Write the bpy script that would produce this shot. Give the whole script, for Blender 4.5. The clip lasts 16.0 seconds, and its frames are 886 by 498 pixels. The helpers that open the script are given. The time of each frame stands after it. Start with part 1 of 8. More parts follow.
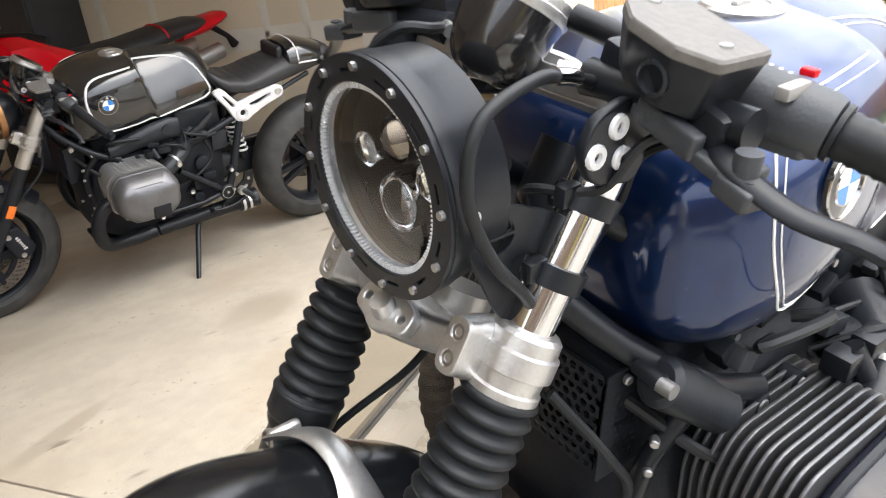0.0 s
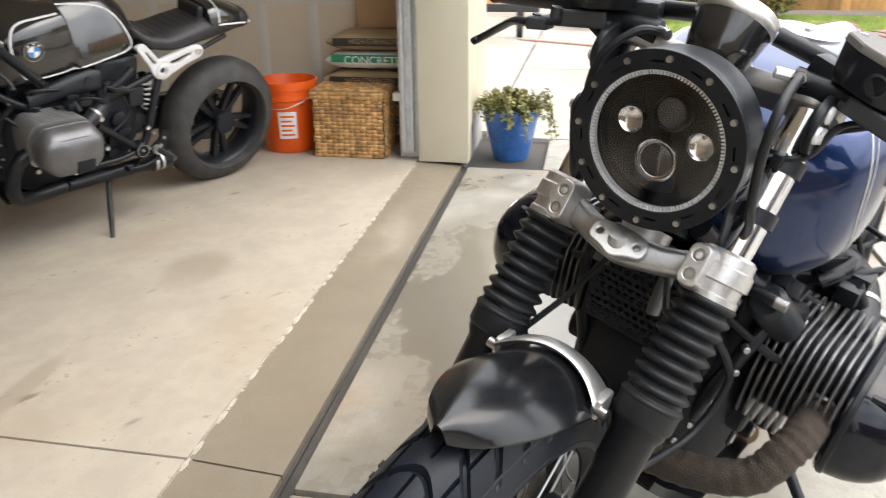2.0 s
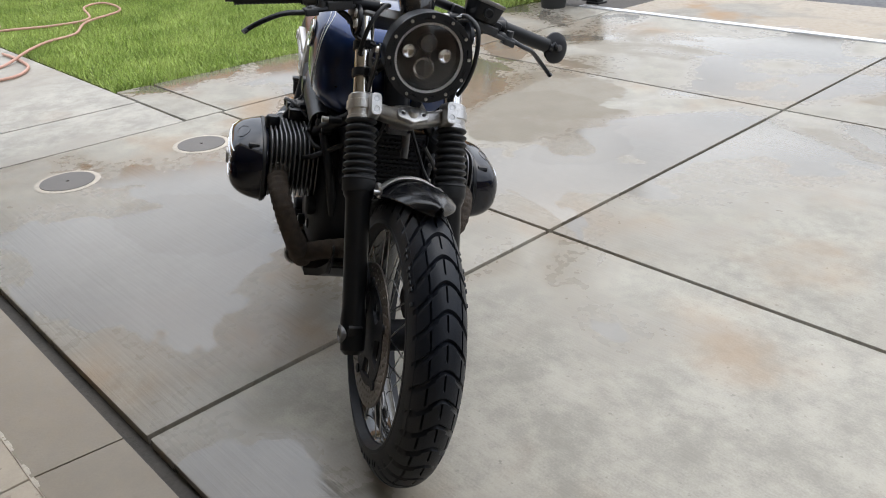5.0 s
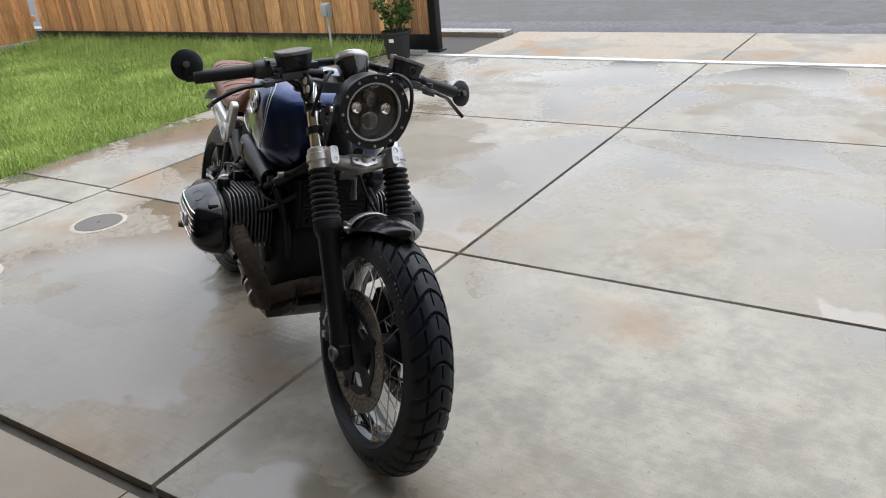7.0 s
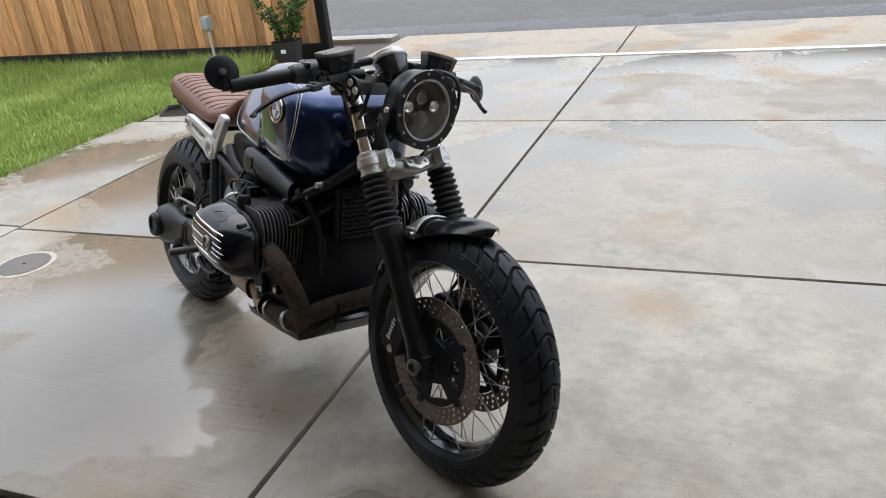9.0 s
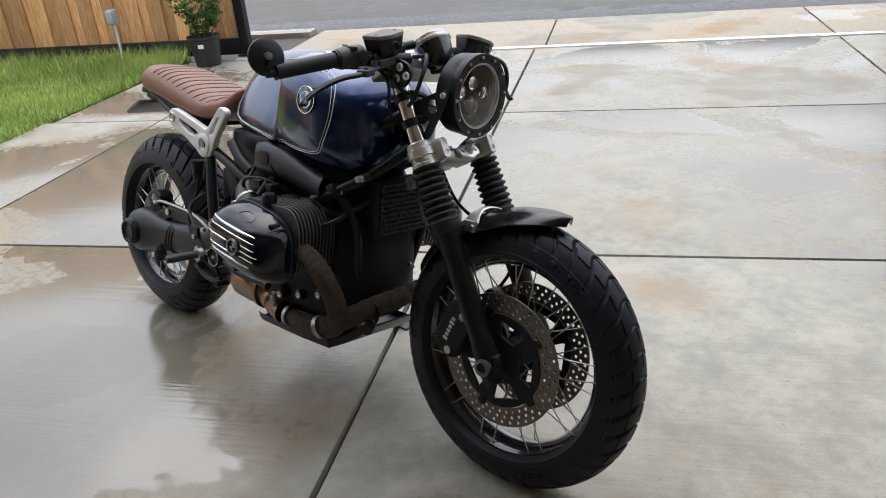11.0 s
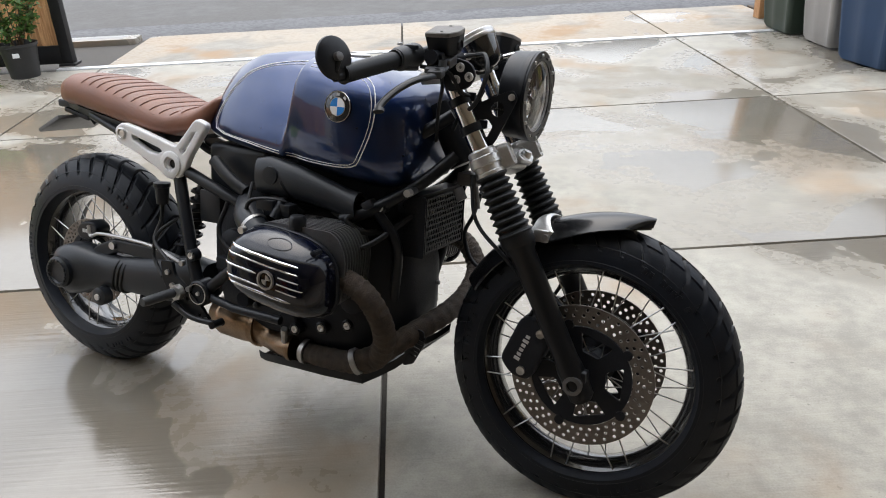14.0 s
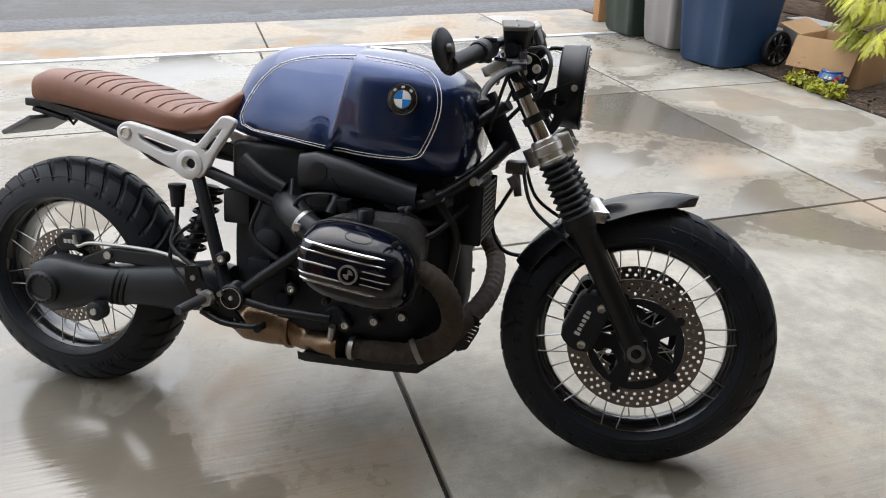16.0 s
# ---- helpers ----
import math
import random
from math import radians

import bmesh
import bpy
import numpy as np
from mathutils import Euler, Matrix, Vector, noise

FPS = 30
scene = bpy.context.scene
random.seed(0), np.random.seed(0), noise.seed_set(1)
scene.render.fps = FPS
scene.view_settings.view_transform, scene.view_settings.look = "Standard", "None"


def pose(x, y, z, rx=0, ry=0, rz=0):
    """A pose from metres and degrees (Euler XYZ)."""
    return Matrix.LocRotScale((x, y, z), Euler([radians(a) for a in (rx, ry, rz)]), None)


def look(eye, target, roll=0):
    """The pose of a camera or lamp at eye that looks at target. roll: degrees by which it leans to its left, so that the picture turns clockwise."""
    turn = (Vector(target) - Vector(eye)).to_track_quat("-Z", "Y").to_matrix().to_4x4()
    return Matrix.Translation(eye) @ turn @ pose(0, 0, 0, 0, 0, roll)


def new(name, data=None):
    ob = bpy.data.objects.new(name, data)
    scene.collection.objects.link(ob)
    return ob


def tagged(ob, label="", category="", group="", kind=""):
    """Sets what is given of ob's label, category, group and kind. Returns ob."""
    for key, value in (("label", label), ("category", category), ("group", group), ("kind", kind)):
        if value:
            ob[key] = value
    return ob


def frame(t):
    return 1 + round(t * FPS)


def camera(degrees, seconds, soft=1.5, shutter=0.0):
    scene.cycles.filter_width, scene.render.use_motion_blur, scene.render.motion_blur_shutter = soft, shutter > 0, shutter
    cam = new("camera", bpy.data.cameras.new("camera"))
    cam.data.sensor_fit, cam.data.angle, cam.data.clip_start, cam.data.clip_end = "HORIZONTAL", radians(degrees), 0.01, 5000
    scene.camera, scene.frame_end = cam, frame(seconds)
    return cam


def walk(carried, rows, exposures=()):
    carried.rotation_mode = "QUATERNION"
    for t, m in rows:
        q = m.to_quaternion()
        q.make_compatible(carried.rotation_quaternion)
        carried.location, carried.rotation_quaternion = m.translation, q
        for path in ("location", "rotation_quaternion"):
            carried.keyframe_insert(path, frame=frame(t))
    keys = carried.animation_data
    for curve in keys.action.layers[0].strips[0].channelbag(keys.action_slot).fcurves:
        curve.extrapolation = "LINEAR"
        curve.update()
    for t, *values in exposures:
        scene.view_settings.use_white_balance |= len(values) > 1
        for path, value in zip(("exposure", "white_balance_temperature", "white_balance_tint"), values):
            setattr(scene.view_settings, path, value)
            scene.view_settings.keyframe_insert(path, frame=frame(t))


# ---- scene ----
cam = camera(59.6, 16.0, 1.0, 0.2)
PATH = [
    (0, (1.621, 0.713, 1.034), (0.568, -0.843, 0.35), -8),
    (0.5, (1.783, 0.867, 1.107), (0.773, -0.725, 0.438), -4),
    (1, (1.861, 0.813, 1.101), (0.894, -0.791, 0.399), -2.8),
    (1.5, (1.943, 0.664, 1.106), (0.871, -0.858, 0.375), -2.1),
    (2, (2.082, 0.558, 1.1), (0.683, -0.646, 0.329), -0.7),
    (2.5, (2.216, 0.454, 1.077), (0.55, -0.295, 0.263), 0.2),
    (3, (2.331, 0.326, 1.094), (0.532, -0.014, 0.291), -1.8),
    (3.5, (2.579, 0.207, 1.112), (0.739, 0.178, 0.328), -3.3),
    (3.7, (2.67, 0.157, 1.115), (0.849, 0.204, 0.287), -3.3),
    (5.8, (3.133, -0.288, 1.341), (1.415, 0.295, 0.501), -1.9),
    (6, (3.178, -0.3, 1.341), (1.463, 0.314, 0.514), -2),
    (6.5, (3.184, -0.406, 1.362), (1.499, 0.303, 0.551), -3.9),
    (7, (3.174, -0.528, 1.362), (1.532, 0.274, 0.55), -5.3),
    (7.5, (3.137, -0.601, 1.363), (1.536, 0.279, 0.55), -6),
    (8, (3.058, -0.67, 1.36), (1.5, 0.282, 0.544), -6.4),
    (8.5, (2.923, -0.771, 1.364), (1.414, 0.254, 0.544), -6.3),
    (9, (2.834, -0.929, 1.362), (1.385, 0.174, 0.537), -6.4),
    (9.2, (2.806, -1.008, 1.363), (1.386, 0.131, 0.534), -6.3),
    (11.3, (2.452, -1.16, 1.34), (1.214, 0.158, 0.485), -5),
    (11.5, (2.429, -1.17, 1.335), (1.206, 0.163, 0.482), -4.8),
    (12, (2.323, -1.257, 1.33), (1.164, 0.13, 0.475), -4.4),
    (12.5, (2.23, -1.356, 1.331), (1.147, 0.089, 0.471), -4.2),
    (13, (2.146, -1.392, 1.335), (1.142, 0.106, 0.469), -3.7),
    (13.5, (2.024, -1.362, 1.322), (1.104, 0.187, 0.453), -3.4),
    (14, (1.92, -1.362, 1.337), (1.075, 0.226, 0.463), -2.8),
    (14.5, (1.801, -1.442, 1.354), (1.081, 0.211, 0.49), -2.3),
    (15, (1.678, -1.573, 1.363), (1.087, 0.134, 0.505), -1.8),
    (15.5, (1.569, -1.63, 1.346), (1.071, 0.1, 0.477), -0.7),
    (15.9, (1.45, -1.613, 1.333), (1.027, 0.135, 0.457), 0.4),
    (16, (1.411, -1.612, 1.341), (1.017, 0.141, 0.463), 0.6),
]
EXPOSURES = [(0.0, 1.14, 6930, 10), (0.5, 1.10, 7180, 10), (1.0, 1.10, 7180, 10), (1.6, 1.04, 7080, 10), (2.2, 0.71, 7060, 10), (2.8, 0.4, 6880, 10), (3.5, 0.15, 6780, 10), (5.8, -0.06, 6650, 10), (9.0, -0.01, 6650, 10), (12.0, 0.06, 6700, 10), (14.0, 0.18, 6720, 10), (16.0, 0.21, 6740, 10)]
walk(cam, [(t, look(eye, target, roll)) for t, eye, target, roll in PATH], EXPOSURES)

# ---- light: bright overcast sky after rain ----
world = bpy.data.worlds.new("overcast")
scene.world = world
world.use_nodes = True
wn, wl = world.node_tree.nodes, world.node_tree.links
sky = wn.new("ShaderNodeTexSky")
sky.sky_type, sky.sun_disc = "NISHITA", False
sky.sun_elevation, sky.sun_rotation = radians(60), radians(-38)
sky.air_density, sky.dust_density, sky.ozone_density = 1.0, 4.0, 1.0
tc = wn.new("ShaderNodeTexCoord")
cl = wn.new("ShaderNodeTexNoise")
cl.inputs["Scale"].default_value, cl.inputs["Detail"].default_value = 3.2, 6
ramp = wn.new("ShaderNodeValToRGB")
ramp.color_ramp.elements[0].position, ramp.color_ramp.elements[0].color = 0.36, (5.6, 6.2, 7.2, 1)
ramp.color_ramp.elements[1].position, ramp.color_ramp.elements[1].color = 0.66, (10.0, 10.6, 11.6, 1)
mixc = wn.new("ShaderNodeMix")
mixc.data_type = "RGBA"
mixc.inputs[0].default_value = 0.85
wl.new(tc.outputs["Generated"], cl.inputs["Vector"])
wl.new(cl.outputs["Fac"], ramp.inputs["Fac"])
wl.new(sky.outputs["Color"], mixc.inputs[6])
wl.new(ramp.outputs["Color"], mixc.inputs[7])
# the overcast sky is brightest overhead and round the veiled sun
sep, grad, shade = wn.new("ShaderNodeSeparateXYZ"), wn.new("ShaderNodeMapRange"), wn.new("ShaderNodeVectorMath")
wl.new(tc.outputs["Generated"], sep.inputs[0])
wl.new(sep.outputs["Z"], grad.inputs["Value"])
grad.inputs["From Min"].default_value, grad.inputs["From Max"].default_value = 0.0, 1.0
grad.inputs["To Min"].default_value, grad.inputs["To Max"].default_value = 0.52, 1.28
shade.operation = "SCALE"
wl.new(mixc.outputs[2], shade.inputs[0])
glow, veil, both = wn.new("ShaderNodeVectorMath"), wn.new("ShaderNodeMapRange"), wn.new("ShaderNodeMath")
glow.operation, both.operation = "DOT_PRODUCT", "MULTIPLY"
glow.inputs[1].default_value = Vector((-4.4, 5.0, 4.5)).normalized()
wl.new(tc.outputs["Generated"], glow.inputs[0])
wl.new(glow.outputs["Value"], veil.inputs["Value"])
veil.inputs["From Min"].default_value, veil.inputs["From Max"].default_value = -0.3, 1.0
veil.inputs["To Min"].default_value, veil.inputs["To Max"].default_value = 0.84, 1.30
wl.new(grad.outputs[0], both.inputs[0])
wl.new(veil.outputs[0], both.inputs[1])
wl.new(both.outputs[0], shade.inputs["Scale"])
wl.new(shade.outputs[0], wn["Background"].inputs["Color"])
wn["Background"].inputs["Strength"].default_value = 0.212
sun = new("sun", bpy.data.lights.new("sun", "SUN"))
sun.data.energy, sun.data.angle, sun.data.color = 0.72, radians(50), (1.0, 0.985, 0.95)
sun.matrix_world = look((-3.0, 3.8, 8.3), (0, 0, 0))

# ---- materials ----
def mat(name, col, rough=0.5, metal=0.0, var=0.12, scale=8.0, bump=0.0, bscale=60.0, coat=0.0, col2=None, spec=0.5, island=False):
    """A surface with two scales of variation in colour and roughness, and fine relief."""
    m = bpy.data.materials.new(name)
    m.use_nodes = True
    n, l = m.node_tree.nodes, m.node_tree.links
    b = n["Principled BSDF"]
    b.inputs["Metallic"].default_value = metal
    b.inputs["Coat Weight"].default_value = coat
    b.inputs["Coat Roughness"].default_value = 0.03
    b.inputs["Specular IOR Level"].default_value = spec
    co = n.new("ShaderNodeTexCoord")
    n1, n2 = n.new("ShaderNodeTexNoise"), n.new("ShaderNodeTexNoise")
    n1.inputs["Scale"].default_value, n1.inputs["Detail"].default_value = scale, 6
    n2.inputs["Scale"].default_value, n2.inputs["Detail"].default_value = bscale, 8
    for k in (n1, n2):
        l.new(co.outputs["Object"], k.inputs["Vector"])
    add = n.new("ShaderNodeMath")
    add.operation = "MULTIPLY_ADD"
    add.inputs[1].default_value = 0.4
    l.new(n2.outputs["Fac"], add.inputs[0])
    sc = n.new("ShaderNodeMath")
    sc.operation = "MULTIPLY"
    sc.inputs[1].default_value = 0.6
    l.new(n1.outputs["Fac"], sc.inputs[0])
    l.new(sc.outputs[0], add.inputs[2])
    rp = n.new("ShaderNodeValToRGB")
    lo = [max(0, c * (1 - var)) for c in col]
    hi = [min(1, c * (1 + var)) for c in (col2 or col)]
    rp.color_ramp.elements[0].position, rp.color_ramp.elements[0].color = 0.34, (*lo, 1)
    rp.color_ramp.elements[1].position, rp.color_ramp.elements[1].color = 0.66, (*hi, 1)
    l.new(add.outputs[0], rp.inputs["Fac"])
    out = rp.outputs["Color"]
    if island:
        oi = n.new("ShaderNodeObjectInfo")
        ge = n.new("ShaderNodeNewGeometry")
        s2 = n.new("ShaderNodeMath")
        s2.operation = "ADD"
        l.new(oi.outputs["Random"], s2.inputs[0])
        l.new(ge.outputs["Random Per Island"], s2.inputs[1])
        fr = n.new("ShaderNodeMath")
        fr.operation = "FRACT"
        l.new(s2.outputs[0], fr.inputs[0])
        mr = n.new("ShaderNodeMapRange")
        mr.inputs["To Min"].default_value, mr.inputs["To Max"].default_value = 0.62, 1.3
        l.new(fr.outputs[0], mr.inputs["Value"])
        hs = n.new("ShaderNodeHueSaturation")
        l.new(mr.outputs[0], hs.inputs["Value"])
        l.new(out, hs.inputs["Color"])
        out = hs.outputs["Color"]
    l.new(out, b.inputs["Base Color"])
    rr = n.new("ShaderNodeMapRange")
    rr.inputs["To Min"].default_value, rr.inputs["To Max"].default_value = max(0.02, rough * 0.8), min(1, rough * 1.2)
    l.new(n1.outputs["Fac"], rr.inputs["Value"])
    l.new(rr.outputs[0], b.inputs["Roughness"])
    if bump:
        bp = n.new("ShaderNodeBump")
        bp.inputs["Strength"].default_value, bp.inputs["Distance"].default_value = bump, 0.004
        l.new(n2.outputs["Fac"], bp.inputs["Height"])
        l.new(bp.outputs["Normal"], b.inputs["Normal"])
    return m


def concrete_mat(name, dry, wet, damp_at, pool_at, tan=0.0, seed=0.0, gloss=0.42, scuff=0.0, wells=(), broom=0.0, mottle=1.0, dark_patches=()):
    """Broom-finished concrete: dry, damp above damp_at and under standing water above pool_at of a slow noise."""
    m = bpy.data.materials.new(name)
    m.use_nodes = True
    n, l = m.node_tree.nodes, m.node_tree.links
    b = n["Principled BSDF"]
    geo, mp = n.new("ShaderNodeNewGeometry"), n.new("ShaderNodeMapping")
    mp.inputs["Location"].default_value = (seed, seed * 0.7, 0)
    l.new(geo.outputs["Position"], mp.inputs["Vector"])
    big, mid, fine, spots = (n.new("ShaderNodeTexNoise") for _ in range(4))
    for k, s, d in ((big, 0.95, 4), (mid, 6.0, 9), (fine, 170.0, 4), (spots, 22.0, 6)):
        k.inputs["Scale"].default_value, k.inputs["Detail"].default_value = s, d
        l.new(mp.outputs[0], k.inputs["Vector"])
    big.inputs["Distortion"].default_value = 0.7

    def calc(op, x, y=None, z=None):
        k = n.new("ShaderNodeMath")
        k.operation = op
        for s, v in enumerate((x, y, z)):
            if v is None:
                continue
            if hasattr(v, "links"):
                l.new(v, k.inputs[s])
            else:
                k.inputs[s].default_value = v
        return k.outputs[0]

    def step(v, lo, hi, to0=0.0, to1=1.0):
        k = n.new("ShaderNodeMapRange")
        k.interpolation_type = "SMOOTHSTEP"
        for key, q in (("From Min", lo), ("From Max", hi), ("To Min", to0), ("To Max", to1)):
            k.inputs[key].default_value = q
        l.new(v, k.inputs["Value"])
        return k.outputs[0]

    def blend(f, c1, c2):
        k = n.new("ShaderNodeMix")
        k.data_type = "RGBA"
        l.new(f, k.inputs[0])
        for s, c in ((6, c1), (7, c2)):
            if hasattr(c, "links"):
                l.new(c, k.inputs[s])
            else:
                k.inputs[s].default_value = (*c, 1)
        return k.outputs[2]

    level = calc("MULTIPLY_ADD", mid.outputs["Fac"], 0.085, calc("ADD", big.outputs["Fac"], 0.028))
    plan = n.new("ShaderNodeMapping")
    plan.vector_type = "TEXTURE"
    plan.inputs["Location"].default_value, plan.inputs["Rotation"].default_value = (0.505, 0.84, 0), (0, 0, radians(29.8))
    l.new(geo.outputs["Position"], plan.inputs["Vector"])
    # shallow wells that hold water, and raised dry places: centre, half lengths, depth
    for u, v, ru, rv, deep in wells:
        w = n.new("ShaderNodeMapping")
        w.vector_type = "TEXTURE"
        w.inputs["Location"].default_value, w.inputs["Scale"].default_value = (u, v, 0), (ru, rv, 1)
        l.new(plan.outputs[0], w.inputs["Vector"])
        far = n.new("ShaderNodeVectorMath")
        far.operation = "LENGTH"
        l.new(w.outputs[0], far.inputs[0])
        level = calc("ADD", level, step(far.outputs["Value"], 0.45, 1.25, deep, 0.0))
    # damp stain marks and painted dark reflections, crisp wavering edge: centre, half lengths, strength
    darken = None
    for u, v, ru, rv, much in dark_patches:
        w = n.new("ShaderNodeMapping")
        w.vector_type = "TEXTURE"
        w.inputs["Location"].default_value, w.inputs["Scale"].default_value = (u, v, 0), (ru, rv, 1)
        l.new(plan.outputs[0], w.inputs["Vector"])
        far = n.new("ShaderNodeVectorMath")
        far.operation = "LENGTH"
        l.new(w.outputs[0], far.inputs[0])
        edge = calc("MULTIPLY_ADD", mid.outputs["Fac"], 0.5, calc("MULTIPLY_ADD", big.outputs["Fac"], 1.5, far.outputs["Value"]))
        one = step(edge, 1.93, 2.02, much, 0.0)
        darken = one if darken is None else calc("MAXIMUM", darken, one)
    damp = step(level, damp_at - 0.09, damp_at + 0.05)
    pool = step(level, pool_at - 0.004, pool_at + 0.010)
    grain = calc("MULTIPLY_ADD", fine.outputs["Fac"], 0.22, calc("MULTIPLY_ADD", spots.outputs["Fac"], 0.33, calc("MULTIPLY", mid.outputs["Fac"], 0.45)))
    col = blend(step(grain, 0.36, 0.64), [c * (1 - 0.24 * mottle) for c in dry], [min(1, c * (1 + 0.14 * mottle)) for c in dry])
    pit = n.new("ShaderNodeTexNoise")
    pit.inputs["Scale"].default_value, pit.inputs["Detail"].default_value = 46.0, 7
    l.new(mp.outputs[0], pit.inputs["Vector"])
    col = blend(calc("MULTIPLY", step(pit.outputs["Fac"], 0.63, 0.72), step(mid.outputs["Fac"], 0.45, 0.6, 0.1, 0.55)), col, [c * 0.42 for c in dry])
    st = n.new("ShaderNodeTexNoise")
    st.inputs["Scale"].default_value, st.inputs["Detail"].default_value = 1.3, 5
    mp2 = n.new("ShaderNodeMapping")
    mp2.inputs["Location"].default_value = (7, 3, 1)
    l.new(geo.outputs["Position"], mp2.inputs["Vector"])
    l.new(mp2.outputs[0], st.inputs["Vector"])
    col = blend(step(st.outputs["Fac"], 0.52, 0.68, 0.0, tan), col, (0.33, 0.21, 0.115))
    if scuff:
        sk, mp3 = n.new("ShaderNodeTexNoise"), n.new("ShaderNodeMapping")
        mp3.inputs["Scale"].default_value = (2.2, 7.5, 1)
        mp3.inputs["Rotation"].default_value = (0, 0, 0.5)
        sk.inputs["Scale"].default_value, sk.inputs["Detail"].default_value = 1.6, 7
        l.new(geo.outputs["Position"], mp3.inputs["Vector"])
        l.new(mp3.outputs[0], sk.inputs["Vector"])
        col = blend(step(sk.outputs["Fac"], 0.66, 0.74, 0.0, scuff), col, (0.13, 0.105, 0.08))
    col = blend(calc("MULTIPLY", damp, 0.72), col, wet)
    if darken is not None:
        col = blend(darken, col, [c * q for c, q in zip(wet, (0.72, 0.68, 0.62))])
    col = blend(calc("MULTIPLY", pool, 0.65), col, [c * 0.66 for c in wet])
    l.new(col, b.inputs["Base Color"])
    rough = calc("ADD", step(damp, 0, 1, 0.72, gloss), step(pool, 0, 1, 0.0, 0.115 - gloss))
    rough = calc("ADD", rough, calc("MULTIPLY", step(spots.outputs["Fac"], 0.4, 0.68), step(pool, 0, 1, 0.16, 0.04)))
    l.new(calc("MAXIMUM", rough, 0.04), b.inputs["Roughness"])
    l.new(step(pool, 0, 1, 0.42, 1.0), b.inputs["Specular IOR Level"])
    bp = n.new("ShaderNodeBump")
    bp.inputs["Distance"].default_value = 0.0025
    l.new(step(pool, 0, 1, 0.5, 0.03), bp.inputs["Strength"])
    l.new(grain, bp.inputs["Height"])
    nrm = bp.outputs["Normal"]
    if broom:
        lines, stretch, b2 = n.new("ShaderNodeTexNoise"), n.new("ShaderNodeMapping"), n.new("ShaderNodeBump")
        stretch.inputs["Scale"].default_value = (3.0, 75.0, 1.0)
        lines.inputs["Scale"].default_value, lines.inputs["Detail"].default_value = 1.0, 4
        l.new(plan.outputs[0], stretch.inputs["Vector"])
        l.new(stretch.outputs[0], lines.inputs["Vector"])
        l.new(lines.outputs["Fac"], b2.inputs["Height"])
        b2.inputs["Distance"].default_value = 0.0025
        l.new(step(pool, 0, 1, broom, broom * 0.75), b2.inputs["Strength"])
        l.new(nrm, b2.inputs["Normal"])
        nrm = b2.outputs["Normal"]
    l.new(nrm, b.inputs["Normal"])
    return m


def wood_mat(name, dark, light, axis=2):
    m = bpy.data.materials.new(name)
    m.use_nodes = True
    n, l = m.node_tree.nodes, m.node_tree.links
    b = n["Principled BSDF"]
    co, mp, ns = n.new("ShaderNodeTexCoord"), n.new("ShaderNodeMapping"), n.new("ShaderNodeTexNoise")
    sc = [22.0, 22.0, 22.0]
    sc[axis] = 1.3
    mp.inputs["Scale"].default_value = sc
    oi = n.new("ShaderNodeObjectInfo")
    off = n.new("ShaderNodeVectorMath")
    off.operation = "MULTIPLY_ADD"
    off.inputs[1].default_value = (31, 17, 23)
    l.new(oi.outputs["Random"], off.inputs[0])
    l.new(co.outputs["Object"], off.inputs[2])
    l.new(off.outputs[0], mp.inputs["Vector"])
    l.new(mp.outputs[0], ns.inputs["Vector"])
    ns.inputs["Detail"].default_value = 8
    rp = n.new("ShaderNodeValToRGB")
    rp.color_ramp.elements[0].position, rp.color_ramp.elements[0].color = 0.3, (*dark, 1)
    rp.color_ramp.elements[1].position, rp.color_ramp.elements[1].color = 0.7, (*light, 1)
    l.new(ns.outputs["Fac"], rp.inputs["Fac"])
    hs, mr = n.new("ShaderNodeHueSaturation"), n.new("ShaderNodeMapRange")
    mr.inputs["To Min"].default_value, mr.inputs["To Max"].default_value = 0.6, 1.35
    l.new(oi.outputs["Random"], mr.inputs["Value"])
    l.new(mr.outputs[0], hs.inputs["Value"])
    l.new(rp.outputs["Color"], hs.inputs["Color"])
    l.new(hs.outputs["Color"], b.inputs["Base Color"])
    b.inputs["Roughness"].default_value = 0.7
    bp = n.new("ShaderNodeBump")
    bp.inputs["Strength"].default_value, bp.inputs["Distance"].default_value = 0.4, 0.003
    l.new(ns.outputs["Fac"], bp.inputs["Height"])
    l.new(bp.outputs["Normal"], b.inputs["Normal"])
    return m


def glass_mat(name, col=(1, 1, 1), rough=0.0):
    m = bpy.data.materials.new(name)
    m.use_nodes = True
    b = m.node_tree.nodes["Principled BSDF"]
    b.inputs["Base Color"].default_value = (*col, 1)
    b.inputs["Roughness"].default_value = rough
    b.inputs["Transmission Weight"].default_value = 1.0
    b.inputs["IOR"].default_value = 1.35
    return m


M_BLUE = mat("blue metallic tank paint", (0.0035, 0.021, 0.088), 0.3, 0.75, 0.06, 60, 0, 600, 1.0)
M_GLOSS = mat("gloss black paint", (0.012, 0.012, 0.013), 0.2, 0.0, 0.1, 6, 0, 100, 1.0)
M_BLUEBLACK = mat("blue black cover paint", (0.002, 0.003, 0.009), 0.12, 0.0, 0.1, 6, 0, 100, 0.25, None, 0.32)
M_FIN = mat("black cylinder fins", (0.13, 0.13, 0.136), 0.32, 0.6, 0.2, 12, 0.1, 220, 0, None, 0.5)
M_SATIN = mat("satin black coating", (0.0095, 0.011, 0.0145), 0.36, 0.0, 0.2, 9, 0.05, 220, 0, None, 0.32)
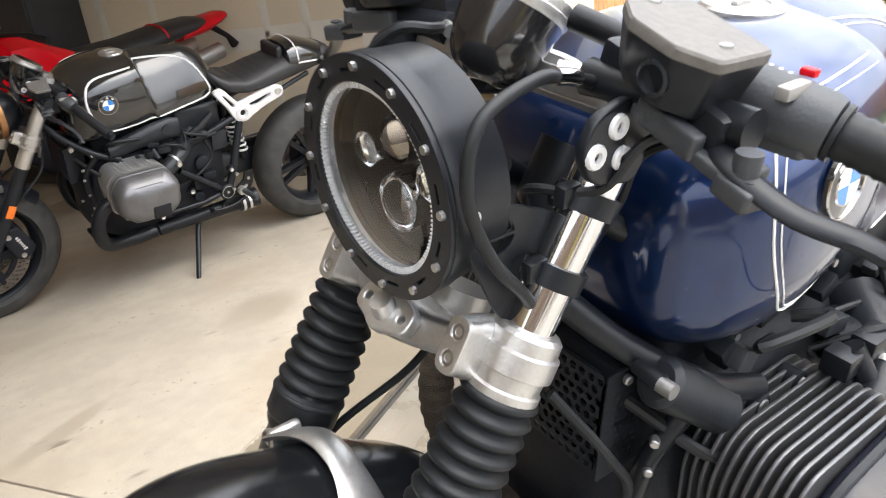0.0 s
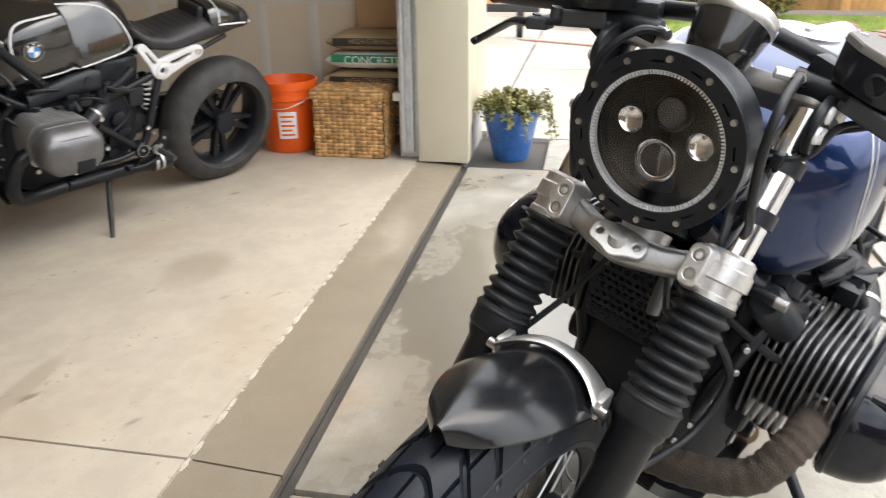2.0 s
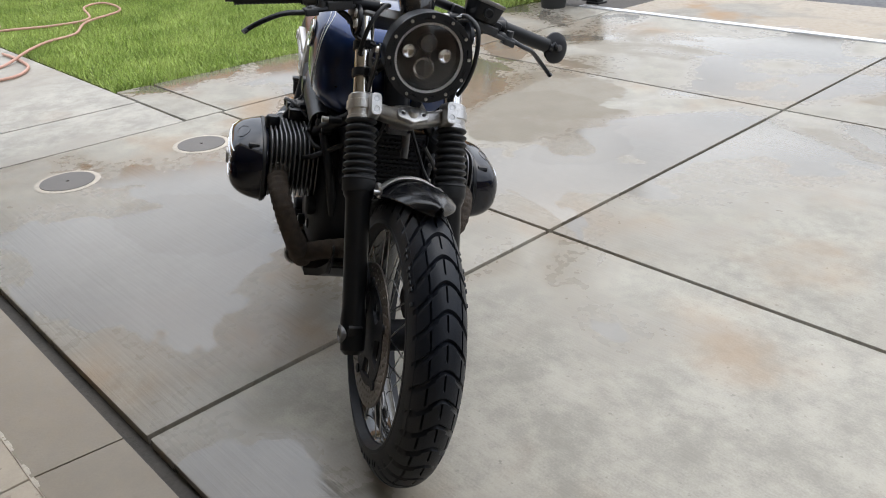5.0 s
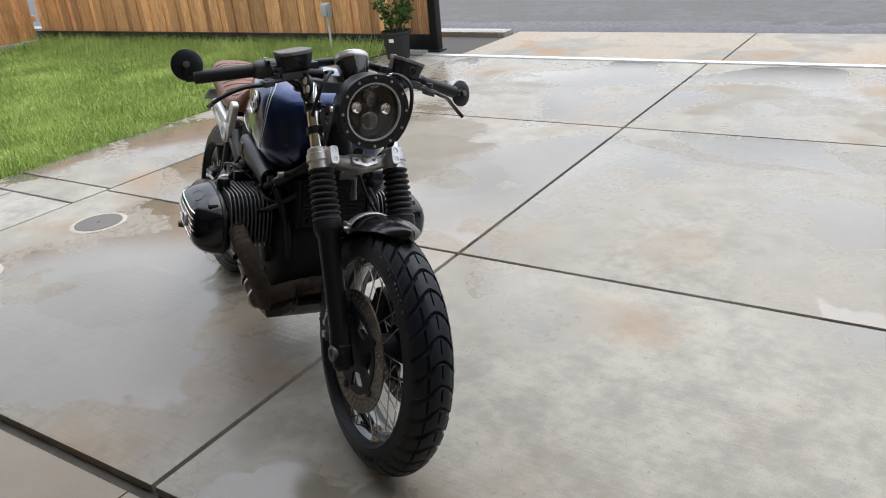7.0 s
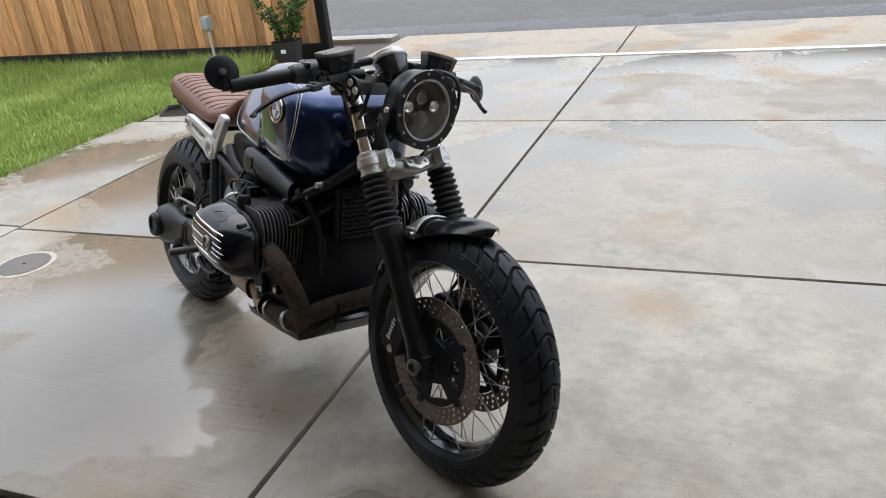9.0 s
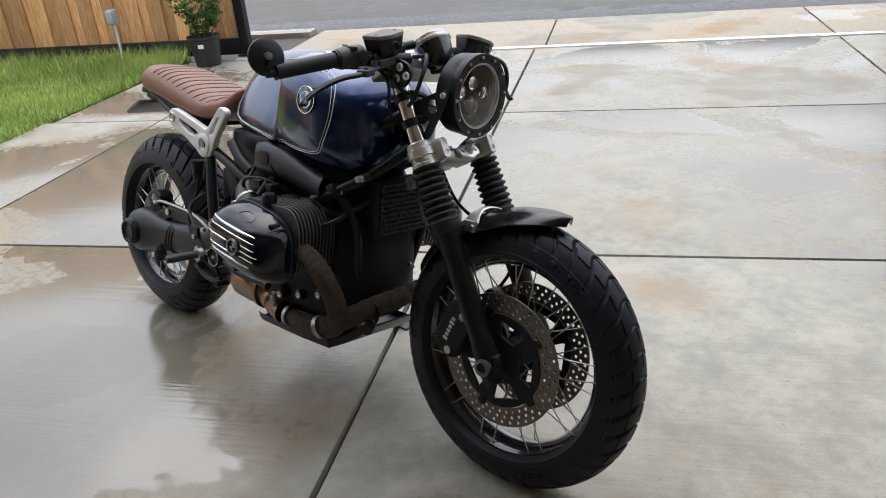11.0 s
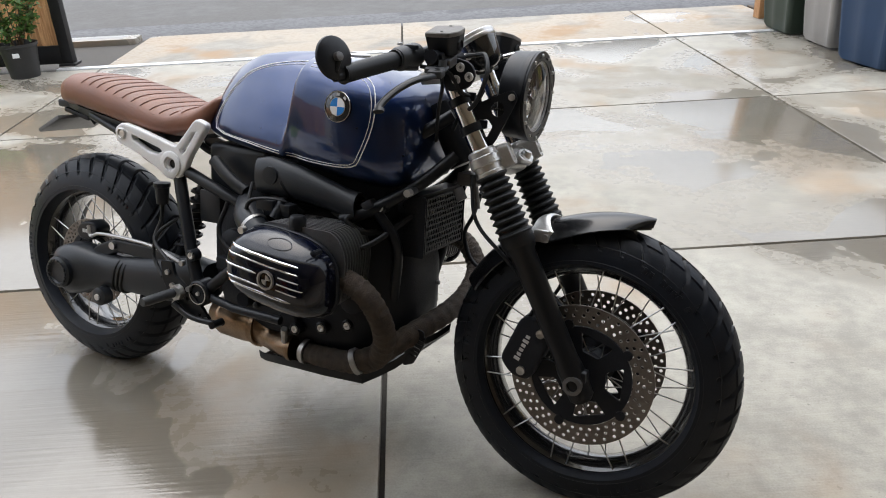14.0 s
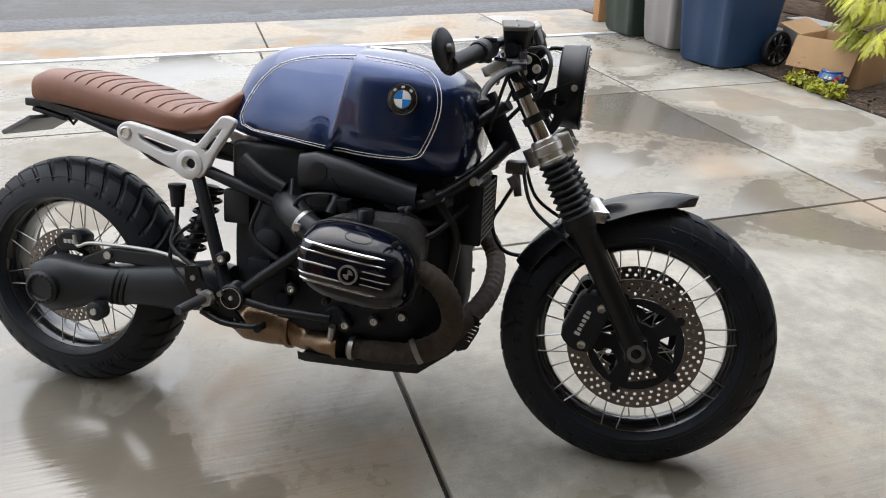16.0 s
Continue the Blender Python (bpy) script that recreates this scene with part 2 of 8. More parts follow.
M_MATT = mat("matt black casting", (0.0125, 0.014, 0.0185), 0.55, 0.0, 0.3, 12, 0.25, 260, 0, None, 0.22)
M_FORK = mat("black anodised metal", (0.0075, 0.0082, 0.010), 0.32, 0.0, 0.15, 10, 0.04, 200, 0, None, 0.3)
M_GUARD = mat("black mudguard paint", (0.007, 0.0075, 0.009), 0.19, 0.0, 0.15, 5, 0.03, 200, 0, None, 0.5)
M_RUBBER = mat("tyre rubber", (0.0090, 0.0116, 0.0172), 0.44, 0.0, 0.3, 14, 0.12, 300, 0, None, 0.28)
M_BOOT = mat("black rubber", (0.0125, 0.0135, 0.0155), 0.45, 0.0, 0.2, 14, 0.05, 300, 0, None, 0.3)
M_LEATHER = mat("brown leather", (0.195, 0.078, 0.045), 0.48, 0.0, 0.18, 12, 0.25, 420, 0.1)
M_PIPING = mat("brown thread", (0.12, 0.045, 0.028), 0.7, 0.0, 0.2, 40, 0.1)
M_BLKLEATHER = mat("black leather", (0.018, 0.018, 0.02), 0.45, 0.0, 0.2, 12, 0.25, 420)
M_ALU = mat("cast aluminium", (0.62, 0.61, 0.60), 0.38, 0.9, 0.12, 12, 0.12, 220)
M_DULLALU = mat("weathered aluminium", (0.42, 0.41, 0.40), 0.42, 0.9, 0.12, 14, 0.05, 220)
M_SILVER = mat("silver painted casting", (0.74, 0.74, 0.75), 0.35, 0.15, 0.08, 12, 0.1, 260)
M_GREYCAST = mat("grey painted casting", (0.15, 0.15, 0.155), 0.36, 0.6, 0.15, 14, 0.15, 200)
M_CHROME = mat("polished chrome tube", (0.75, 0.75, 0.76), 0.1, 1.0, 0.05, 9)
M_STEEL = mat("steel fastener", (0.5, 0.5, 0.5), 0.3, 1.0, 0.12, 30)
M_DISC = mat("brake disc steel", (0.185, 0.165, 0.15), 0.42, 0.9, 0.25, 16, 0.08, 240)
M_WRAP = mat("brown exhaust wrap", (0.052, 0.038, 0.028), 0.8, 0.0, 0.5, 60, 1.0, 420)
M_BRONZE = mat("heat-tinted steel", (0.27, 0.185, 0.12), 0.3, 0.95, 0.3, 10, 0.1, 200)
M_DARK = mat("dark lamp interior", (0.005, 0.005, 0.006), 0.35, 0.0, 0.05, 5, 0, 60, 0, None, 0.2)
M_GUN = mat("dark grey plastic", (0.017, 0.0195, 0.024), 0.38, 0.0, 0.15, 10, 0.1, 300, 0, None, 0.35)
M_GREYPLASTIC = mat("grey plastic housing", (0.04, 0.043, 0.048), 0.5, 0.0, 0.12, 10, 0.15, 300)
M_LID = mat("dark grey lid", (0.05, 0.054, 0.062), 0.42, 0.0, 0.1, 14, 0.1, 300)
M_WHITE = mat("white paint", (0.8, 0.8, 0.8), 0.35, 0.0, 0.03, 9)
M_PRINT = mat("pale grey print", (0.55, 0.55, 0.55), 0.5, 0.0, 0.05, 9)
M_SKYBLUE = mat("enamel blue", (0.02, 0.22, 0.62), 0.2, 0.0, 0.05, 9, 0, 60, 1.0)
M_ORANGE = mat("orange reflector", (0.75, 0.16, 0.01), 0.25, 0.0, 0.1, 30, 0, 60, 0.6)
M_RED = mat("red plastic bodywork", (0.64, 0.003, 0.012), 0.36, 0.0, 0.06, 6, 0, 60, 0, None, 0.28)
M_COPPER = mat("copper toned rim", (0.40, 0.2, 0.09), 0.35, 0.8, 0.2, 14)
M_LENS = glass_mat("clear lens", (1, 1, 1), 0.0)
M_MIRROR = mat("mirror glass", (0.85, 0.86, 0.88), 0.02, 1.0, 0.0, 5)
M_PLATE = mat("dark plate", (0.17, 0.17, 0.175), 0.4, 0.2, 0.2, 20)
WELLS = [(-0.75, -0.85, 0.75, 0.6, 0.10), (-1.5, -0.5, 0.6, 0.5, 0.05), (1.25, -0.85, 1.15, 0.75, -0.13), (-0.55, 0.45, 0.5, 0.3, 0.11), (-0.33, 1.25, 0.55, 0.35, 0.11), (-1.0, 1.2, 0.42, 0.5, -0.10), (0.9, 1.45, 1.2, 0.5, 0.05), (2.9, 1.6, 0.6, 1.4, -0.08), (1.0, -1.15, 1.0, 0.4, -0.06), (0.5, -1.35, 0.5, 0.3, -0.10), (-0.9, -0.58, 0.35, 0.2, -0.06), (0.1, -1.1, 0.6, 0.35, -0.06), (1.8, 0.75, 0.35, 0.5, -0.05), (0.9, 2.9, 1.2, 0.6, -0.02)]
# mostly damp; the three from (0.9, 1.68) on also colour in dark reflections
DARK_PATCHES = [(-1.0, 1.1, 0.50, 0.42, 0.7), (-1.25, 1.55, 0.42, 0.40, 0.6), (-0.45, 0.85, 0.22, 0.3, 0.55), (2.66, 1.86, 0.34, 0.15, 0.5), (2.9, 1.5, 0.22, 0.22, 0.55), (3.12, 1.12, 0.28, 0.2, 0.6), (2.72, 3.02, 0.42, 0.3, 0.45), (2.1, 1.3, 0.5, 0.5, 0.4), (-1.1, -0.9, 0.4, 0.28, 0.4), (0.9, 1.68, 0.75, 0.2, 0.45), (0.55, 2.85, 0.8, 0.4, 0.4), (1.75, 2.55, 0.5, 0.4, 0.35), (-1.5, 3.0, 0.7, 0.4, 0.4)]
M_CONCRETE = concrete_mat("wet driveway concrete", (0.355, 0.337, 0.292), (0.235, 0.208, 0.166), 0.535, 0.60, 0.55, 0.0, 0.24, 0.0, WELLS, 0.42, 1.0, DARK_PATCHES)
M_OUTER = concrete_mat("tan stained concrete", (0.30, 0.278, 0.24), (0.31, 0.24, 0.16), 0.56, 0.70, 0.9, 3.0, 0.4)
M_GUTTER = concrete_mat("wet dark gutter", (0.085, 0.085, 0.09), (0.05, 0.05, 0.055), 0.50, 0.9, 0.0, 5.0, 0.5)
M_GARAGE = concrete_mat("dry garage concrete", (0.40, 0.352, 0.285), (0.29, 0.245, 0.19), 0.70, 1.2, 0.25, 4.0, 0.5, 0.75, [(-0.99, -2.33, 0.22, 0.14, 0.2), (-0.42, -2.1, 0.3, 0.05, 0.14), (-0.28, -2.42, 0.2, 0.04, 0.14)], 0.0, 0.45)
M_APRON = concrete_mat("damp apron concrete", (0.34, 0.295, 0.23), (0.20, 0.165, 0.12), 0.45, 1.2, 0.3, 9.0, 0.32)
M_SOIL = mat("dark wet soil", (0.07, 0.05, 0.035), 0.8, 0, 0.4, 6, 0.8, 60)
M_JOINT = mat("dirty joint", (0.06, 0.054, 0.047), 0.8, 0, 0.3, 9, 0.5, 90)
M_LIME = mat("pale concrete edge", (0.47, 0.425, 0.36), 0.7, 0, 0.2, 20, 0.6, 90)
M_PATIO = concrete_mat("pale dry concrete", (0.37, 0.352, 0.312), (0.29, 0.265, 0.225), 0.66, 1.2, 0.25, 6.0, 0.5)
M_ASPHALT = concrete_mat("damp asphalt", (0.11, 0.107, 0.103), (0.10, 0.096, 0.09), 0.58, 1.2, 0.0, 2.0, 0.75)
M_GRASS = mat("lawn grass", (0.29, 0.43, 0.08), 0.6, 0, 0.3, 1.6, 0, 30, 0, (0.40, 0.48, 0.15), 0.3, True)
M_TURF = mat("turf soil", (0.13, 0.17, 0.035), 0.9, 0, 0.4, 4, 0.6, 60)
M_LEAF = mat("green leaves", (0.06, 0.13, 0.025), 0.45, 0, 0.3, 3, 0, 30, 0, None, 0.4, True)
M_LIMELEAF = mat("yellow green leaves", (0.27, 0.34, 0.03), 0.42, 0, 0.25, 3, 0, 30, 0, (0.46, 0.42, 0.05), 0.4, True)
M_DRYLEAF = mat("reddish dry leaves", (0.22, 0.10, 0.035), 0.6, 0, 0.3, 5, 0, 30, 0, (0.34, 0.24, 0.05), 0.3, True)
M_STALK = mat("yellow leaf stalk", (0.42, 0.40, 0.12), 0.5, 0, 0.2, 6)
M_SUCC = mat("olive succulent leaves", (0.20, 0.19, 0.06), 0.5, 0, 0.3, 5, 0, 30, 0, None, 0.4, True)
M_CEDAR = wood_mat("stained cedar", (0.50, 0.22, 0.085), (0.90, 0.53, 0.26))
M_DUSTY = mat("dusty tyre rubber", (0.040, 0.040, 0.041), 0.6, 0.0, 0.3, 14, 0.12, 300, 0, (0.058, 0.056, 0.053), 0.3)
M_PLANK = wood_mat("weathered planks", (0.13, 0.09, 0.065), (0.30, 0.215, 0.15), 1)
M_BARK = mat("bark", (0.10, 0.07, 0.045), 0.85, 0, 0.3, 20, 0.6)
M_DRYWALL = mat("drywall paper", (0.72, 0.61, 0.46), 0.8, 0, 0.05, 3, 0.08, 200)
M_MUD = mat("joint compound", (0.72, 0.67, 0.58), 0.75, 0, 0.06, 5, 0.1, 120)
M_STUCCO = mat("cream painted trim", (0.62, 0.57, 0.44), 0.6, 0, 0.06, 4, 0.15, 160)
M_GALV = mat("galvanised steel", (0.72, 0.73, 0.74), 0.45, 0.5, 0.15, 16)
M_CEIL = mat("ceiling drywall", (0.74, 0.68, 0.58), 0.85, 0, 0.05, 3)
M_BUCKET = mat("orange plastic", (0.85, 0.115, 0.012), 0.4, 0, 0.06, 6)
M_WICKER = mat("woven water hyacinth", (0.42, 0.22, 0.08), 0.7, 0, 0.3, 30, 0.5, 200, 0, (0.56, 0.33, 0.14), 0.4, True)
M_BAG = mat("kraft paper bag", (0.34, 0.24, 0.13), 0.75, 0, 0.2, 10, 0.3, 80)
M_BAGDARK = mat("black bag print", (0.03, 0.028, 0.025), 0.6, 0, 0.2, 10)
M_BAGGREEN = mat("green bag print", (0.02, 0.25, 0.12), 0.6, 0, 0.1, 10)
M_BAGWHITE = mat("white bag paper", (0.66, 0.68, 0.64), 0.6, 0, 0.1, 10)
M_POTBLUE = mat("blue glazed ceramic", (0.035, 0.14, 0.42), 0.25, 0, 0.3, 10, 0.1, 60, 0.5)
M_POTBLACK = mat("black plastic pot", (0.02, 0.02, 0.02), 0.5, 0, 0.2, 10)
M_RUST = mat("rusty iron", (0.16, 0.055, 0.028), 0.75, 0.2, 0.4, 9, 0.4, 120)
M_HOSE = mat("pink orange hose", (0.52, 0.30, 0.23), 0.5, 0, 0.15, 9)
M_BINGREEN = mat("dark green bin plastic", (0.026, 0.040, 0.028), 0.5, 0, 0.12, 4, 0.1, 200)
M_BINGREY = mat("grey bin plastic", (0.27, 0.255, 0.24), 0.5, 0, 0.1, 4, 0.1, 200)
M_LID = mat("dirty grey drain lid", (0.125, 0.115, 0.105), 0.55, 0, 0.2, 20, 0.2, 150)
M_BINBLUE = mat("navy bin plastic", (0.012, 0.040, 0.095), 0.45, 0, 0.12, 4, 0.1, 200)
M_CARD = mat("cardboard", (0.42, 0.26, 0.13), 0.75, 0, 0.12, 6, 0.1, 120)
M_BLOCK = mat("grey cement block", (0.38, 0.37, 0.36), 0.85, 0, 0.12, 10, 0.4, 150)
M_MULCH = mat("bark mulch", (0.09, 0.055, 0.035), 0.85, 0, 0.4, 20, 0.5, 90, 0, (0.20, 0.145, 0.10), 0.3, True)
M_METER = mat("grey meter box", (0.40, 0.42, 0.44), 0.5, 0, 0.08, 9)
M_BLACKIRON = mat("black iron", (0.015, 0.015, 0.016), 0.5, 0.4, 0.2, 20)
M_CHARCOAL = mat("charcoal cabinet", (0.03, 0.03, 0.033), 0.5, 0, 0.2, 9)
M_SHELFGREY = mat("grey storage crate", (0.42, 0.43, 0.44), 0.55, 0, 0.1, 9)
M_BLUEPLASTIC = mat("blue plastic jug", (0.05, 0.16, 0.30), 0.35, 0, 0.1, 9)

# ---- mesh helpers ----
def ring_frames(pts):
    """Tangent frames that turn as little as possible along a line."""
    pts = [Vector(p) for p in pts]
    out, up = [], None
    for i, p in enumerate(pts):
        t = (pts[min(i + 1, len(pts) - 1)] - pts[max(i - 1, 0)]).normalized()
        if up is None:
            up = Vector((0, 0, 1)) if abs(t.z) < 0.9 else Vector((1, 0, 0))
        a = t.cross(up).normalized()
        up = a.cross(t).normalized()
        out.append((p, a, up))
    return out


def smooth_line(pts, k=6, closed=False):
    """Catmull-Rom through the points."""
    P = [Vector(p) for p in pts]
    n, out = len(P), []
    for i in range(n if closed else n - 1):
        p1, p2 = P[i], P[(i + 1) % n]
        p0 = P[i - 1] if (closed or i) else p1 * 2 - p2
        p3 = P[(i + 2) % n] if (closed or i + 2 < n) else p2 * 2 - p1
        for j in range(k):
            t = j / k
            out.append(0.5 * (2 * p1 + (p2 - p0) * t + (2 * p0 - 5 * p1 + 4 * p2 - p3) * t * t + (3 * p1 - p0 - 3 * p2 + p3) * t ** 3))
    if not closed:
        out.append(P[-1])
    return out


def skin(bm, rings, close_ring=True, caps=True, close_loop=False):
    R = [[bm.verts.new(v) for v in r] for r in rings]
    n = len(R[0])
    for i in range(len(R) if close_loop else len(R) - 1):
        a, b = R[i], R[(i + 1) % len(R)]
        for j in range(n if close_ring else n - 1):
            bm.faces.new((a[j], a[(j + 1) % n], b[(j + 1) % n], b[j]))
    if caps and close_ring and not close_loop:
        bm.faces.new(R[0][::-1])
        bm.faces.new(R[-1])
    return bm


def tube(pts, r, n=10, k=0, bm=None, closed=False):
    """A round bar along pts; r is one radius or one a point."""
    bm = bm or bmesh.new()
    rs = list(r) if hasattr(r, "__len__") else [r] * len(pts)
    if k:
        m = len(pts)
        line = smooth_line(pts, k, closed)
        rs = [float(np.interp(i / k, range(m + (1 if closed else 0)), rs + ([rs[0]] if closed else []))) for i in range(len(line))]
        pts = line
    fr = ring_frames(pts)
    rings = [[p + rr * (math.cos(2 * math.pi * j / n) * a + math.sin(2 * math.pi * j / n) * u) for j in range(n)] for (p, a, u), rr in zip(fr, rs)]
    return skin(bm, rings, close_loop=closed)


def lathe(profile, n=32, axis="y", at=(0, 0, 0), bm=None, loop=False, caps=True):
    """Turn (along, radius) round an axis through at."""
    bm = bm or bmesh.new()
    at = Vector(at)
    rings = []
    for a, r in profile:
        ring = []
        for j in range(n):
            c, s = r * math.cos(2 * math.pi * j / n), r * math.sin(2 * math.pi * j / n)
            ring.append(at + Vector({"y": (c, a, -s), "z": (c, s, a), "x": (a, c, s)}[axis]))
        rings.append(ring)
    return skin(bm, rings, caps=caps, close_loop=loop)


def block(size, at=(0, 0, 0), bevel=0.004, seg=2, m=None, bm=None, taper=1.0):
    """A box with rounded edges; taper shrinks its top."""
    b = bmesh.new()
    bmesh.ops.create_cube(b, size=1)
    for v in b.verts:
        k = taper if v.co.z > 0 else 1
        v.co = Vector((v.co.x * size[0] * k, v.co.y * size[1] * k, v.co.z * size[2]))
    if bevel:
        bmesh.ops.bevel(b, geom=b.edges[:], offset=bevel, segments=seg, affect="EDGES", profile=0.6)
    mm = Matrix.Translation(at) @ (m or Matrix())
    b.transform(mm)
    return join(bm, b) if bm else b


def join(*bms):
    """All given meshes in the first."""
    base = bms[0]
    for b in bms[1:]:
        tmp = bpy.data.meshes.new("tmp")
        b.to_mesh(tmp)
        base.from_mesh(tmp)
        bpy.data.meshes.remove(tmp)
        b.free()
    return base


def plate(outline, holes, thick, m=None, bevel=0.0015, res=2):
    """A flat plate in x and z with cut-outs, its thickness along y."""
    cu = bpy.data.curves.new("tmp", "CURVE")
    cu.dimensions, cu.fill_mode, cu.extrude, cu.bevel_depth, cu.bevel_resolution = "2D", "BOTH", max(0.0002, thick / 2 - bevel), bevel, 1
    for loop in (outline, *holes):
        sp = cu.splines.new("POLY")
        sp.points.add(len(loop) - 1)
        for p, q in zip(sp.points, loop):
            p.co = (q[0], q[1], 0, 1)
        sp.use_cyclic_u = True
    ob = bpy.data.objects.new("tmp", cu)
    scene.collection.objects.link(ob)
    me = bpy.data.meshes.new_from_object(ob.evaluated_get(bpy.context.evaluated_depsgraph_get()))
    b = bmesh.new()
    b.from_mesh(me)
    bpy.data.objects.remove(ob)
    bpy.data.curves.remove(cu)
    bpy.data.meshes.remove(me)
    b.transform((m or Matrix()) @ Matrix(((1, 0, 0, 0), (0, 0, -1, 0), (0, 1, 0, 0), (0, 0, 0, 1))))
    return b


def circle(x, z, r, n=14, a0=0.0):
    return [(x + r * math.cos(a0 + 2 * math.pi * i / n), z + r * math.sin(a0 + 2 * math.pi * i / n)) for i in range(n)]


def rounded(pts, r=0.01, k=4):
    """A polygon with its corners rounded."""
    out, n = [], len(pts)
    P = [Vector((*p, 0)) for p in pts]
    for i in range(n):
        a, b, c = P[i - 1], P[i], P[(i + 1) % n]
        d1, d2 = (a - b), (c - b)
        q = min(r, d1.length * 0.45, d2.length * 0.45)
        s, e = b + d1.normalized() * q, b + d2.normalized() * q
        for j in range(k + 1):
            t = j / k
            p = s * (1 - t) ** 2 + b * 2 * t * (1 - t) + e * t * t
            out.append((p.x, p.y))
    return out


def to_mesh(name, bm, material, sharp=38):
    me = bpy.data.meshes.new(name)
    bmesh.ops.recalc_face_normals(bm, faces=bm.faces)
    bm.to_mesh(me)
    bm.free()
    me.materials.append(material)
    me.polygons.foreach_set("use_smooth", [True] * len(me.polygons))
    me.set_sharp_from_angle(angle=radians(sharp))
    return me


def part(name, bm, material, parent, label="", sharp=38):
    """One mesh under a thing or a part."""
    ob = new(name, to_mesh(name, bm, material, sharp))
    ob.parent = parent
    if label:
        tagged(ob, label)
    return ob


def thing(name, label, category, m=None, group="", kind=""):
    ob = new(name)
    ob.empty_display_size = 0.1
    ob.matrix_world = m or Matrix()
    return tagged(ob, label, category, group, kind)


def solid(name, bm, material, label, category="", m=None, group="", kind="", sharp=38):
    ob = new(name, to_mesh(name, bm, material, sharp))
    ob.matrix_world = m or Matrix()
    return tagged(ob, label, category, group, kind)


# Driveway axes: u along the garage front, v towards the street.
DW = pose(0.505, 0.84, 0, 0, 0, 29.8)

# ---- ground, driveway, road ----
def flat(u0, u1, v0, v1, z0, z1, bevel=0.006):
    b = block((u1 - u0, v1 - v0, z1 - z0), ((u0 + u1) / 2, (v0 + v1) / 2, (z0 + z1) / 2), bevel, 2)
    return b


solid("ground", block((900, 900, 0.4), (0, 0, -0.29), 0), M_SOIL, "bare dark soil under and around everything", "ground", DW, kind="structure")
drive = solid("driveway", flat(-3.42, 3.55, -1.64, 5.36, -0.088, -0.028, 0), M_JOINT, "wet concrete driveway of large jointed slabs", "driveway", DW, kind="structure")
GAP = 0.008
US, VS = [-2.42, 0.0, 2.38, 3.54], [-1.605, 0.01, 2.02, 3.955]
cells = [(US[i], US[i + 1], VS[j], VS[j + 1]) for i in range(3) for j in range(3)]
cells += [(-3.36, -2.42, -0.21, 0.04), (-3.36, -2.42, 0.04, 2.02), (-3.30, -2.42, 2.02, 3.955)]
cells += [(a, b, 4.06, 5.38) for a, b in ((-2.42, 0.08), (0.08, 2.38), (2.38, 3.54))]
for a, b, c, d in cells:
    part("slab", flat(a + GAP, b - GAP, c + GAP, d - GAP, -0.07, 0.0, 0.007), M_OUTER if c > 4 else M_CONCRETE, drive)
patio = solid("patio", flat(-11.0, -2.42, -1.62, -0.2, -0.088, -0.03, 0), M_JOINT, "pale concrete patio slabs beside the lawn", "patio", DW, kind="structure")
for a, b, c, d in [(-3.02, -2.42, -1.24, -0.21), (-5.3, -3.02, -1.6, -0.21), (-7.9, -5.3, -1.6, -0.21), (-11, -7.9, -1.6, -0.21), (-5.3, -3.15, -4.2, -1.6), (-7.9, -5.3, -4.2, -1.6), (-11, -7.9, -4.2, -1.6)]:
    part("slab", flat(a + GAP, b - GAP, c + GAP, d - GAP, -0.07, -0.002, 0.005), M_PATIO, patio)
solid("road", flat(-70, 70, 5.44, 15.5, -0.09, -0.035, 0), M_ASPHALT, "damp grey asphalt road", "road", DW, kind="structure")
solid("gutter", flat(-70, 70, 5.385, 6.25, -0.09, -0.030, 0.01), M_GUTTER, "dark wet gutter along the road", "gutter", DW, kind="structure")
solid("kerb", flat(-70, -2.5, 5.15, 5.38, -0.09, 0.03, 0.02), M_CONCRETE, "concrete kerb along the road", "kerb", DW, kind="structure")
for vv in (3.985, 4.03):
    solid("gate_track", flat(-2.8, 3.4, vv - 0.016, vv + 0.016, -0.03, 0.008, 0.004), M_GALV, "galvanised sliding gate track set in the concrete", "track", DW, "gate tracks", "structure")
for i in range(8):
    solid("track_clip", block((0.05, 0.10, 0.006), (-2.4 + i * 0.78, 4.007, 0.003), 0.002), M_GALV, "small steel clip across the gate track", "clip", DW, "track clips")

# round yard drains
for u, v in ((-1.97, -1.04), (-1.97, -0.36)):
    d = thing("drain", "round grey drain lid in a pale cement collar", "drain", DW @ Matrix.Translation((u, v, 0)), "yard drains")
    part("collar", lathe([(0.001, 0.118), (0.003, 0.120), (0.003, 0.138), (0.001, 0.143)], 40, "z", loop=True), M_LIME, d)
    g = plate(circle(0, 0, 0.118, 40), [circle(0, 0, 0.009, 12)], 0.006, Matrix.Rotation(radians(-90), 4, "X"), 0.0005)
    g.transform(Matrix.Translation((0, 0, 0.002)))
    part("lid", g, M_LID, d)

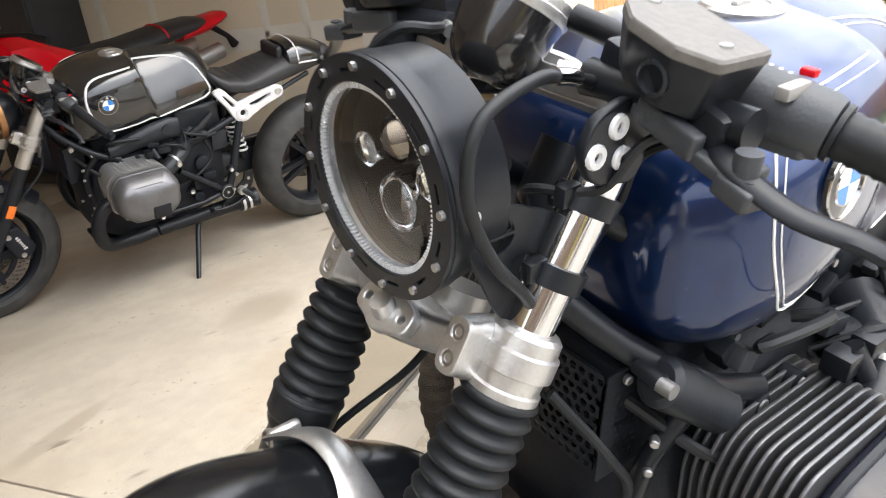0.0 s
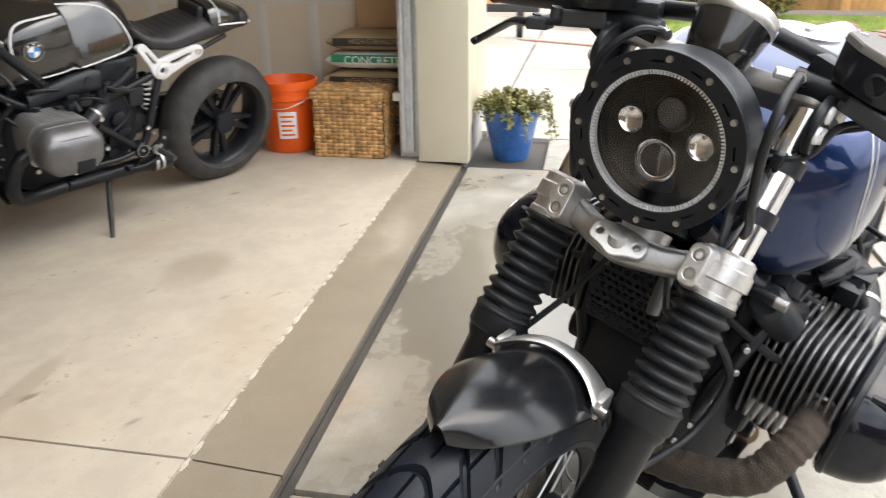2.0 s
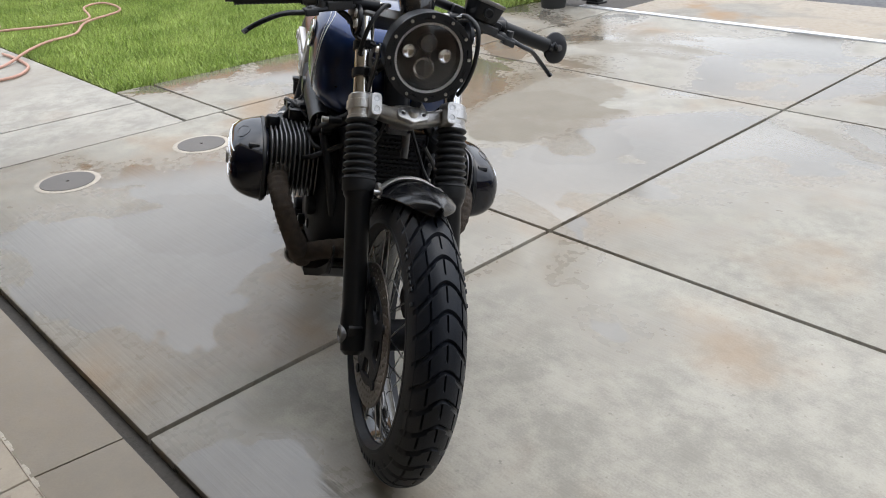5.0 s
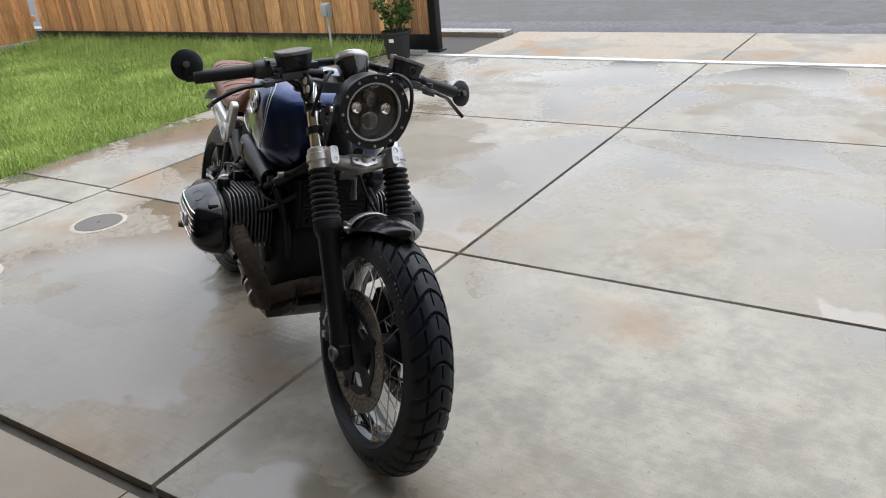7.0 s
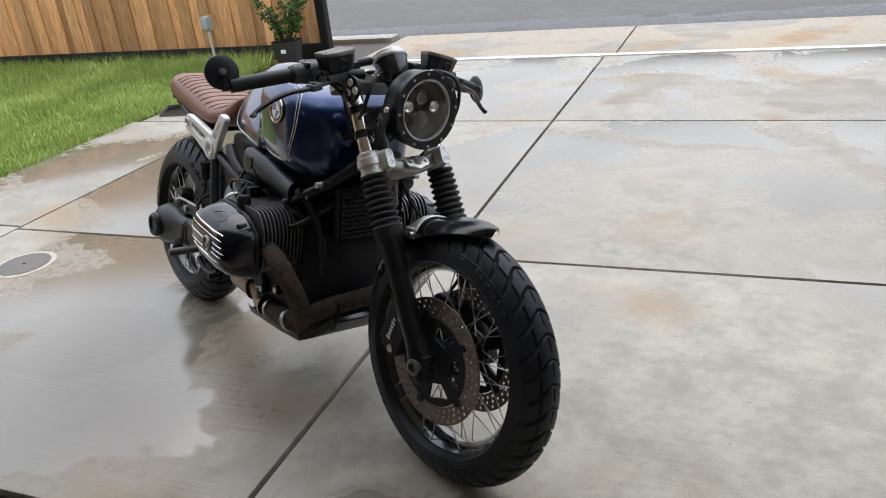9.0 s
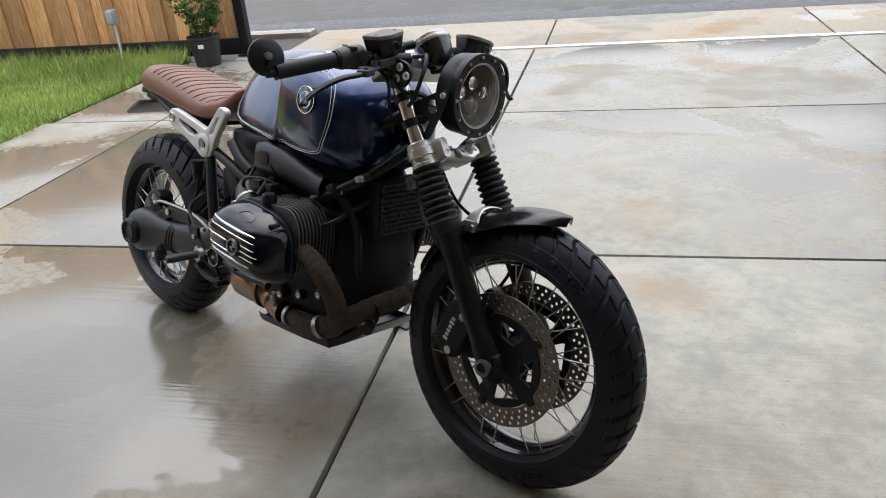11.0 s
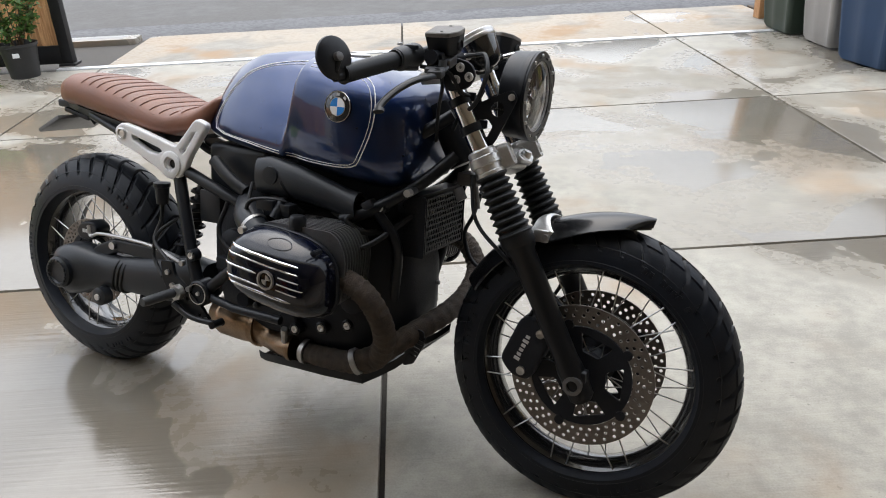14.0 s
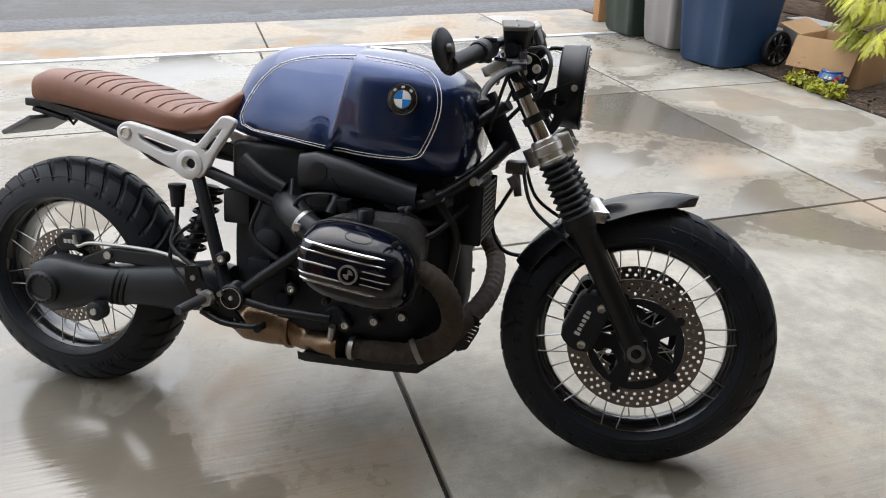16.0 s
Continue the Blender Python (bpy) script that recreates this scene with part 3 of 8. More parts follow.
# ---- garage ----
gf = solid("garage_floor", flat(-3.0, 3.35, -7.4, -1.855, -0.09, -0.02, 0), M_JOINT, "garage floor of pale stained concrete", "floor", DW, kind="structure")
for a, b, c, d in ((-2.99, -0.05, -4.7, -1.860), (-0.05, 3.34, -4.7, -1.860), (-2.99, -0.05, -7.4, -4.7), (-0.05, 3.34, -7.4, -4.7)):
    part("slab", flat(a + 0.003, b - 0.003, c + 0.003, d - 0.003, -0.08, 0.012, 0.004), M_GARAGE, gf)
ap = solid("apron", flat(-2.6, 3.3, -1.860, -1.63, -0.09, -0.02, 0), M_JOINT, "damp sloping concrete lip in front of the garage", "apron", DW, kind="structure")
for a, b in ((-2.6, -0.05), (-0.05, 3.3)):
    bm = bmesh.new()
    skin(bm, [[Vector((u, -1.858, -0.06)), Vector((u, -1.858, 0.010)), Vector((u, -1.64, -0.006)), Vector((u, -1.64, -0.06))] for u in (a + 0.003, b - 0.003)])
    part("slab", bm, M_APRON, ap)
# crumbling pale edge along the slab
us = np.linspace(-2.55, 3.3, 700)
pts = [(u, -1.857 + 0.004 * noise.noise(Vector((u * 3, 1, 0))), 0.003) for u in us]
rs = [0.006 + 0.008 * abs(noise.noise(Vector((u * 16, 4, 2)))) + 0.004 * abs(noise.noise(Vector((u * 50, 4, 2)))) for u in us]
solid("slab_edge", tube(pts, rs, 6), M_LIME, "crumbling pale edge of the garage slab", "edge", DW, kind="structure")
H = 3.0
ww = solid("wall_west", flat(-3.12, -3.0, -7.4, -1.83, 0.0, H, 0), M_DRYWALL, "unpainted drywall with taped joints", "wall", DW, kind="structure")
def smear(v0, v1, z0, z1, name="tape_band"):
    """A feathered band of joint compound."""
    n = 24
    horiz = (v1 - v0) > (z1 - z0)
    bm, rings = bmesh.new(), []
    for i in range(n + 1):
        t = i / n
        if horiz:
            v, w = v0 + (v1 - v0) * t, (z1 - z0) / 2 * (0.85 + 0.3 * noise.noise(Vector((v0 + t * 9, z0 * 3, 0))))
            c = (z0 + z1) / 2
            rings.append([Vector((-2.9985, v, c - w)), Vector((-2.9965, v, c - w * 0.6)), Vector((-2.9965, v, c + w * 0.6)), Vector((-2.9985, v, c + w))])
        else:
            z, w = z0 + (z1 - z0) * t, (v1 - v0) / 2 * (0.85 + 0.3 * noise.noise(Vector((z0 + t * 9, v0 * 3, 5))))
            c = (v0 + v1) / 2
            rings.append([Vector((-2.9985, c - w, z)), Vector((-2.9965, c - w * 0.6, z)), Vector((-2.9965, c + w * 0.6, z)), Vector((-2.9985, c + w, z))])
    return part(name, skin(bm, rings, close_ring=False), M_MUD, ww)
smear(-7.3, -1.85, 0.70, 0.84)
smear(-7.3, -1.85, 1.92, 2.06)
for v in (-2.56, -2.86, -3.24, -3.52, -4.35, -4.78, -5.6, -6.3):
    smear(v - 0.035, v + 0.035, 0.05, 2.7)
for v in np.arange(-7.2, -2.0, 0.4):
    for z in (0.25, 1.1, 1.5, 2.35):
        smear(v - 0.03, v + 0.03, z - 0.04, z + 0.04, "screw_patch")
solid("wall_back", flat(-3.12, 3.47, -7.52, -7.4, 0, H, 0), M_DRYWALL, "unpainted drywall at the back of the garage", "wall", DW, kind="structure")
solid("wall_east", flat(3.35, 3.47, -7.4, -1.83, 0, H, 0), M_DRYWALL, "unpainted drywall on the far side of the garage", "wall", DW, kind="structure")
solid("wall_front_west", flat(-3.12, -2.52, -1.83, -1.61, 0.16, H, 0.004), M_STUCCO, "cream painted front wall beside the garage opening", "wall", DW, kind="structure")
solid("wall_foot", flat(-3.10, -2.50, -1.82, -1.625, -0.05, 0.157, 0.004), M_BLOCK, "bare cement foot under the cream wall", "wall foot", DW, kind="structure")
solid("wall_front_east", flat(2.9, 3.47, -1.83, -1.61, -0.05, H, 0.004), M_STUCCO, "cream painted front wall beside the garage opening", "wall", DW, kind="structure")
solid("wall_front_head", flat(-2.52, 2.9, -1.83, -1.61, 2.45, H, 0.004), M_STUCCO, "cream painted wall over the garage opening", "wall", DW, kind="structure")
solid("door_trim", flat(-2.52, -2.43, -1.85, -1.60, 0.012, 2.45, 0.005), M_STUCCO, "cream door trim board of the garage", "trim", DW, kind="structure")
solid("door_trim", flat(2.82, 2.9, -1.85, -1.60, 0.012, 2.45, 0.005), M_STUCCO, "cream door trim board of the garage", "trim", DW, kind="structure")
solid("ceiling", flat(-3.12, 3.47, -7.52, -1.61, H + 0.002, H + 0.14, 0), M_CEIL, "garage ceiling", "ceiling", DW, kind="structure")
solid("roof_eave", flat(-3.3, 3.65, -7.7, -1.56, H + 0.145, H + 0.25, 0.01), M_STUCCO, "garage roof edge", "roof", DW, kind="structure")
# door track: galvanised channel on its angle
tr = thing("door_track", "galvanised garage door track beside the opening", "door track", DW)
bm = skin(bmesh.new(), [[Vector((u, v, z)) for u, v in ((-2.50, -1.88), (-2.44, -1.88), (-2.44, -1.885), (-2.495, -1.885), (-2.495, -1.925), (-2.44, -1.925), (-2.44, -1.93), (-2.50, -1.93))] for z in (0.05, 2.5)])
part("channel", bm, M_GALV, tr)
part("angle", flat(-2.52, -2.50, -1.96, -1.86, 0.014, 2.5, 0.001), M_GALV, tr)
for z in (0.3, 0.9, 1.5, 2.1):
    part("bracket", flat(-2.53, -2.49, -1.99, -1.85, z, z + 0.04, 0.001), M_GALV, tr)

# ---- garage clutter ----
bk = thing("bucket", "orange plastic bucket with a white panel by the garage wall", "bucket", DW @ Matrix.Translation((-2.60, -2.585, 0.012)))
part("pail", lathe([(0.0, 0.001), (0.0, 0.125), (0.006, 0.130), (0.27, 0.148), (0.275, 0.156), (0.30, 0.156), (0.302, 0.150), (0.325, 0.151), (0.328, 0.158), (0.365, 0.158), (0.368, 0.150), (0.360, 0.146), (0.02, 0.124), (0.015, 0.001)], 48, "z"), M_BUCKET, bk)
pp = bmesh.new()
rings = [[Vector((r * math.cos(a), r * math.sin(a), z)) for a in np.linspace(radians(-2), radians(36), 8)] for z, r in ((0.08, 0.1362), (0.22, 0.1455))]
part("panel", skin(pp, rings, close_ring=False), M_WHITE, bk, "plain white square panel")
pp = bmesh.new()
for k in range(5):
    z = 0.095 + k * 0.024
    rings = [[Vector((r * math.cos(a), r * math.sin(a), z + dz)) for a in np.linspace(radians(3), radians(26 if k % 2 else 31), 6)] for dz, r in ((0.0, 0.1376 + (z - 0.08) * 0.066), (0.010, 0.1382 + (z - 0.08) * 0.066))]
    skin(pp, rings, close_ring=False)
part("panel_mark", pp, M_BUCKET, bk)
part("bail", tube([(0, -0.158, 0.335), (0.08, -0.15, 0.29), (0.16, -0.07, 0.25), (0.168, 0.0, 0.24), (0.16, 0.07, 0.25), (0.08, 0.15, 0.29), (0, 0.158, 0.335)], 0.003, 6, 5), M_GALV, bk)

# woven chest
bs = thing("basket", "woven tan storage basket with a lid", "basket", DW @ Matrix.Translation((-2.585, -2.215, 0.012)))
part("lining", block((0.27, 0.36, 0.30), (0, 0, 0.155), 0.004), M_BAGDARK, bs)
strands = bmesh.new()
def weave(origin, du, dv, nu, nv, su, sv, nrm):
    for i in range(nu):
        for j in range(nv):
            c = origin + du * (su * (i + 0.5)) + dv * (sv * (j + 0.5))
            over = (i + (j // 2)) % 2 == 0
            long_d, short_d = (du, dv) if over else (dv, du)
            l, w = (su * 1.15, sv * 0.46) if over else (sv * 1.1, su * 0.42)
            n = 4
            rings = []
            for t in np.linspace(-1, 1, n + 1):
                p = c + long_d * (l / 2 * t) + nrm * (0.006 * (1 - t * t) + (0.003 if over else 0.001))
                rings.append([p - short_d * w, p - short_d * w * 0.5 + nrm * 0.003, p + short_d * w * 0.5 + nrm * 0.003, p + short_d * w])
            skin(strands, rings, close_ring=False)
X, Y, Z = Vector((1, 0, 0)), Vector((0, 1, 0)), Vector((0, 0, 1))
weave(Vector((0.137, -0.18, 0.0)), Y, Z, 12, 16, 0.030, 0.0185, X)
weave(Vector((-0.135, 0.182, 0.0)), X, Z, 9, 16, 0.030, 0.0185, Y)
weave(Vector((-0.135, -0.182, 0.0)), X, Z, 9, 16, 0.030, 0.0185, -Y)
part("weave", strands, M_WICKER, bs)
lid = bmesh.new()
strands = lid
weave(Vector((-0.145, -0.19, 0.335)), X, Y, 9, 12, 0.0322, 0.0317, Z)
weave(Vector((0.146, -0.19, 0.298)), Y, Z, 12, 2, 0.0317, 0.019, X)
weave(Vector((-0.145, 0.192, 0.298)), X, Z, 9, 2, 0.0322, 0.019, Y)
join(lid, block((0.285, 0.375, 0.032), (0, 0, 0.319), 0.004))
part("lid", lid, M_WICKER, bs)

# stack of cement bags against the wall
for i, (mm, z) in enumerate(((M_BAG, 0.012), (M_BAG, 0.112), (M_BAG, 0.212), (M_BAG, 0.312), (M_BAGWHITE, 0.412), (M_BAG, 0.508))):
    bag = thing("cement_bag", "white and green paper bag of concrete mix on the stack" if mm is M_BAGWHITE else "brown paper bag with dark print on the stack", "bag", DW @ Matrix.Translation((-2.825 + 0.01 * (i % 2), -2.17 + 0.012 * ((i * 7) % 3), z)) @ Matrix.Rotation(0.03 * ((i % 3) - 1), 4, "Z"), "cement bags")
    rings = []
    for t in np.linspace(-1, 1, 21):
        hh = 0.048 * (1 - abs(t) ** 6 * 0.75)
        w = 0.155 * (1 - 0.06 * abs(t) ** 4)
        rings.append([Vector((w * (abs(math.cos(a)) ** 0.6) * (1 if math.cos(a) > 0 else -1), 0.235 * t, 0.049 + hh * (abs(math.sin(a)) ** 0.7) * (1 if math.sin(a) > 0 else -1) + 0.003 * noise.noise(Vector((a * 2, t * 5, i))))) for a in np.linspace(0, 2 * math.pi, 24, endpoint=False)])
    part("sack", skin(bmesh.new(), rings), mm, bag)
    stripe = bmesh.new()
    join(stripe, block((0.004, 0.40, 0.040), (0.154, 0, 0.062 if mm is M_BAGWHITE else 0.05), 0.001))
    part("print_band", stripe, M_BAGGREEN if mm is M_BAGWHITE else M_BAGDARK, bag)
    cu = bpy.data.curves.new("word", "FONT")
    cu.body, cu.size, cu.extrude = ("CONCRETE" if mm is M_BAGWHITE else "HIGH-STRENGTH"), (0.058 if mm is M_BAGWHITE else 0.034), 0.0004
    cu.align_x, cu.align_y = "CENTER", "CENTER"
    tob = bpy.data.objects.new("tmp", cu)
    scene.collection.objects.link(tob)
    me = bpy.data.meshes.new_from_object(tob.evaluated_get(bpy.context.evaluated_depsgraph_get()))
    tb = bmesh.new()
    tb.from_mesh(me)
    bpy.data.objects.remove(tob)
    tb.transform(Matrix.Translation((0.1572, 0.02, 0.052)) @ Matrix(((0, 0, 1, 0), (1, 0, 0, 0), (0, 1, 0, 0), (0, 0, 0, 1))))
    part("print_words", tb, M_WHITE if mm is M_BAGWHITE else M_BAG, bag)

bd = thing("cardboard_sheet", "folded brown cardboard standing on the bags against the wall", "cardboard", DW @ Matrix.Translation((-2.87, -2.13, 0.608)) @ Matrix.Rotation(radians(-7), 4, "Y"))
for x, y, w in ((0.0, 0.0, 0.27), (0.012, 0.02, 0.25)):
    part("panel", block((0.007, w, 0.62), (x, y, 0.31), 0.001), M_CARD, bd)

# deep garage: cabinet, storage crates, timber
cab = thing("cabinet", "tall charcoal storage cabinet deep in the garage", "cabinet", DW @ Matrix.Translation((-2.79, -5.22, 0.012)))
part("carcass", block((0.40, 0.58, 1.85), (0, 0, 0.93), 0.006), M_CHARCOAL, cab)
for s in (-1, 1):
    dr = part("door", block((0.02, 0.28, 1.75), (0.211, s * 0.1435, 0.93), 0.004), M_CHARCOAL, cab)
    part("handle", tube([(0.220, s * 0.03, 0.85), (0.245, s * 0.03, 0.87), (0.245, s * 0.03, 1.0), (0.220, s * 0.03, 1.02)], 0.006, 8), M_DULLALU, dr)
for i, z in enumerate((0.012, 0.334, 0.656)):
    cr = thing("storage_crate", "grey plastic storage crate in a stack", "crate", DW @ Matrix.Translation((-2.27 + 0.01 * (i % 2), -6.76, z)), "storage crates")
    part("body", block((0.62, 0.44, 0.26), (0, 0, 0.13), 0.02, 3), M_SHELFGREY, cr)
    part("lid", block((0.66, 0.48, 0.06), (0, 0, 0.291), 0.012), M_CHARCOAL, cr)
cbx = thing("cardboard_box", "closed tan cardboard box beside the crates", "box", DW @ Matrix.Translation((-2.79, -6.80, 0.012)))
part("carton", block((0.26, 0.34, 0.50), (0, 0, 0.25), 0.004), M_CARD, cbx)
part("tape", block((0.05, 0.345, 0.003), (0, 0, 0.501), 0.0005), M_BAG, cbx)
tm = thing("work_table", "rough wooden work table deep in the garage", "table", DW @ Matrix.Translation((-0.85, -6.9, 0.012)))
part("tabletop", block((0.95, 0.6, 0.05), (0, 0, 0.82), 0.004), M_CEDAR, tm)
for x in (-0.42, 0.42):
    for y in (-0.25, 0.25):
        part("leg", block((0.08, 0.08, 0.79), (x, y, 0.397), 0.004), M_CEDAR, tm)

# ---- fence and gate posts ----
fence = solid("fence", flat(-9.7, -2.80, 4.235, 4.275, 0.30, 0.38, 0.003), M_CEDAR, "stained cedar board fence along the street", "fence", DW, kind="structure")
part("rail", flat(-9.7, -2.80, 4.235, 4.275, 1.45, 1.53, 0.003), M_CEDAR, fence)
part("kickboard", flat(-9.7, -2.80, 4.15, 4.19, 0.02, 0.17, 0.004), M_BLACKIRON, fence)
u = -9.66
i = 0
board_me = {}
while u < -2.86:
    w = (0.14, 0.125, 0.15)[i % 3]
    k = (i % 3, i % 2)
    if k not in board_me:
        board_me[k] = to_mesh("board", block((w, 0.02, 1.72), (0, 0, 0.86), 0.003), M_CEDAR)
    b = new("board", board_me[k])
    b.parent = fence
    b.matrix_local = Matrix.Translation((u + w / 2, 4.205 if i % 2 else 4.225, 0.12)) @ Matrix.Rotation(radians(random.uniform(-0.25, 0.25)), 4, "Y")
    u += w * (0.90 if i % 2 else 0.93)
    i += 1
side = solid("fence_side", flat(-9.76, -9.72, -4.5, 4.2, 0.30, 0.38, 0.003), M_CEDAR, "cedar board fence at the end of the lawn", "fence", DW, kind="structure")
v = -4.4
while v < 4.15:
    b = new("board", board_me[(i % 3, i % 2)] if (i % 3, i % 2) in board_me else board_me[(0, 0)])
    b.parent = side
    b.matrix_local = Matrix.Translation((-9.70 if i % 2 else -9.68, v, 0.06)) @ Matrix.Rotation(radians(90), 4, "Z")
    v += 0.132
    i += 1
gp = solid("gate_post", block((0.09, 0.09, 1.95), (-2.76, 4.19, 0.975), 0.006), M_BLACKIRON, "black steel gate post at the end of the fence", "post", DW)
solid("gate_post", block((0.12, 0.12, 1.7), (3.42, 4.62, 0.85), 0.006), M_CEDAR, "orange stained timber gate post", "post", DW)
part("foot_plate", block((0.14, 0.14, 0.02), (-2.76, 4.19, 0.012), 0.003), M_BLACKIRON, gp)

# meter box on its conduit
me_ = thing("meter_box", "grey outdoor socket box on a conduit in the grass", "meter box", DW @ Matrix.Translation((-3.95, 3.96, 0)))
part("conduit", tube([(0, 0, -0.03), (0, 0, 0.42)], 0.013, 10), M_GALV, me_)
part("box", block((0.085, 0.06, 0.14), (0, 0, 0.45), 0.006), M_METER, me_)
part("cover", block((0.07, 0.03, 0.11), (0, -0.042, 0.455), 0.006), M_METER, me_)

# ---- plants ----
def leaf_cloud(bm, c, size, n, leaf, rng, droop=0.0, squash=0.9):
    """Many single leaves spread unevenly in a lump."""
    for _ in range(n):
        d = Vector((rng.gauss(0, 1), rng.gauss(0, 1), rng.gauss(0, 1) * squash)).normalized()
        r = size * (rng.random() ** 0.4)
        p = Vector(c) + d * r * (0.75 + 0.5 * noise.noise(Vector((d.x * 2, d.y * 2, d.z * 2 + size * 9))))
        a = Vector((rng.uniform(-1, 1), rng.uniform(-1, 1), rng.uniform(-0.6, 0.8) - droop)).normalized()
        s = a.cross(Vector((rng.uniform(-1, 1), rng.uniform(-1, 1), 1))).normalized()
        l, w = leaf * rng.uniform(0.7, 1.3), leaf * rng.uniform(0.25, 0.42)
        nn = a.cross(s)
        vs = [bm.verts.new(q) for q in (p, p + a * l * 0.5 + s * w + nn * l * 0.05, p + a * l, p + a * l * 0.5 - s * w + nn * l * 0.05)]
        bm.faces.new(vs)


rng = random.Random(5)
sp = thing("potted_shrub", "leafy green shrub in a black nursery pot by the gate post", "shrub", DW @ Matrix.Translation((-2.98, 3.82, 0.0)))
part("pot", lathe([(0.0, 0.001), (0.0, 0.11), (0.24, 0.14), (0.245, 0.15), (0.27, 0.15), (0.268, 0.138), (0.22, 0.132), (0.22, 0.001)], 28, "z"), M_POTBLACK, sp)
part("pot_tag", block((0.05, 0.003, 0.035), (0.03, -0.137, 0.19), 0.001, m=Matrix.Rotation(0.2, 4, "Z")), M_WHITE, sp)
st = bmesh.new()
lv = bmesh.new()
for k in range(13):
    a, t = rng.uniform(0, 6.28), rng.uniform(0.1, 0.34)
    tip = Vector((math.cos(a) * t, math.sin(a) * t * 0.8, rng.uniform(0.45, 1.0)))
    tube([(0.02 * math.cos(a), 0.02 * math.sin(a), 0.2), tip * 0.55 + Vector((0, 0, 0.12)), tip], [0.006, 0.004, 0.002], 5, 0, st)
    for q in (0.55, 0.75, 1.0):
        leaf_cloud(lv, tip * q + Vector((0, 0, 0.12 * (1 - q))), 0.075, 30, 0.042, rng)
part("stem", st, M_BARK, sp)
part("crown", lv, M_LEAF, sp)

bp_ = thing("potted_succulent", "trailing olive succulent in a blue glazed pot by the wall", "plant pot", DW @ Matrix.Translation((-2.70, -1.42, -0.03)))
part("pot", lathe([(0.0, 0.001), (0.0, 0.085), (0.015, 0.092), (0.12, 0.118), (0.23, 0.142), (0.245, 0.150), (0.262, 0.150), (0.262, 0.138), (0.23, 0.130), (0.23, 0.001)], 32, "z"), M_POTBLUE, bp_)
lv = bmesh.new()
for k in range(70):
    a = rng.uniform(0, 6.28)
    rr, hang = rng.uniform(0.02, 0.19), 0
    p0 = Vector((math.cos(a) * rr * 0.6, math.sin(a) * rr * 0.6, 0.25))
    p1 = Vector((math.cos(a) * rr, math.sin(a) * rr, 0.30 + rng.uniform(-0.01, 0.06)))
    p2 = Vector((math.cos(a) * rr * 1.3, math.sin(a) * rr * 1.3, 0.28 - max(0, rr - 0.10) * rng.uniform(0.5, 2.2)))
    tube([p0, p1, p2], [0.004, 0.004, 0.002], 5, 3, lv)
    for q in np.linspace(0, 1, 7):
        pt = p1 * (1 - q) + p2 * q
        leaf_cloud(lv, pt, 0.014, 4, 0.024, rng)
part("foliage", lv, M_SUCC, bp_)

hd = thing("hedge", "dense green hedge behind the patio", "hedge", DW @ Matrix.Translation((-9.1, 0.0, 0)))
lv = bmesh.new()
for k in range(60):
    leaf_cloud(lv, (rng.uniform(-0.35, 0.3), rng.uniform(-0.75, 1.35), rng.uniform(0.1, 0.8)), 0.26, 85, 0.055, rng)
part("foliage", lv, M_LEAF, hd)
st = bmesh.new()
for k in range(14):
    y = -0.7 + k * 0.14
    tube([(0, y, -0.03), (rng.uniform(-0.1, 0.1), y, 0.4), (rng.uniform(-0.2, 0.2), y + rng.uniform(-0.2, 0.2), 0.8)], [0.02, 0.014, 0.006], 6, 0, st)
part("stem", st, M_BARK, hd)

# lawn
solid("lawn", flat(-9.75, -3.37, -0.19, 4.2, -0.085, -0.012, 0.004), M_TURF, "green lawn soil beside the driveway", "lawn", DW, kind="structure")
gr = np.random.default_rng(3)
N = 135000
uu = -9.7 + (9.7 - 3.34) * gr.random(N) ** 0.72
vv = -0.2 + 4.36 * gr.random(N)
far = np.clip((vv - 3.2) / 0.9, 0, 1)
patch = 0.5 + 0.5 * np.sin(uu * 2.1 + np.sin(vv * 1.7) * 2) * np.sin(vv * 2.6 + uu)
hgt = (0.028 + 0.034 * gr.random(N)) * (0.75 + 0.5 * patch) + far * 0.16 * gr.random(N)
ang = gr.random(N) * 2 * np.pi
lean = (0.3 + 0.6 * gr.random(N)) * hgt
wd = 0.0028 + 0.003 * gr.random(N)
ca, sa = np.cos(ang), np.sin(ang)
ta = gr.random(N) * 2 * np.pi
V = np.empty((N, 3, 3))
V[:, 0] = np.stack([uu - sa * wd, vv + ca * wd, np.full(N, -0.012)], 1)
V[:, 1] = np.stack([uu + sa * wd, vv - ca * wd, np.full(N, -0.012)], 1)
V[:, 2] = np.stack([uu + np.cos(ta) * lean, vv + np.sin(ta) * lean, -0.012 + hgt], 1)
gm = bpy.data.meshes.new("grass")
gm.from_pydata(V.reshape(-1, 3), [], np.arange(3 * N).reshape(-1, 3).tolist())
gm.materials.append(M_GRASS)
go = tagged(new("grass", gm), "mown green grass, tall along the fence", "grass", kind="stuff")
go.matrix_world = DW

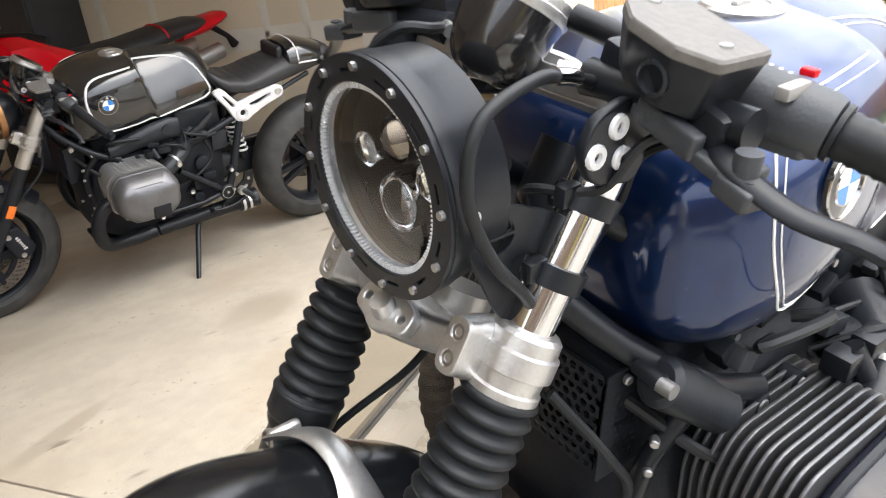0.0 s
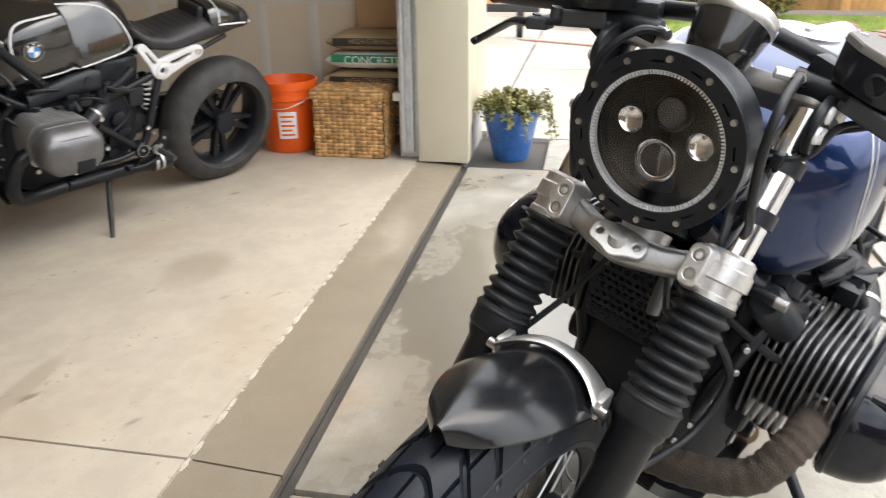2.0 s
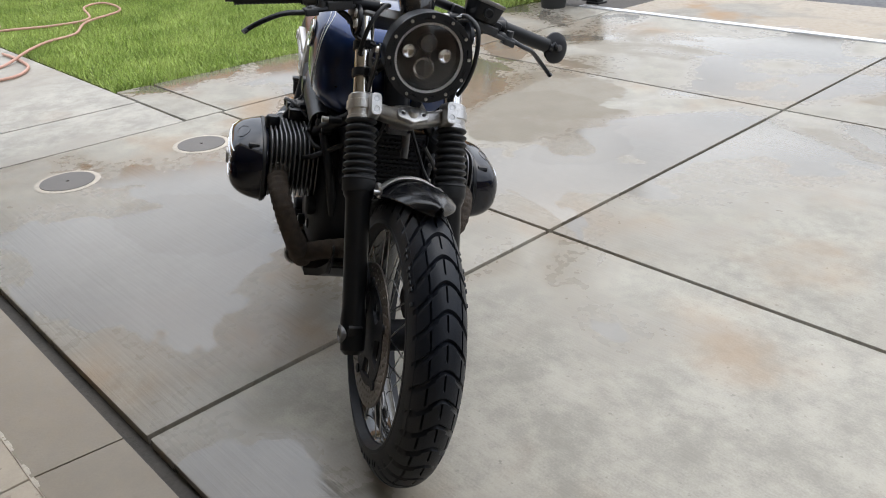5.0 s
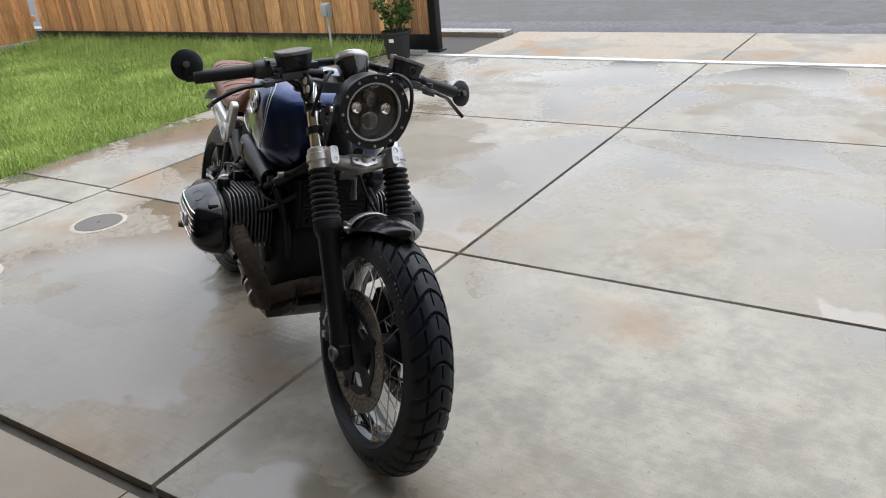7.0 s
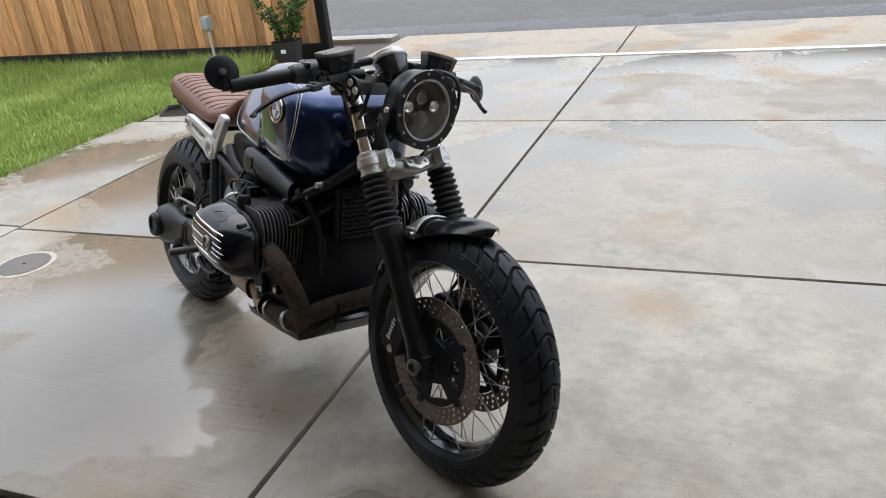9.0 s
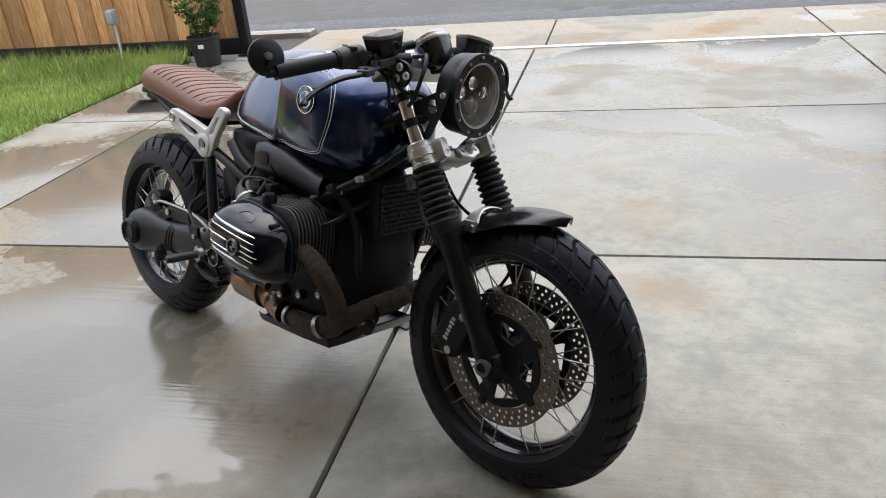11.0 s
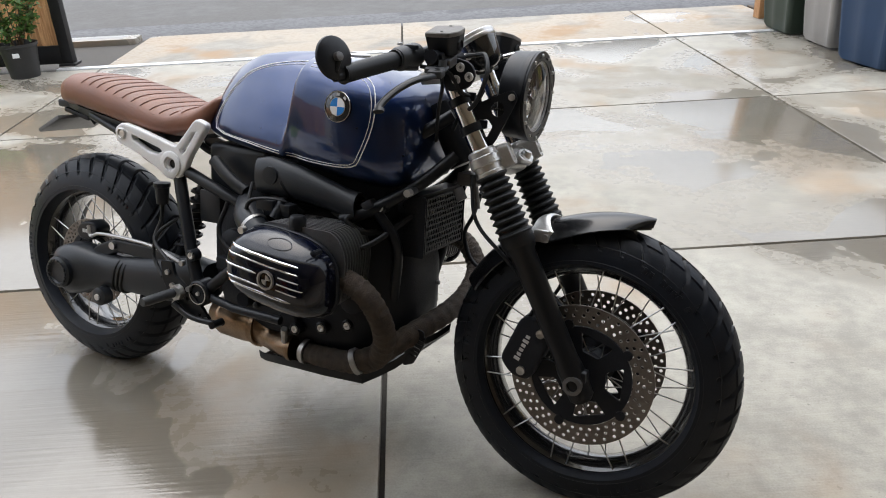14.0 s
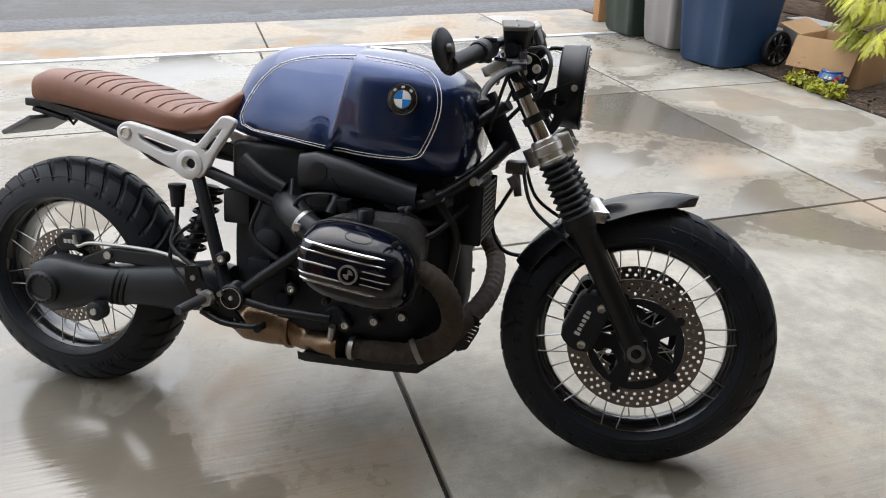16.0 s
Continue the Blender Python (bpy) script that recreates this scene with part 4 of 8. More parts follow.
# garden hose over the patio edge and the lawn
hp = [(-7.0, -1.8), (-6.68, -1.17), (-6.4, -0.61), (-6.28, -0.31), (-6.58, -0.32), (-6.67, -0.14), (-6.39, 0.03), (-6.16, -0.07), (-6.26, -0.26), (-6.05, 0.0), (-5.91, 0.37), (-6.0, 0.71), (-6.7, 0.95), (-6.8, 1.2), (-6.2, 1.1), (-5.83, 0.62), (-5.35, 0.33), (-5.2, 0.05), (-4.96, -0.19), (-4.71, -0.46), (-4.64, -0.69), (-4.67, -0.87), (-4.56, -0.93), (-4.4, -0.88), (-4.29, -0.69), (-4.31, -0.49), (-4.53, -0.34), (-4.88, -0.3), (-5.18, -0.31)]
pts = smooth_line([(a, b, 0.012 + (0.03 if b > -0.2 else 0.0)) for a, b in hp], 12)
hs_ = solid("garden_hose", tube(pts, 0.011, 8), M_HOSE, "pinkish orange garden hose lying in loose loops", "hose", DW)

# rusty fire pit
fp = thing("fire_pit", "rusty iron fire pit bowl with a mesh dome", "fire pit", DW @ Matrix.Translation((-8.3, -1.05, 0)))
part("bowl", lathe([(0.10, 0.001), (0.10, 0.16), (0.16, 0.26), (0.27, 0.33), (0.30, 0.345), (0.31, 0.38), (0.325, 0.38), (0.325, 0.33), (0.29, 0.315), (0.18, 0.24), (0.13, 0.001)], 40, "z"), M_RUST, fp)
for k in range(4):
    a = k * math.pi / 2 + 0.5
    part("leg", tube([(0.2 * math.cos(a), 0.2 * math.sin(a), 0.16), (0.27 * math.cos(a), 0.27 * math.sin(a), 0.0)], 0.016, 8), M_RUST, fp)
for k in range(14):
    a = 2 * math.pi * k / 14
    part("dome_bar", tube([(0.31 * math.cos(q) * math.cos(a), 0.31 * math.cos(q) * math.sin(a), 0.325 + 0.17 * math.sin(q)) for q in np.linspace(0, math.pi / 2, 8)], 0.004, 5), M_RUST, fp)
for q in (0.4, 0.8, 1.15):
    part("dome_ring", tube([(0.31 * math.cos(q) * math.cos(a), 0.31 * math.cos(q) * math.sin(a), 0.325 + 0.17 * math.sin(q)) for a in np.linspace(0, 2 * math.pi, 28, endpoint=False)], 0.004, 5, 0, None, True), M_RUST, fp)
part("rim_ring", tube([(0.355 * math.cos(a), 0.355 * math.sin(a), 0.315) for a in np.linspace(0, 2 * math.pi, 40, endpoint=False)], 0.012, 8, 0, None, True), M_RUST, fp)

# barrow frame and blue jug on the patio, by the fence
cart = thing("cart", "grey steel cart on small wheels at the back of the patio", "cart", DW @ Matrix.Translation((-7.2, -2.3, 0)))
part("crossbar", block((0.08, 1.2, 0.08), (0, 0.1, 0.30), 0.006), M_CHARCOAL, cart)
for y in (-0.4, 0.5):
    part("upright", block((0.07, 0.07, 0.5), (0, y, 0.36), 0.005), M_CHARCOAL, cart)
    part("wheel", lathe([(y - 0.03, 0.02), (y - 0.03, 0.07), (y + 0.03, 0.07), (y + 0.03, 0.02)], 20, at=(0, 0, 0.07)), M_BOOT, cart)
jug = thing("jug", "blue plastic jug on the patio", "jug", DW @ Matrix.Translation((-7.0, -2.95, 0)))
part("body", lathe([(0, 0.001), (0, 0.12), (0.02, 0.13), (0.22, 0.13), (0.28, 0.08), (0.30, 0.035), (0.33, 0.035), (0.335, 0.001)], 24, "z"), M_BLUEPLASTIC, jug)
part("handle", tube([(0.06, 0, 0.29), (0.13, 0, 0.30), (0.14, 0, 0.22)], 0.012, 8, 4), M_BLUEPLASTIC, jug)

# ---- bins, box and planting on the east side ----
dirt = solid("planting_bed", flat(3.56, 4.62, -1.6, 5.3, -0.085, 0.004, 0.01), M_SOIL, "bare planting bed covered in mulch", "bed", DW, kind="structure")
ml = bmesh.new()
for k in range(5200):
    p = Vector((rng.uniform(3.53, 4.55), rng.uniform(-0.6, 3.2), 0.006 + rng.uniform(0, 0.012)))
    a = Vector((rng.uniform(-1, 1), rng.uniform(-1, 1), rng.uniform(-0.2, 0.2))).normalized() * rng.uniform(0.006, 0.022)
    s = a.cross(Vector((0, 0, 1))).normalized() * rng.uniform(0.003, 0.007)
    ml.faces.new([ml.verts.new(q) for q in (p - a - s, p - a + s, p + a + s, p + a - s)])
solid("mulch", ml, M_MULCH, "loose bark mulch and dry leaves on the soil", "mulch", DW, kind="stuff")
ef = solid("fence_east", flat(4.66, 4.70, -1.6, 5.0, 0.10, 1.8, 0), M_PLANK, "weathered plank fence behind the bins", "fence", DW, kind="structure")
for k in range(11):
    pl_ = part("plank", block((0.022, 6.6, 0.135), (4.645 - 0.012 * (k % 2), 1.7, 0.15 + k * 0.145), 0.004), M_PLANK, ef)
for v in (-0.5, 1.2, 2.9, 4.6):
    part("fence_post", block((0.09, 0.09, 1.75), (4.60, v, 0.87), 0.005), M_PLANK, ef)


def wheelie_bin(m, mm, label, w=0.60, d=0.66):
    b = thing("wheelie_bin", label, "bin", m, "wheeled bins")
    rings = []
    for z, k, dd in ((0.0, 0.76, 0.74), (0.03, 0.80, 0.80), (0.15, 0.83, 0.83), (0.30, 0.86, 0.86), (0.55, 0.915, 0.915), (0.70, 0.95, 0.95), (0.80, 0.97, 0.97), (0.84, 1.0, 1.0), (0.98, 1.02, 1.02)):
        o = rounded([(-d / 2 * dd, -w / 2 * k), (d / 2 * dd, -w / 2 * k), (d / 2 * dd, w / 2 * k), (-d / 2 * dd, w / 2 * k)], 0.07, 5)
        o = [(x, y) for i in range(len(o)) for x, y in [(o[i][0] + (o[(i + 1) % len(o)][0] - o[i][0]) * q, o[i][1] + (o[(i + 1) % len(o)][1] - o[i][1]) * q) for q in (0.0, 0.2, 0.4, 0.6, 0.8)]]
        deep = 0.030 * min(1.0, max(0.0, (0.78 - z) / 0.25)) * min(1.0, z / 0.03 + 0.3)
        rings.append([Vector((x + (deep * (0.5 - 0.5 * math.cos(4 * math.pi * y / (w * k))) if x < -d * 0.3 else 0), y - math.copysign(deep * 0.5 * (0.5 - 0.5 * math.cos(4 * math.pi * x / (d * dd))), y) * (abs(y) > w * 0.3), z + 0.012)) for x, y in o])
    body = part("body", skin(bmesh.new(), rings), mm, b)
    lid_ = [[Vector((x, y, z)) for x, y in rounded([(-d / 2 * k, -w / 2 * k), (d / 2 * k, -w / 2 * k), (d / 2 * k, w / 2 * k), (-d / 2 * k, w / 2 * k)], 0.08, 5)] for z, k in ((0.995, 1.06), (1.02, 1.07), (1.05, 1.0), (1.075, 0.8))]
    part("lid", skin(bmesh.new(), lid_), mm, b)
    part("handle", tube([(d * 0.52, -w * 0.42, 0.93), (d * 0.60, -w * 0.42, 0.95), (d * 0.60, w * 0.42, 0.95), (d * 0.52, w * 0.42, 0.93)], 0.014, 8), mm, b)
    part("label_strip", block((0.006, 0.13, 0.022), (-d * 0.474, 0.02, 0.70), 0.002), M_WHITE, body)
    for s in (-1, 1):
        y = s * (w / 2 - 0.01)
        wl_ = part("wheel", lathe([(y - 0.028, 0.11), (y - 0.028, 0.128), (y - 0.018, 0.135), (y + 0.018, 0.135), (y + 0.028, 0.128), (y + 0.028, 0.11)], 32, at=(d * 0.36, 0, 0.137), loop=True), M_BOOT, b)
        sp_ = bmesh.new()
        for k in range(9):
            a = 2 * math.pi * k / 9
            join(sp_, block((0.018, 0.03, 0.10), (d * 0.36 + 0.062 * math.sin(a), y, 0.137 + 0.062 * math.cos(a)), 0.003, m=Matrix.Rotation(a, 4, "Y")))
        join(sp_, lathe([(y - 0.032, 0.001), (y - 0.032, 0.028), (y + 0.032, 0.028), (y + 0.032, 0.001)], 16, at=(d * 0.36, 0, 0.137)))
        part("wheel_spider", sp_, M_POTBLACK, wl_)
    part("axle", tube([(d * 0.36, -w / 2, 0.137), (d * 0.36, w / 2, 0.137)], 0.012, 8), M_GALV, b)
    return b


wheelie_bin(DW @ pose(3.50, 2.69, 0, 0, 0, 9), M_BINBLUE, "navy blue wheeled bin standing by the planting bed")
wheelie_bin(DW @ pose(3.55, 3.37, 0, 0, 0, 0), M_BINGREY, "grey wheeled bin between two others", 0.56)
wheelie_bin(DW @ pose(3.50, 3.98, 0, 0, 0, 0), M_BINGREEN, "dark green wheeled bin near the gate post", 0.60)
cb = solid("cement_block", block((0.20, 0.40, 0.20), (0, 0, 0.10), 0.006), M_BLOCK, "grey cement block behind the cardboard box", "block", DW @ pose(4.08, 2.45, 0.13, 0, 0, 0))
solid("cement_block", block((0.20, 0.40, 0.12), (0, 0, 0.06), 0.006), M_BLOCK, "grey cement block lying in the bed", "block", DW @ pose(4.08, 2.45, 0.006, 0, 0, 0))
bxo = thing("cardboard_box", "open brown cardboard box with a folded flap", "box", DW @ pose(3.93, 1.93, 0.008, 0, 0, 20))
for sx, sy, px, py in ((0.006, 0.48, -0.19, 0), (0.006, 0.48, 0.19, 0), (0.38, 0.006, 0, -0.24), (0.38, 0.006, 0, 0.24)):
    part("side", block((sx, sy, 0.30), (px, py, 0.15), 0.001), M_CARD, bxo)
part("bottom", block((0.38, 0.48, 0.006), (0, 0, 0.005), 0.001), M_CARD, bxo)
fl = block((0.006, 0.47, 0.22), (0, 0, -0.11), 0.001, m=Matrix())
fl.transform(Matrix.Translation((-0.195, 0.02, 0.30)) @ Matrix.Rotation(radians(24), 4, "Y"))
part("flap", fl, M_CARD, bxo)
fl = block((0.36, 0.006, 0.18), (0, 0, 0.09), 0.001)
fl.transform(Matrix.Translation((0, 0.243, 0.30)) @ Matrix.Rotation(radians(-70), 4, "X"))
part("flap", fl, M_CARD, bxo)
part("sticker", block((0.002, 0.06, 0.05), (-0.1945, 0.12, 0.05), 0.0005), M_WHITE, bxo)

pot = thing("painted_pot", "small painted ceramic pot with red and blue flowers", "plant pot", DW @ pose(3.70, 1.74, 0.006))
part("body", lathe([(0, 0.001), (0, 0.06), (0.03, 0.085), (0.08, 0.092), (0.115, 0.07), (0.125, 0.075), (0.13, 0.066), (0.11, 0.06), (0.11, 0.001)], 28, "z"), M_POTBLUE, pot)
for k in range(26):
    a, z = rng.uniform(0, 6.28), rng.uniform(0.03, 0.10)
    r = float(np.interp(z, [0.03, 0.08, 0.115], [0.086, 0.093, 0.072]))
    part("painted_spot", lathe([(0, 0.001), (0, 0.012), (0.003, 0.009), (0.003, 0.001)], 8, "x", (0, 0, 0)), (M_RED, M_WHITE, M_ORANGE)[k % 3], pot).matrix_local = Matrix.Translation((r * math.cos(a) - 0.001, r * math.sin(a), z)) @ Matrix.Rotation(a, 4, "Z")
lv = bmesh.new()
for k in range(30):
    q = rng.uniform(-0.24, 0.26)
    leaf_cloud(lv, (rng.uniform(-0.07, 0.05) - abs(q) * 0.15, q, rng.uniform(0.02, 0.06)), 0.05, 16, 0.042, rng, 0.2)
solid("ground_cover", lv, M_LIMELEAF, "yellow green low plant growing round the pot", "plant", DW @ pose(3.58, 1.73, 0.01))
lv = bmesh.new()
for k in range(7):
    leaf_cloud(lv, (rng.uniform(-0.04, 0.04), rng.uniform(-0.07, 0.07), rng.uniform(0.03, 0.14)), 0.055, 20, 0.03, rng)
solid("dry_plant", lv, M_DRYLEAF, "small reddish dry plant beside the pot", "plant", DW @ pose(3.66, 1.93, 0.01))

lp = thing("papaya_plant", "yellow green plant with large lobed drooping leaves", "plant", DW @ pose(3.98, 1.40, 0.0))
trunk = tube([(0, 0, -0.02), (0.01, 0.0, 0.4), (0.0, 0.02, 0.78)], [0.030, 0.024, 0.016], 10, 4)
part("trunk", trunk, M_BARK, lp)
for k in range(17):
    a = rng.uniform(2.15, 3.45) if k < 12 else rng.uniform(0, 6.28)
    ln = rng.uniform(0.22, 0.44)
    z0 = rng.uniform(0.45, 0.78)
    tip = Vector((math.cos(a) * ln, math.sin(a) * ln + 0.04, z0 - rng.uniform(-0.04, 0.10)))
    part("stalk", tube([(0, 0, z0 - 0.06), tip * 0.5 + Vector((0, 0, z0 * 0.5 + 0.04)), tip], [0.008, 0.006, 0.004], 6, 4), M_STALK, lp)
    lf = bmesh.new()
    for q in range(9):
        b = a + (q - 4) * 0.40 + rng.uniform(-0.1, 0.1)
        dd = Vector((math.cos(b), math.sin(b), -1.0 - 0.14 * abs(q - 4) + rng.uniform(-0.3, 0.3))).normalized()
        ss = dd.cross(Vector((0, 0, 1))).normalized()
        ll = rng.uniform(0.13, 0.19) * (1 - 0.06 * abs(q - 4))
        prof = [(0, 0.003), (0.2, 0.010), (0.36, 0.024), (0.45, 0.012), (0.58, 0.028), (0.68, 0.013), (0.80, 0.020), (0.88, 0.009), (1, 0.001)]
        rows = [[tip + dd * ll * t - ss * w + Vector((0, 0, -0.03 * t * t)), tip + dd * ll * t + Vector((0, 0, 0.006 - 0.02 * t * t)), tip + dd * ll * t + ss * w + Vector((0, 0, -0.03 * t * t))] for t, w in prof]
        skin(lf, rows, close_ring=False)
    part("leaf", lf, M_LIMELEAF, lp)
cp_ = solid("pipe_stub", lathe([(0, 0.001), (0, 0.11), (0.42, 0.11), (0.42, 0.10), (0.40, 0.09), (0.40, 0.001)], 28, "z"), M_BLOCK, "grey cement pipe standing in the bed", "pipe", DW @ pose(3.98, 1.02, 0.0))

# ---- motorcycles: x forward from the rear axle, y to the rider's left ----
RAKE = radians(28.7)
UPF, FWD = Vector((-math.sin(RAKE), 0, math.cos(RAKE))), Vector((math.cos(RAKE), 0, math.sin(RAKE)))


def tyre_mesh(R, width, rim_r, tread):
    """A tyre about the y axis; tread = (count, sweep, depth): arched grooves with short cuts between them."""
    h = R - rim_r
    cnt, sweep, depth = tread or (36, 0.0, 0.0)
    m = 10 if tread else 5
    half = [1.0, 0.985, 0.95, 0.90, 0.84, 0.78, 0.70, 0.62, 0.545, 0.525, 0.50, 0.48, 0.40, 0.30, 0.20, 0.11, 0.055, 0.035, 0.012]
    ws = [-w for w in half] + half[::-1]
    rings = []
    for j in range(cnt * m):
        k = j % m
        ring = [(-0.72, rim_r - 0.004, 0.0)]
        for w in ws:
            r = rim_r + h * (1 - abs(w) ** 2.35) ** 0.55 if abs(w) < 1 else rim_r + 0.006
            if tread and abs(w) < 0.86:
                lane = -0.04 < w < -0.01 and 1 < k < 7
                lane = lane or (0.5 <= abs(w) <= 0.53 and k > 2)
                if k == 0 or lane or (k == 1 and abs(w) > 0.38):
                    r -= depth
            f = math.sqrt(w * w + 0.12) - math.sqrt(0.12)
            ring.append((w, r, sweep * f))
        ring.append((0.72, rim_r - 0.004, sweep * 0.86))
        th = 2 * math.pi * j / (cnt * m)
        rings.append([(r * math.cos(th + o), w * width / 2, -r * math.sin(th + o)) for w, r, o in ring])
    return skin(bmesh.new(), rings, close_ring=True, caps=False, close_loop=True)


def rim_mesh(rim_r, width):
    w = width / 2
    p = [(-w, rim_r + 0.012), (-w, rim_r - 0.006), (-w + 0.006, rim_r - 0.012), (-w * 0.7, rim_r - 0.018), (-w * 0.35, rim_r - 0.026), (w * 0.35, rim_r - 0.026), (w * 0.7, rim_r - 0.018), (w - 0.006, rim_r - 0.012), (w, rim_r - 0.006), (w, rim_r + 0.012), (w * 0.8, rim_r + 0.004), (-w * 0.8, rim_r + 0.004)]
    return lathe(p, 72, loop=True)


def disc_plate(r_out, r_in, rows, y):
    """A drilled brake disc: rows = (count, radius, turn)."""
    holes = [circle(0, 0, r_in, 48)]
    for cnt, rad, turn in rows:
        for i in range(cnt):
            a = 2 * math.pi * (i + turn) / cnt
            holes.append(circle(rad * math.cos(a), rad * math.sin(a), 0.0045, 8))
    return plate(circle(0, 0, r_out, 72), holes, 0.0045, Matrix.Translation((0, y, 0)), 0.0004)


def wheel(name, parent, m, R, width, rim_r, spoked, grooves, discs, hub_w, disc_r=0.16):
    """A wheel about the y axis, under the bike: the rim carries the tyre, the spokes, the hub and the discs."""
    rim = part(name, rim_mesh(rim_r, width * 0.66), M_GLOSS if spoked else M_SATIN, parent, "black wheel rim")
    rim.matrix_local = m
    part("tyre", tyre_mesh(R, width, rim_r, grooves), M_RUBBER if grooves else M_DUSTY, rim, "black rubber tyre with block tread" if grooves else "black rubber road tyre", 30)
    if grooves:
        for side in (-1, 1):
            wall = bmesh.new()
            for k, g in ((0.16, 0.4925), (0.55, 0.420)):
                r = rim_r + (R - rim_r) * k
                lathe([(side * width * (g - 0.012), r - 0.002), (side * width * (g + 0.006), r), (side * width * (g - 0.012), r + 0.002)], 72, bm=wall, loop=True)
            for a0 in (0.4, 2.5, 4.6):
                for i in range(9):
                    if (i * 7) % 5 == 4:
                        continue
                    b = block((0.0085, 0.003, 0.016 if i % 3 else 0.020), (0, side * width * 0.463, rim_r + (R - rim_r) * 0.36), 0.0005)
                    b.transform(Matrix.Rotation(a0 + i * 0.052, 4, "Y"))
                    join(wall, b)
            part("sidewall_mark", wall, M_RUBBER, rim)
    hub = lathe([(-hub_w, 0.022), (-hub_w, 0.05), (-hub_w * 0.8, 0.055), (-hub_w * 0.6, 0.036), (hub_w * 0.6, 0.036), (hub_w * 0.8, 0.055), (hub_w, 0.05), (hub_w, 0.022)], 28)
    part("hub", hub, M_MATT, rim)
    if spoked:
        spoke_me = None
        cnt = 10
        for side in (-1, 1):
            for i in range(cnt):
                for d in (-1, 1):
                    a0 = 2 * math.pi * (i + 0.25 * side) / cnt
                    a1 = a0 + d * 0.55
                    p0 = Vector((0.05, side * hub_w * 0.82, 0))
                    p1 = Vector(((rim_r - 0.004) * math.cos(d * 0.55), side * width * 0.30, -(rim_r - 0.004) * math.sin(d * 0.55)))
                    key = (side, d)
                    if spoke_me is None:
                        spoke_me = {}
                    if key not in spoke_me:
                        spoke_me[key] = to_mesh("spoke", tube([p0, p1], 0.0017, 5), M_STEEL)
                    sp = new("spoke", spoke_me[key])
                    sp.parent = rim
                    sp.matrix_local = Matrix.Rotation(a0, 4, "Y")
    else:
        for i in range(5):
            bm = bmesh.new()
            for d in (-1, 1):
                rings = []
                for t in np.linspace(0, 1, 5):
                    r = 0.045 + t * (rim_r - 0.06)
                    off = d * (0.012 + 0.022 * t)
                    w, th = 0.013 - 0.003 * t, 0.016
                    c = Vector((r, 0, off))
                    rings.append([c + Vector((0, y, z)) for y, z in ((-th, -w), (th, -w), (th, w), (-th, w))])
                skin(bm, rings)
            sp = part("wheel_spoke", bm, M_SATIN, rim)
            sp.matrix_local = Matrix.Rotation(2 * math.pi * (i + 0.3) / 5, 4, "Y")
    for y in discs:
        part("brake_disc", disc_plate(disc_r, disc_r * 0.72, [(40, disc_r * 0.94, 0), (40, disc_r * 0.86, 0.35), (40, disc_r * 0.78, 0.7)], y), M_DISC, rim, "drilled steel brake disc")
        bm = plate(circle(0, 0, disc_r * 0.70, 40), [rounded([(disc_r * a * math.cos(b + 2 * math.pi * i / 5), disc_r * a * math.sin(b + 2 * math.pi * i / 5)) for a, b in ((0.36, -0.36), (0.63, -0.40), (0.63, 0.40), (0.36, 0.36))], 0.006) for i in range(5)], 0.008, Matrix.Translation((0, y, 0)), 0.001)
        for i in range(5):
            a = 2 * math.pi * (i + 0.5) / 5
            lathe([(-0.007, 0.003), (-0.007, 0.011), (0.007, 0.011), (0.007, 0.003)], 12, at=(disc_r * 0.74 * math.cos(a), y, disc_r * 0.74 * math.sin(a)), bm=bm)
        part("disc_carrier", bm, M_MATT, rim)
    return rim


TANK_X = [0.488, 0.515, 0.58, 0.65, 0.72, 0.78, 0.83, 0.86, 0.92, 0.97, 1.02, 1.06, 1.09, 1.105]
TANK_T = [0.868, 0.918, 0.957, 0.971, 0.977, 0.979, 0.976, 0.975, 0.970, 0.960, 0.943, 0.920, 0.888, 0.855]
TANK_B = [0.758, 0.748, 0.738, 0.730, 0.725, 0.718, 0.712, 0.708, 0.700, 0.694, 0.690, 0.692, 0.705, 0.735]
TANK_W = [0.084, 0.099, 0.122, 0.139, 0.152, 0.160, 0.175, 0.182, 0.191, 0.194, 0.188, 0.170, 0.138, 0.100]


def ease(x, xs, ys):
    """A smooth curve through the stations of a long body."""
    i = min(max(int(np.searchsorted(xs, x)) - 1, 0), len(xs) - 2)
    sl = lambda k: (ys[min(k + 1, len(xs) - 1)] - ys[max(k - 1, 0)]) / (xs[min(k + 1, len(xs) - 1)] - xs[max(k - 1, 0)])
    h = xs[i + 1] - xs[i]
    t = min(1.0, max(0.0, (x - xs[i]) / h))
    a, b = sl(i) * h, sl(i + 1) * h
    return ys[i] * (1 + 2 * t) * (1 - t) ** 2 + a * t * (1 - t) ** 2 + ys[i + 1] * t * t * (3 - 2 * t) + b * t * t * (t - 1)


def tank_y(x, z):
    """Half the tank's width at a place on its side."""
    t, b, w = (ease(x, TANK_X, k) for k in (TANK_T, TANK_B, TANK_W))
    f = min(1.0, max(0.0, (x - 0.785 - 0.14 * (z - 0.85)) / 0.028))
    f = f * f * (3 - 2 * f)
    zc = b + (0.16 + 0.36 * f) * (t - b)
    if z >= zc:
        k = min(1.0, (z - zc) / (t - zc))
        n = 1.42 + 1.7 * f
    else:
        k = min(1.0, (zc - z) / (zc - b)) * 0.92
        n = 3.4
    return w * (1 - k ** n) ** (1 / n)


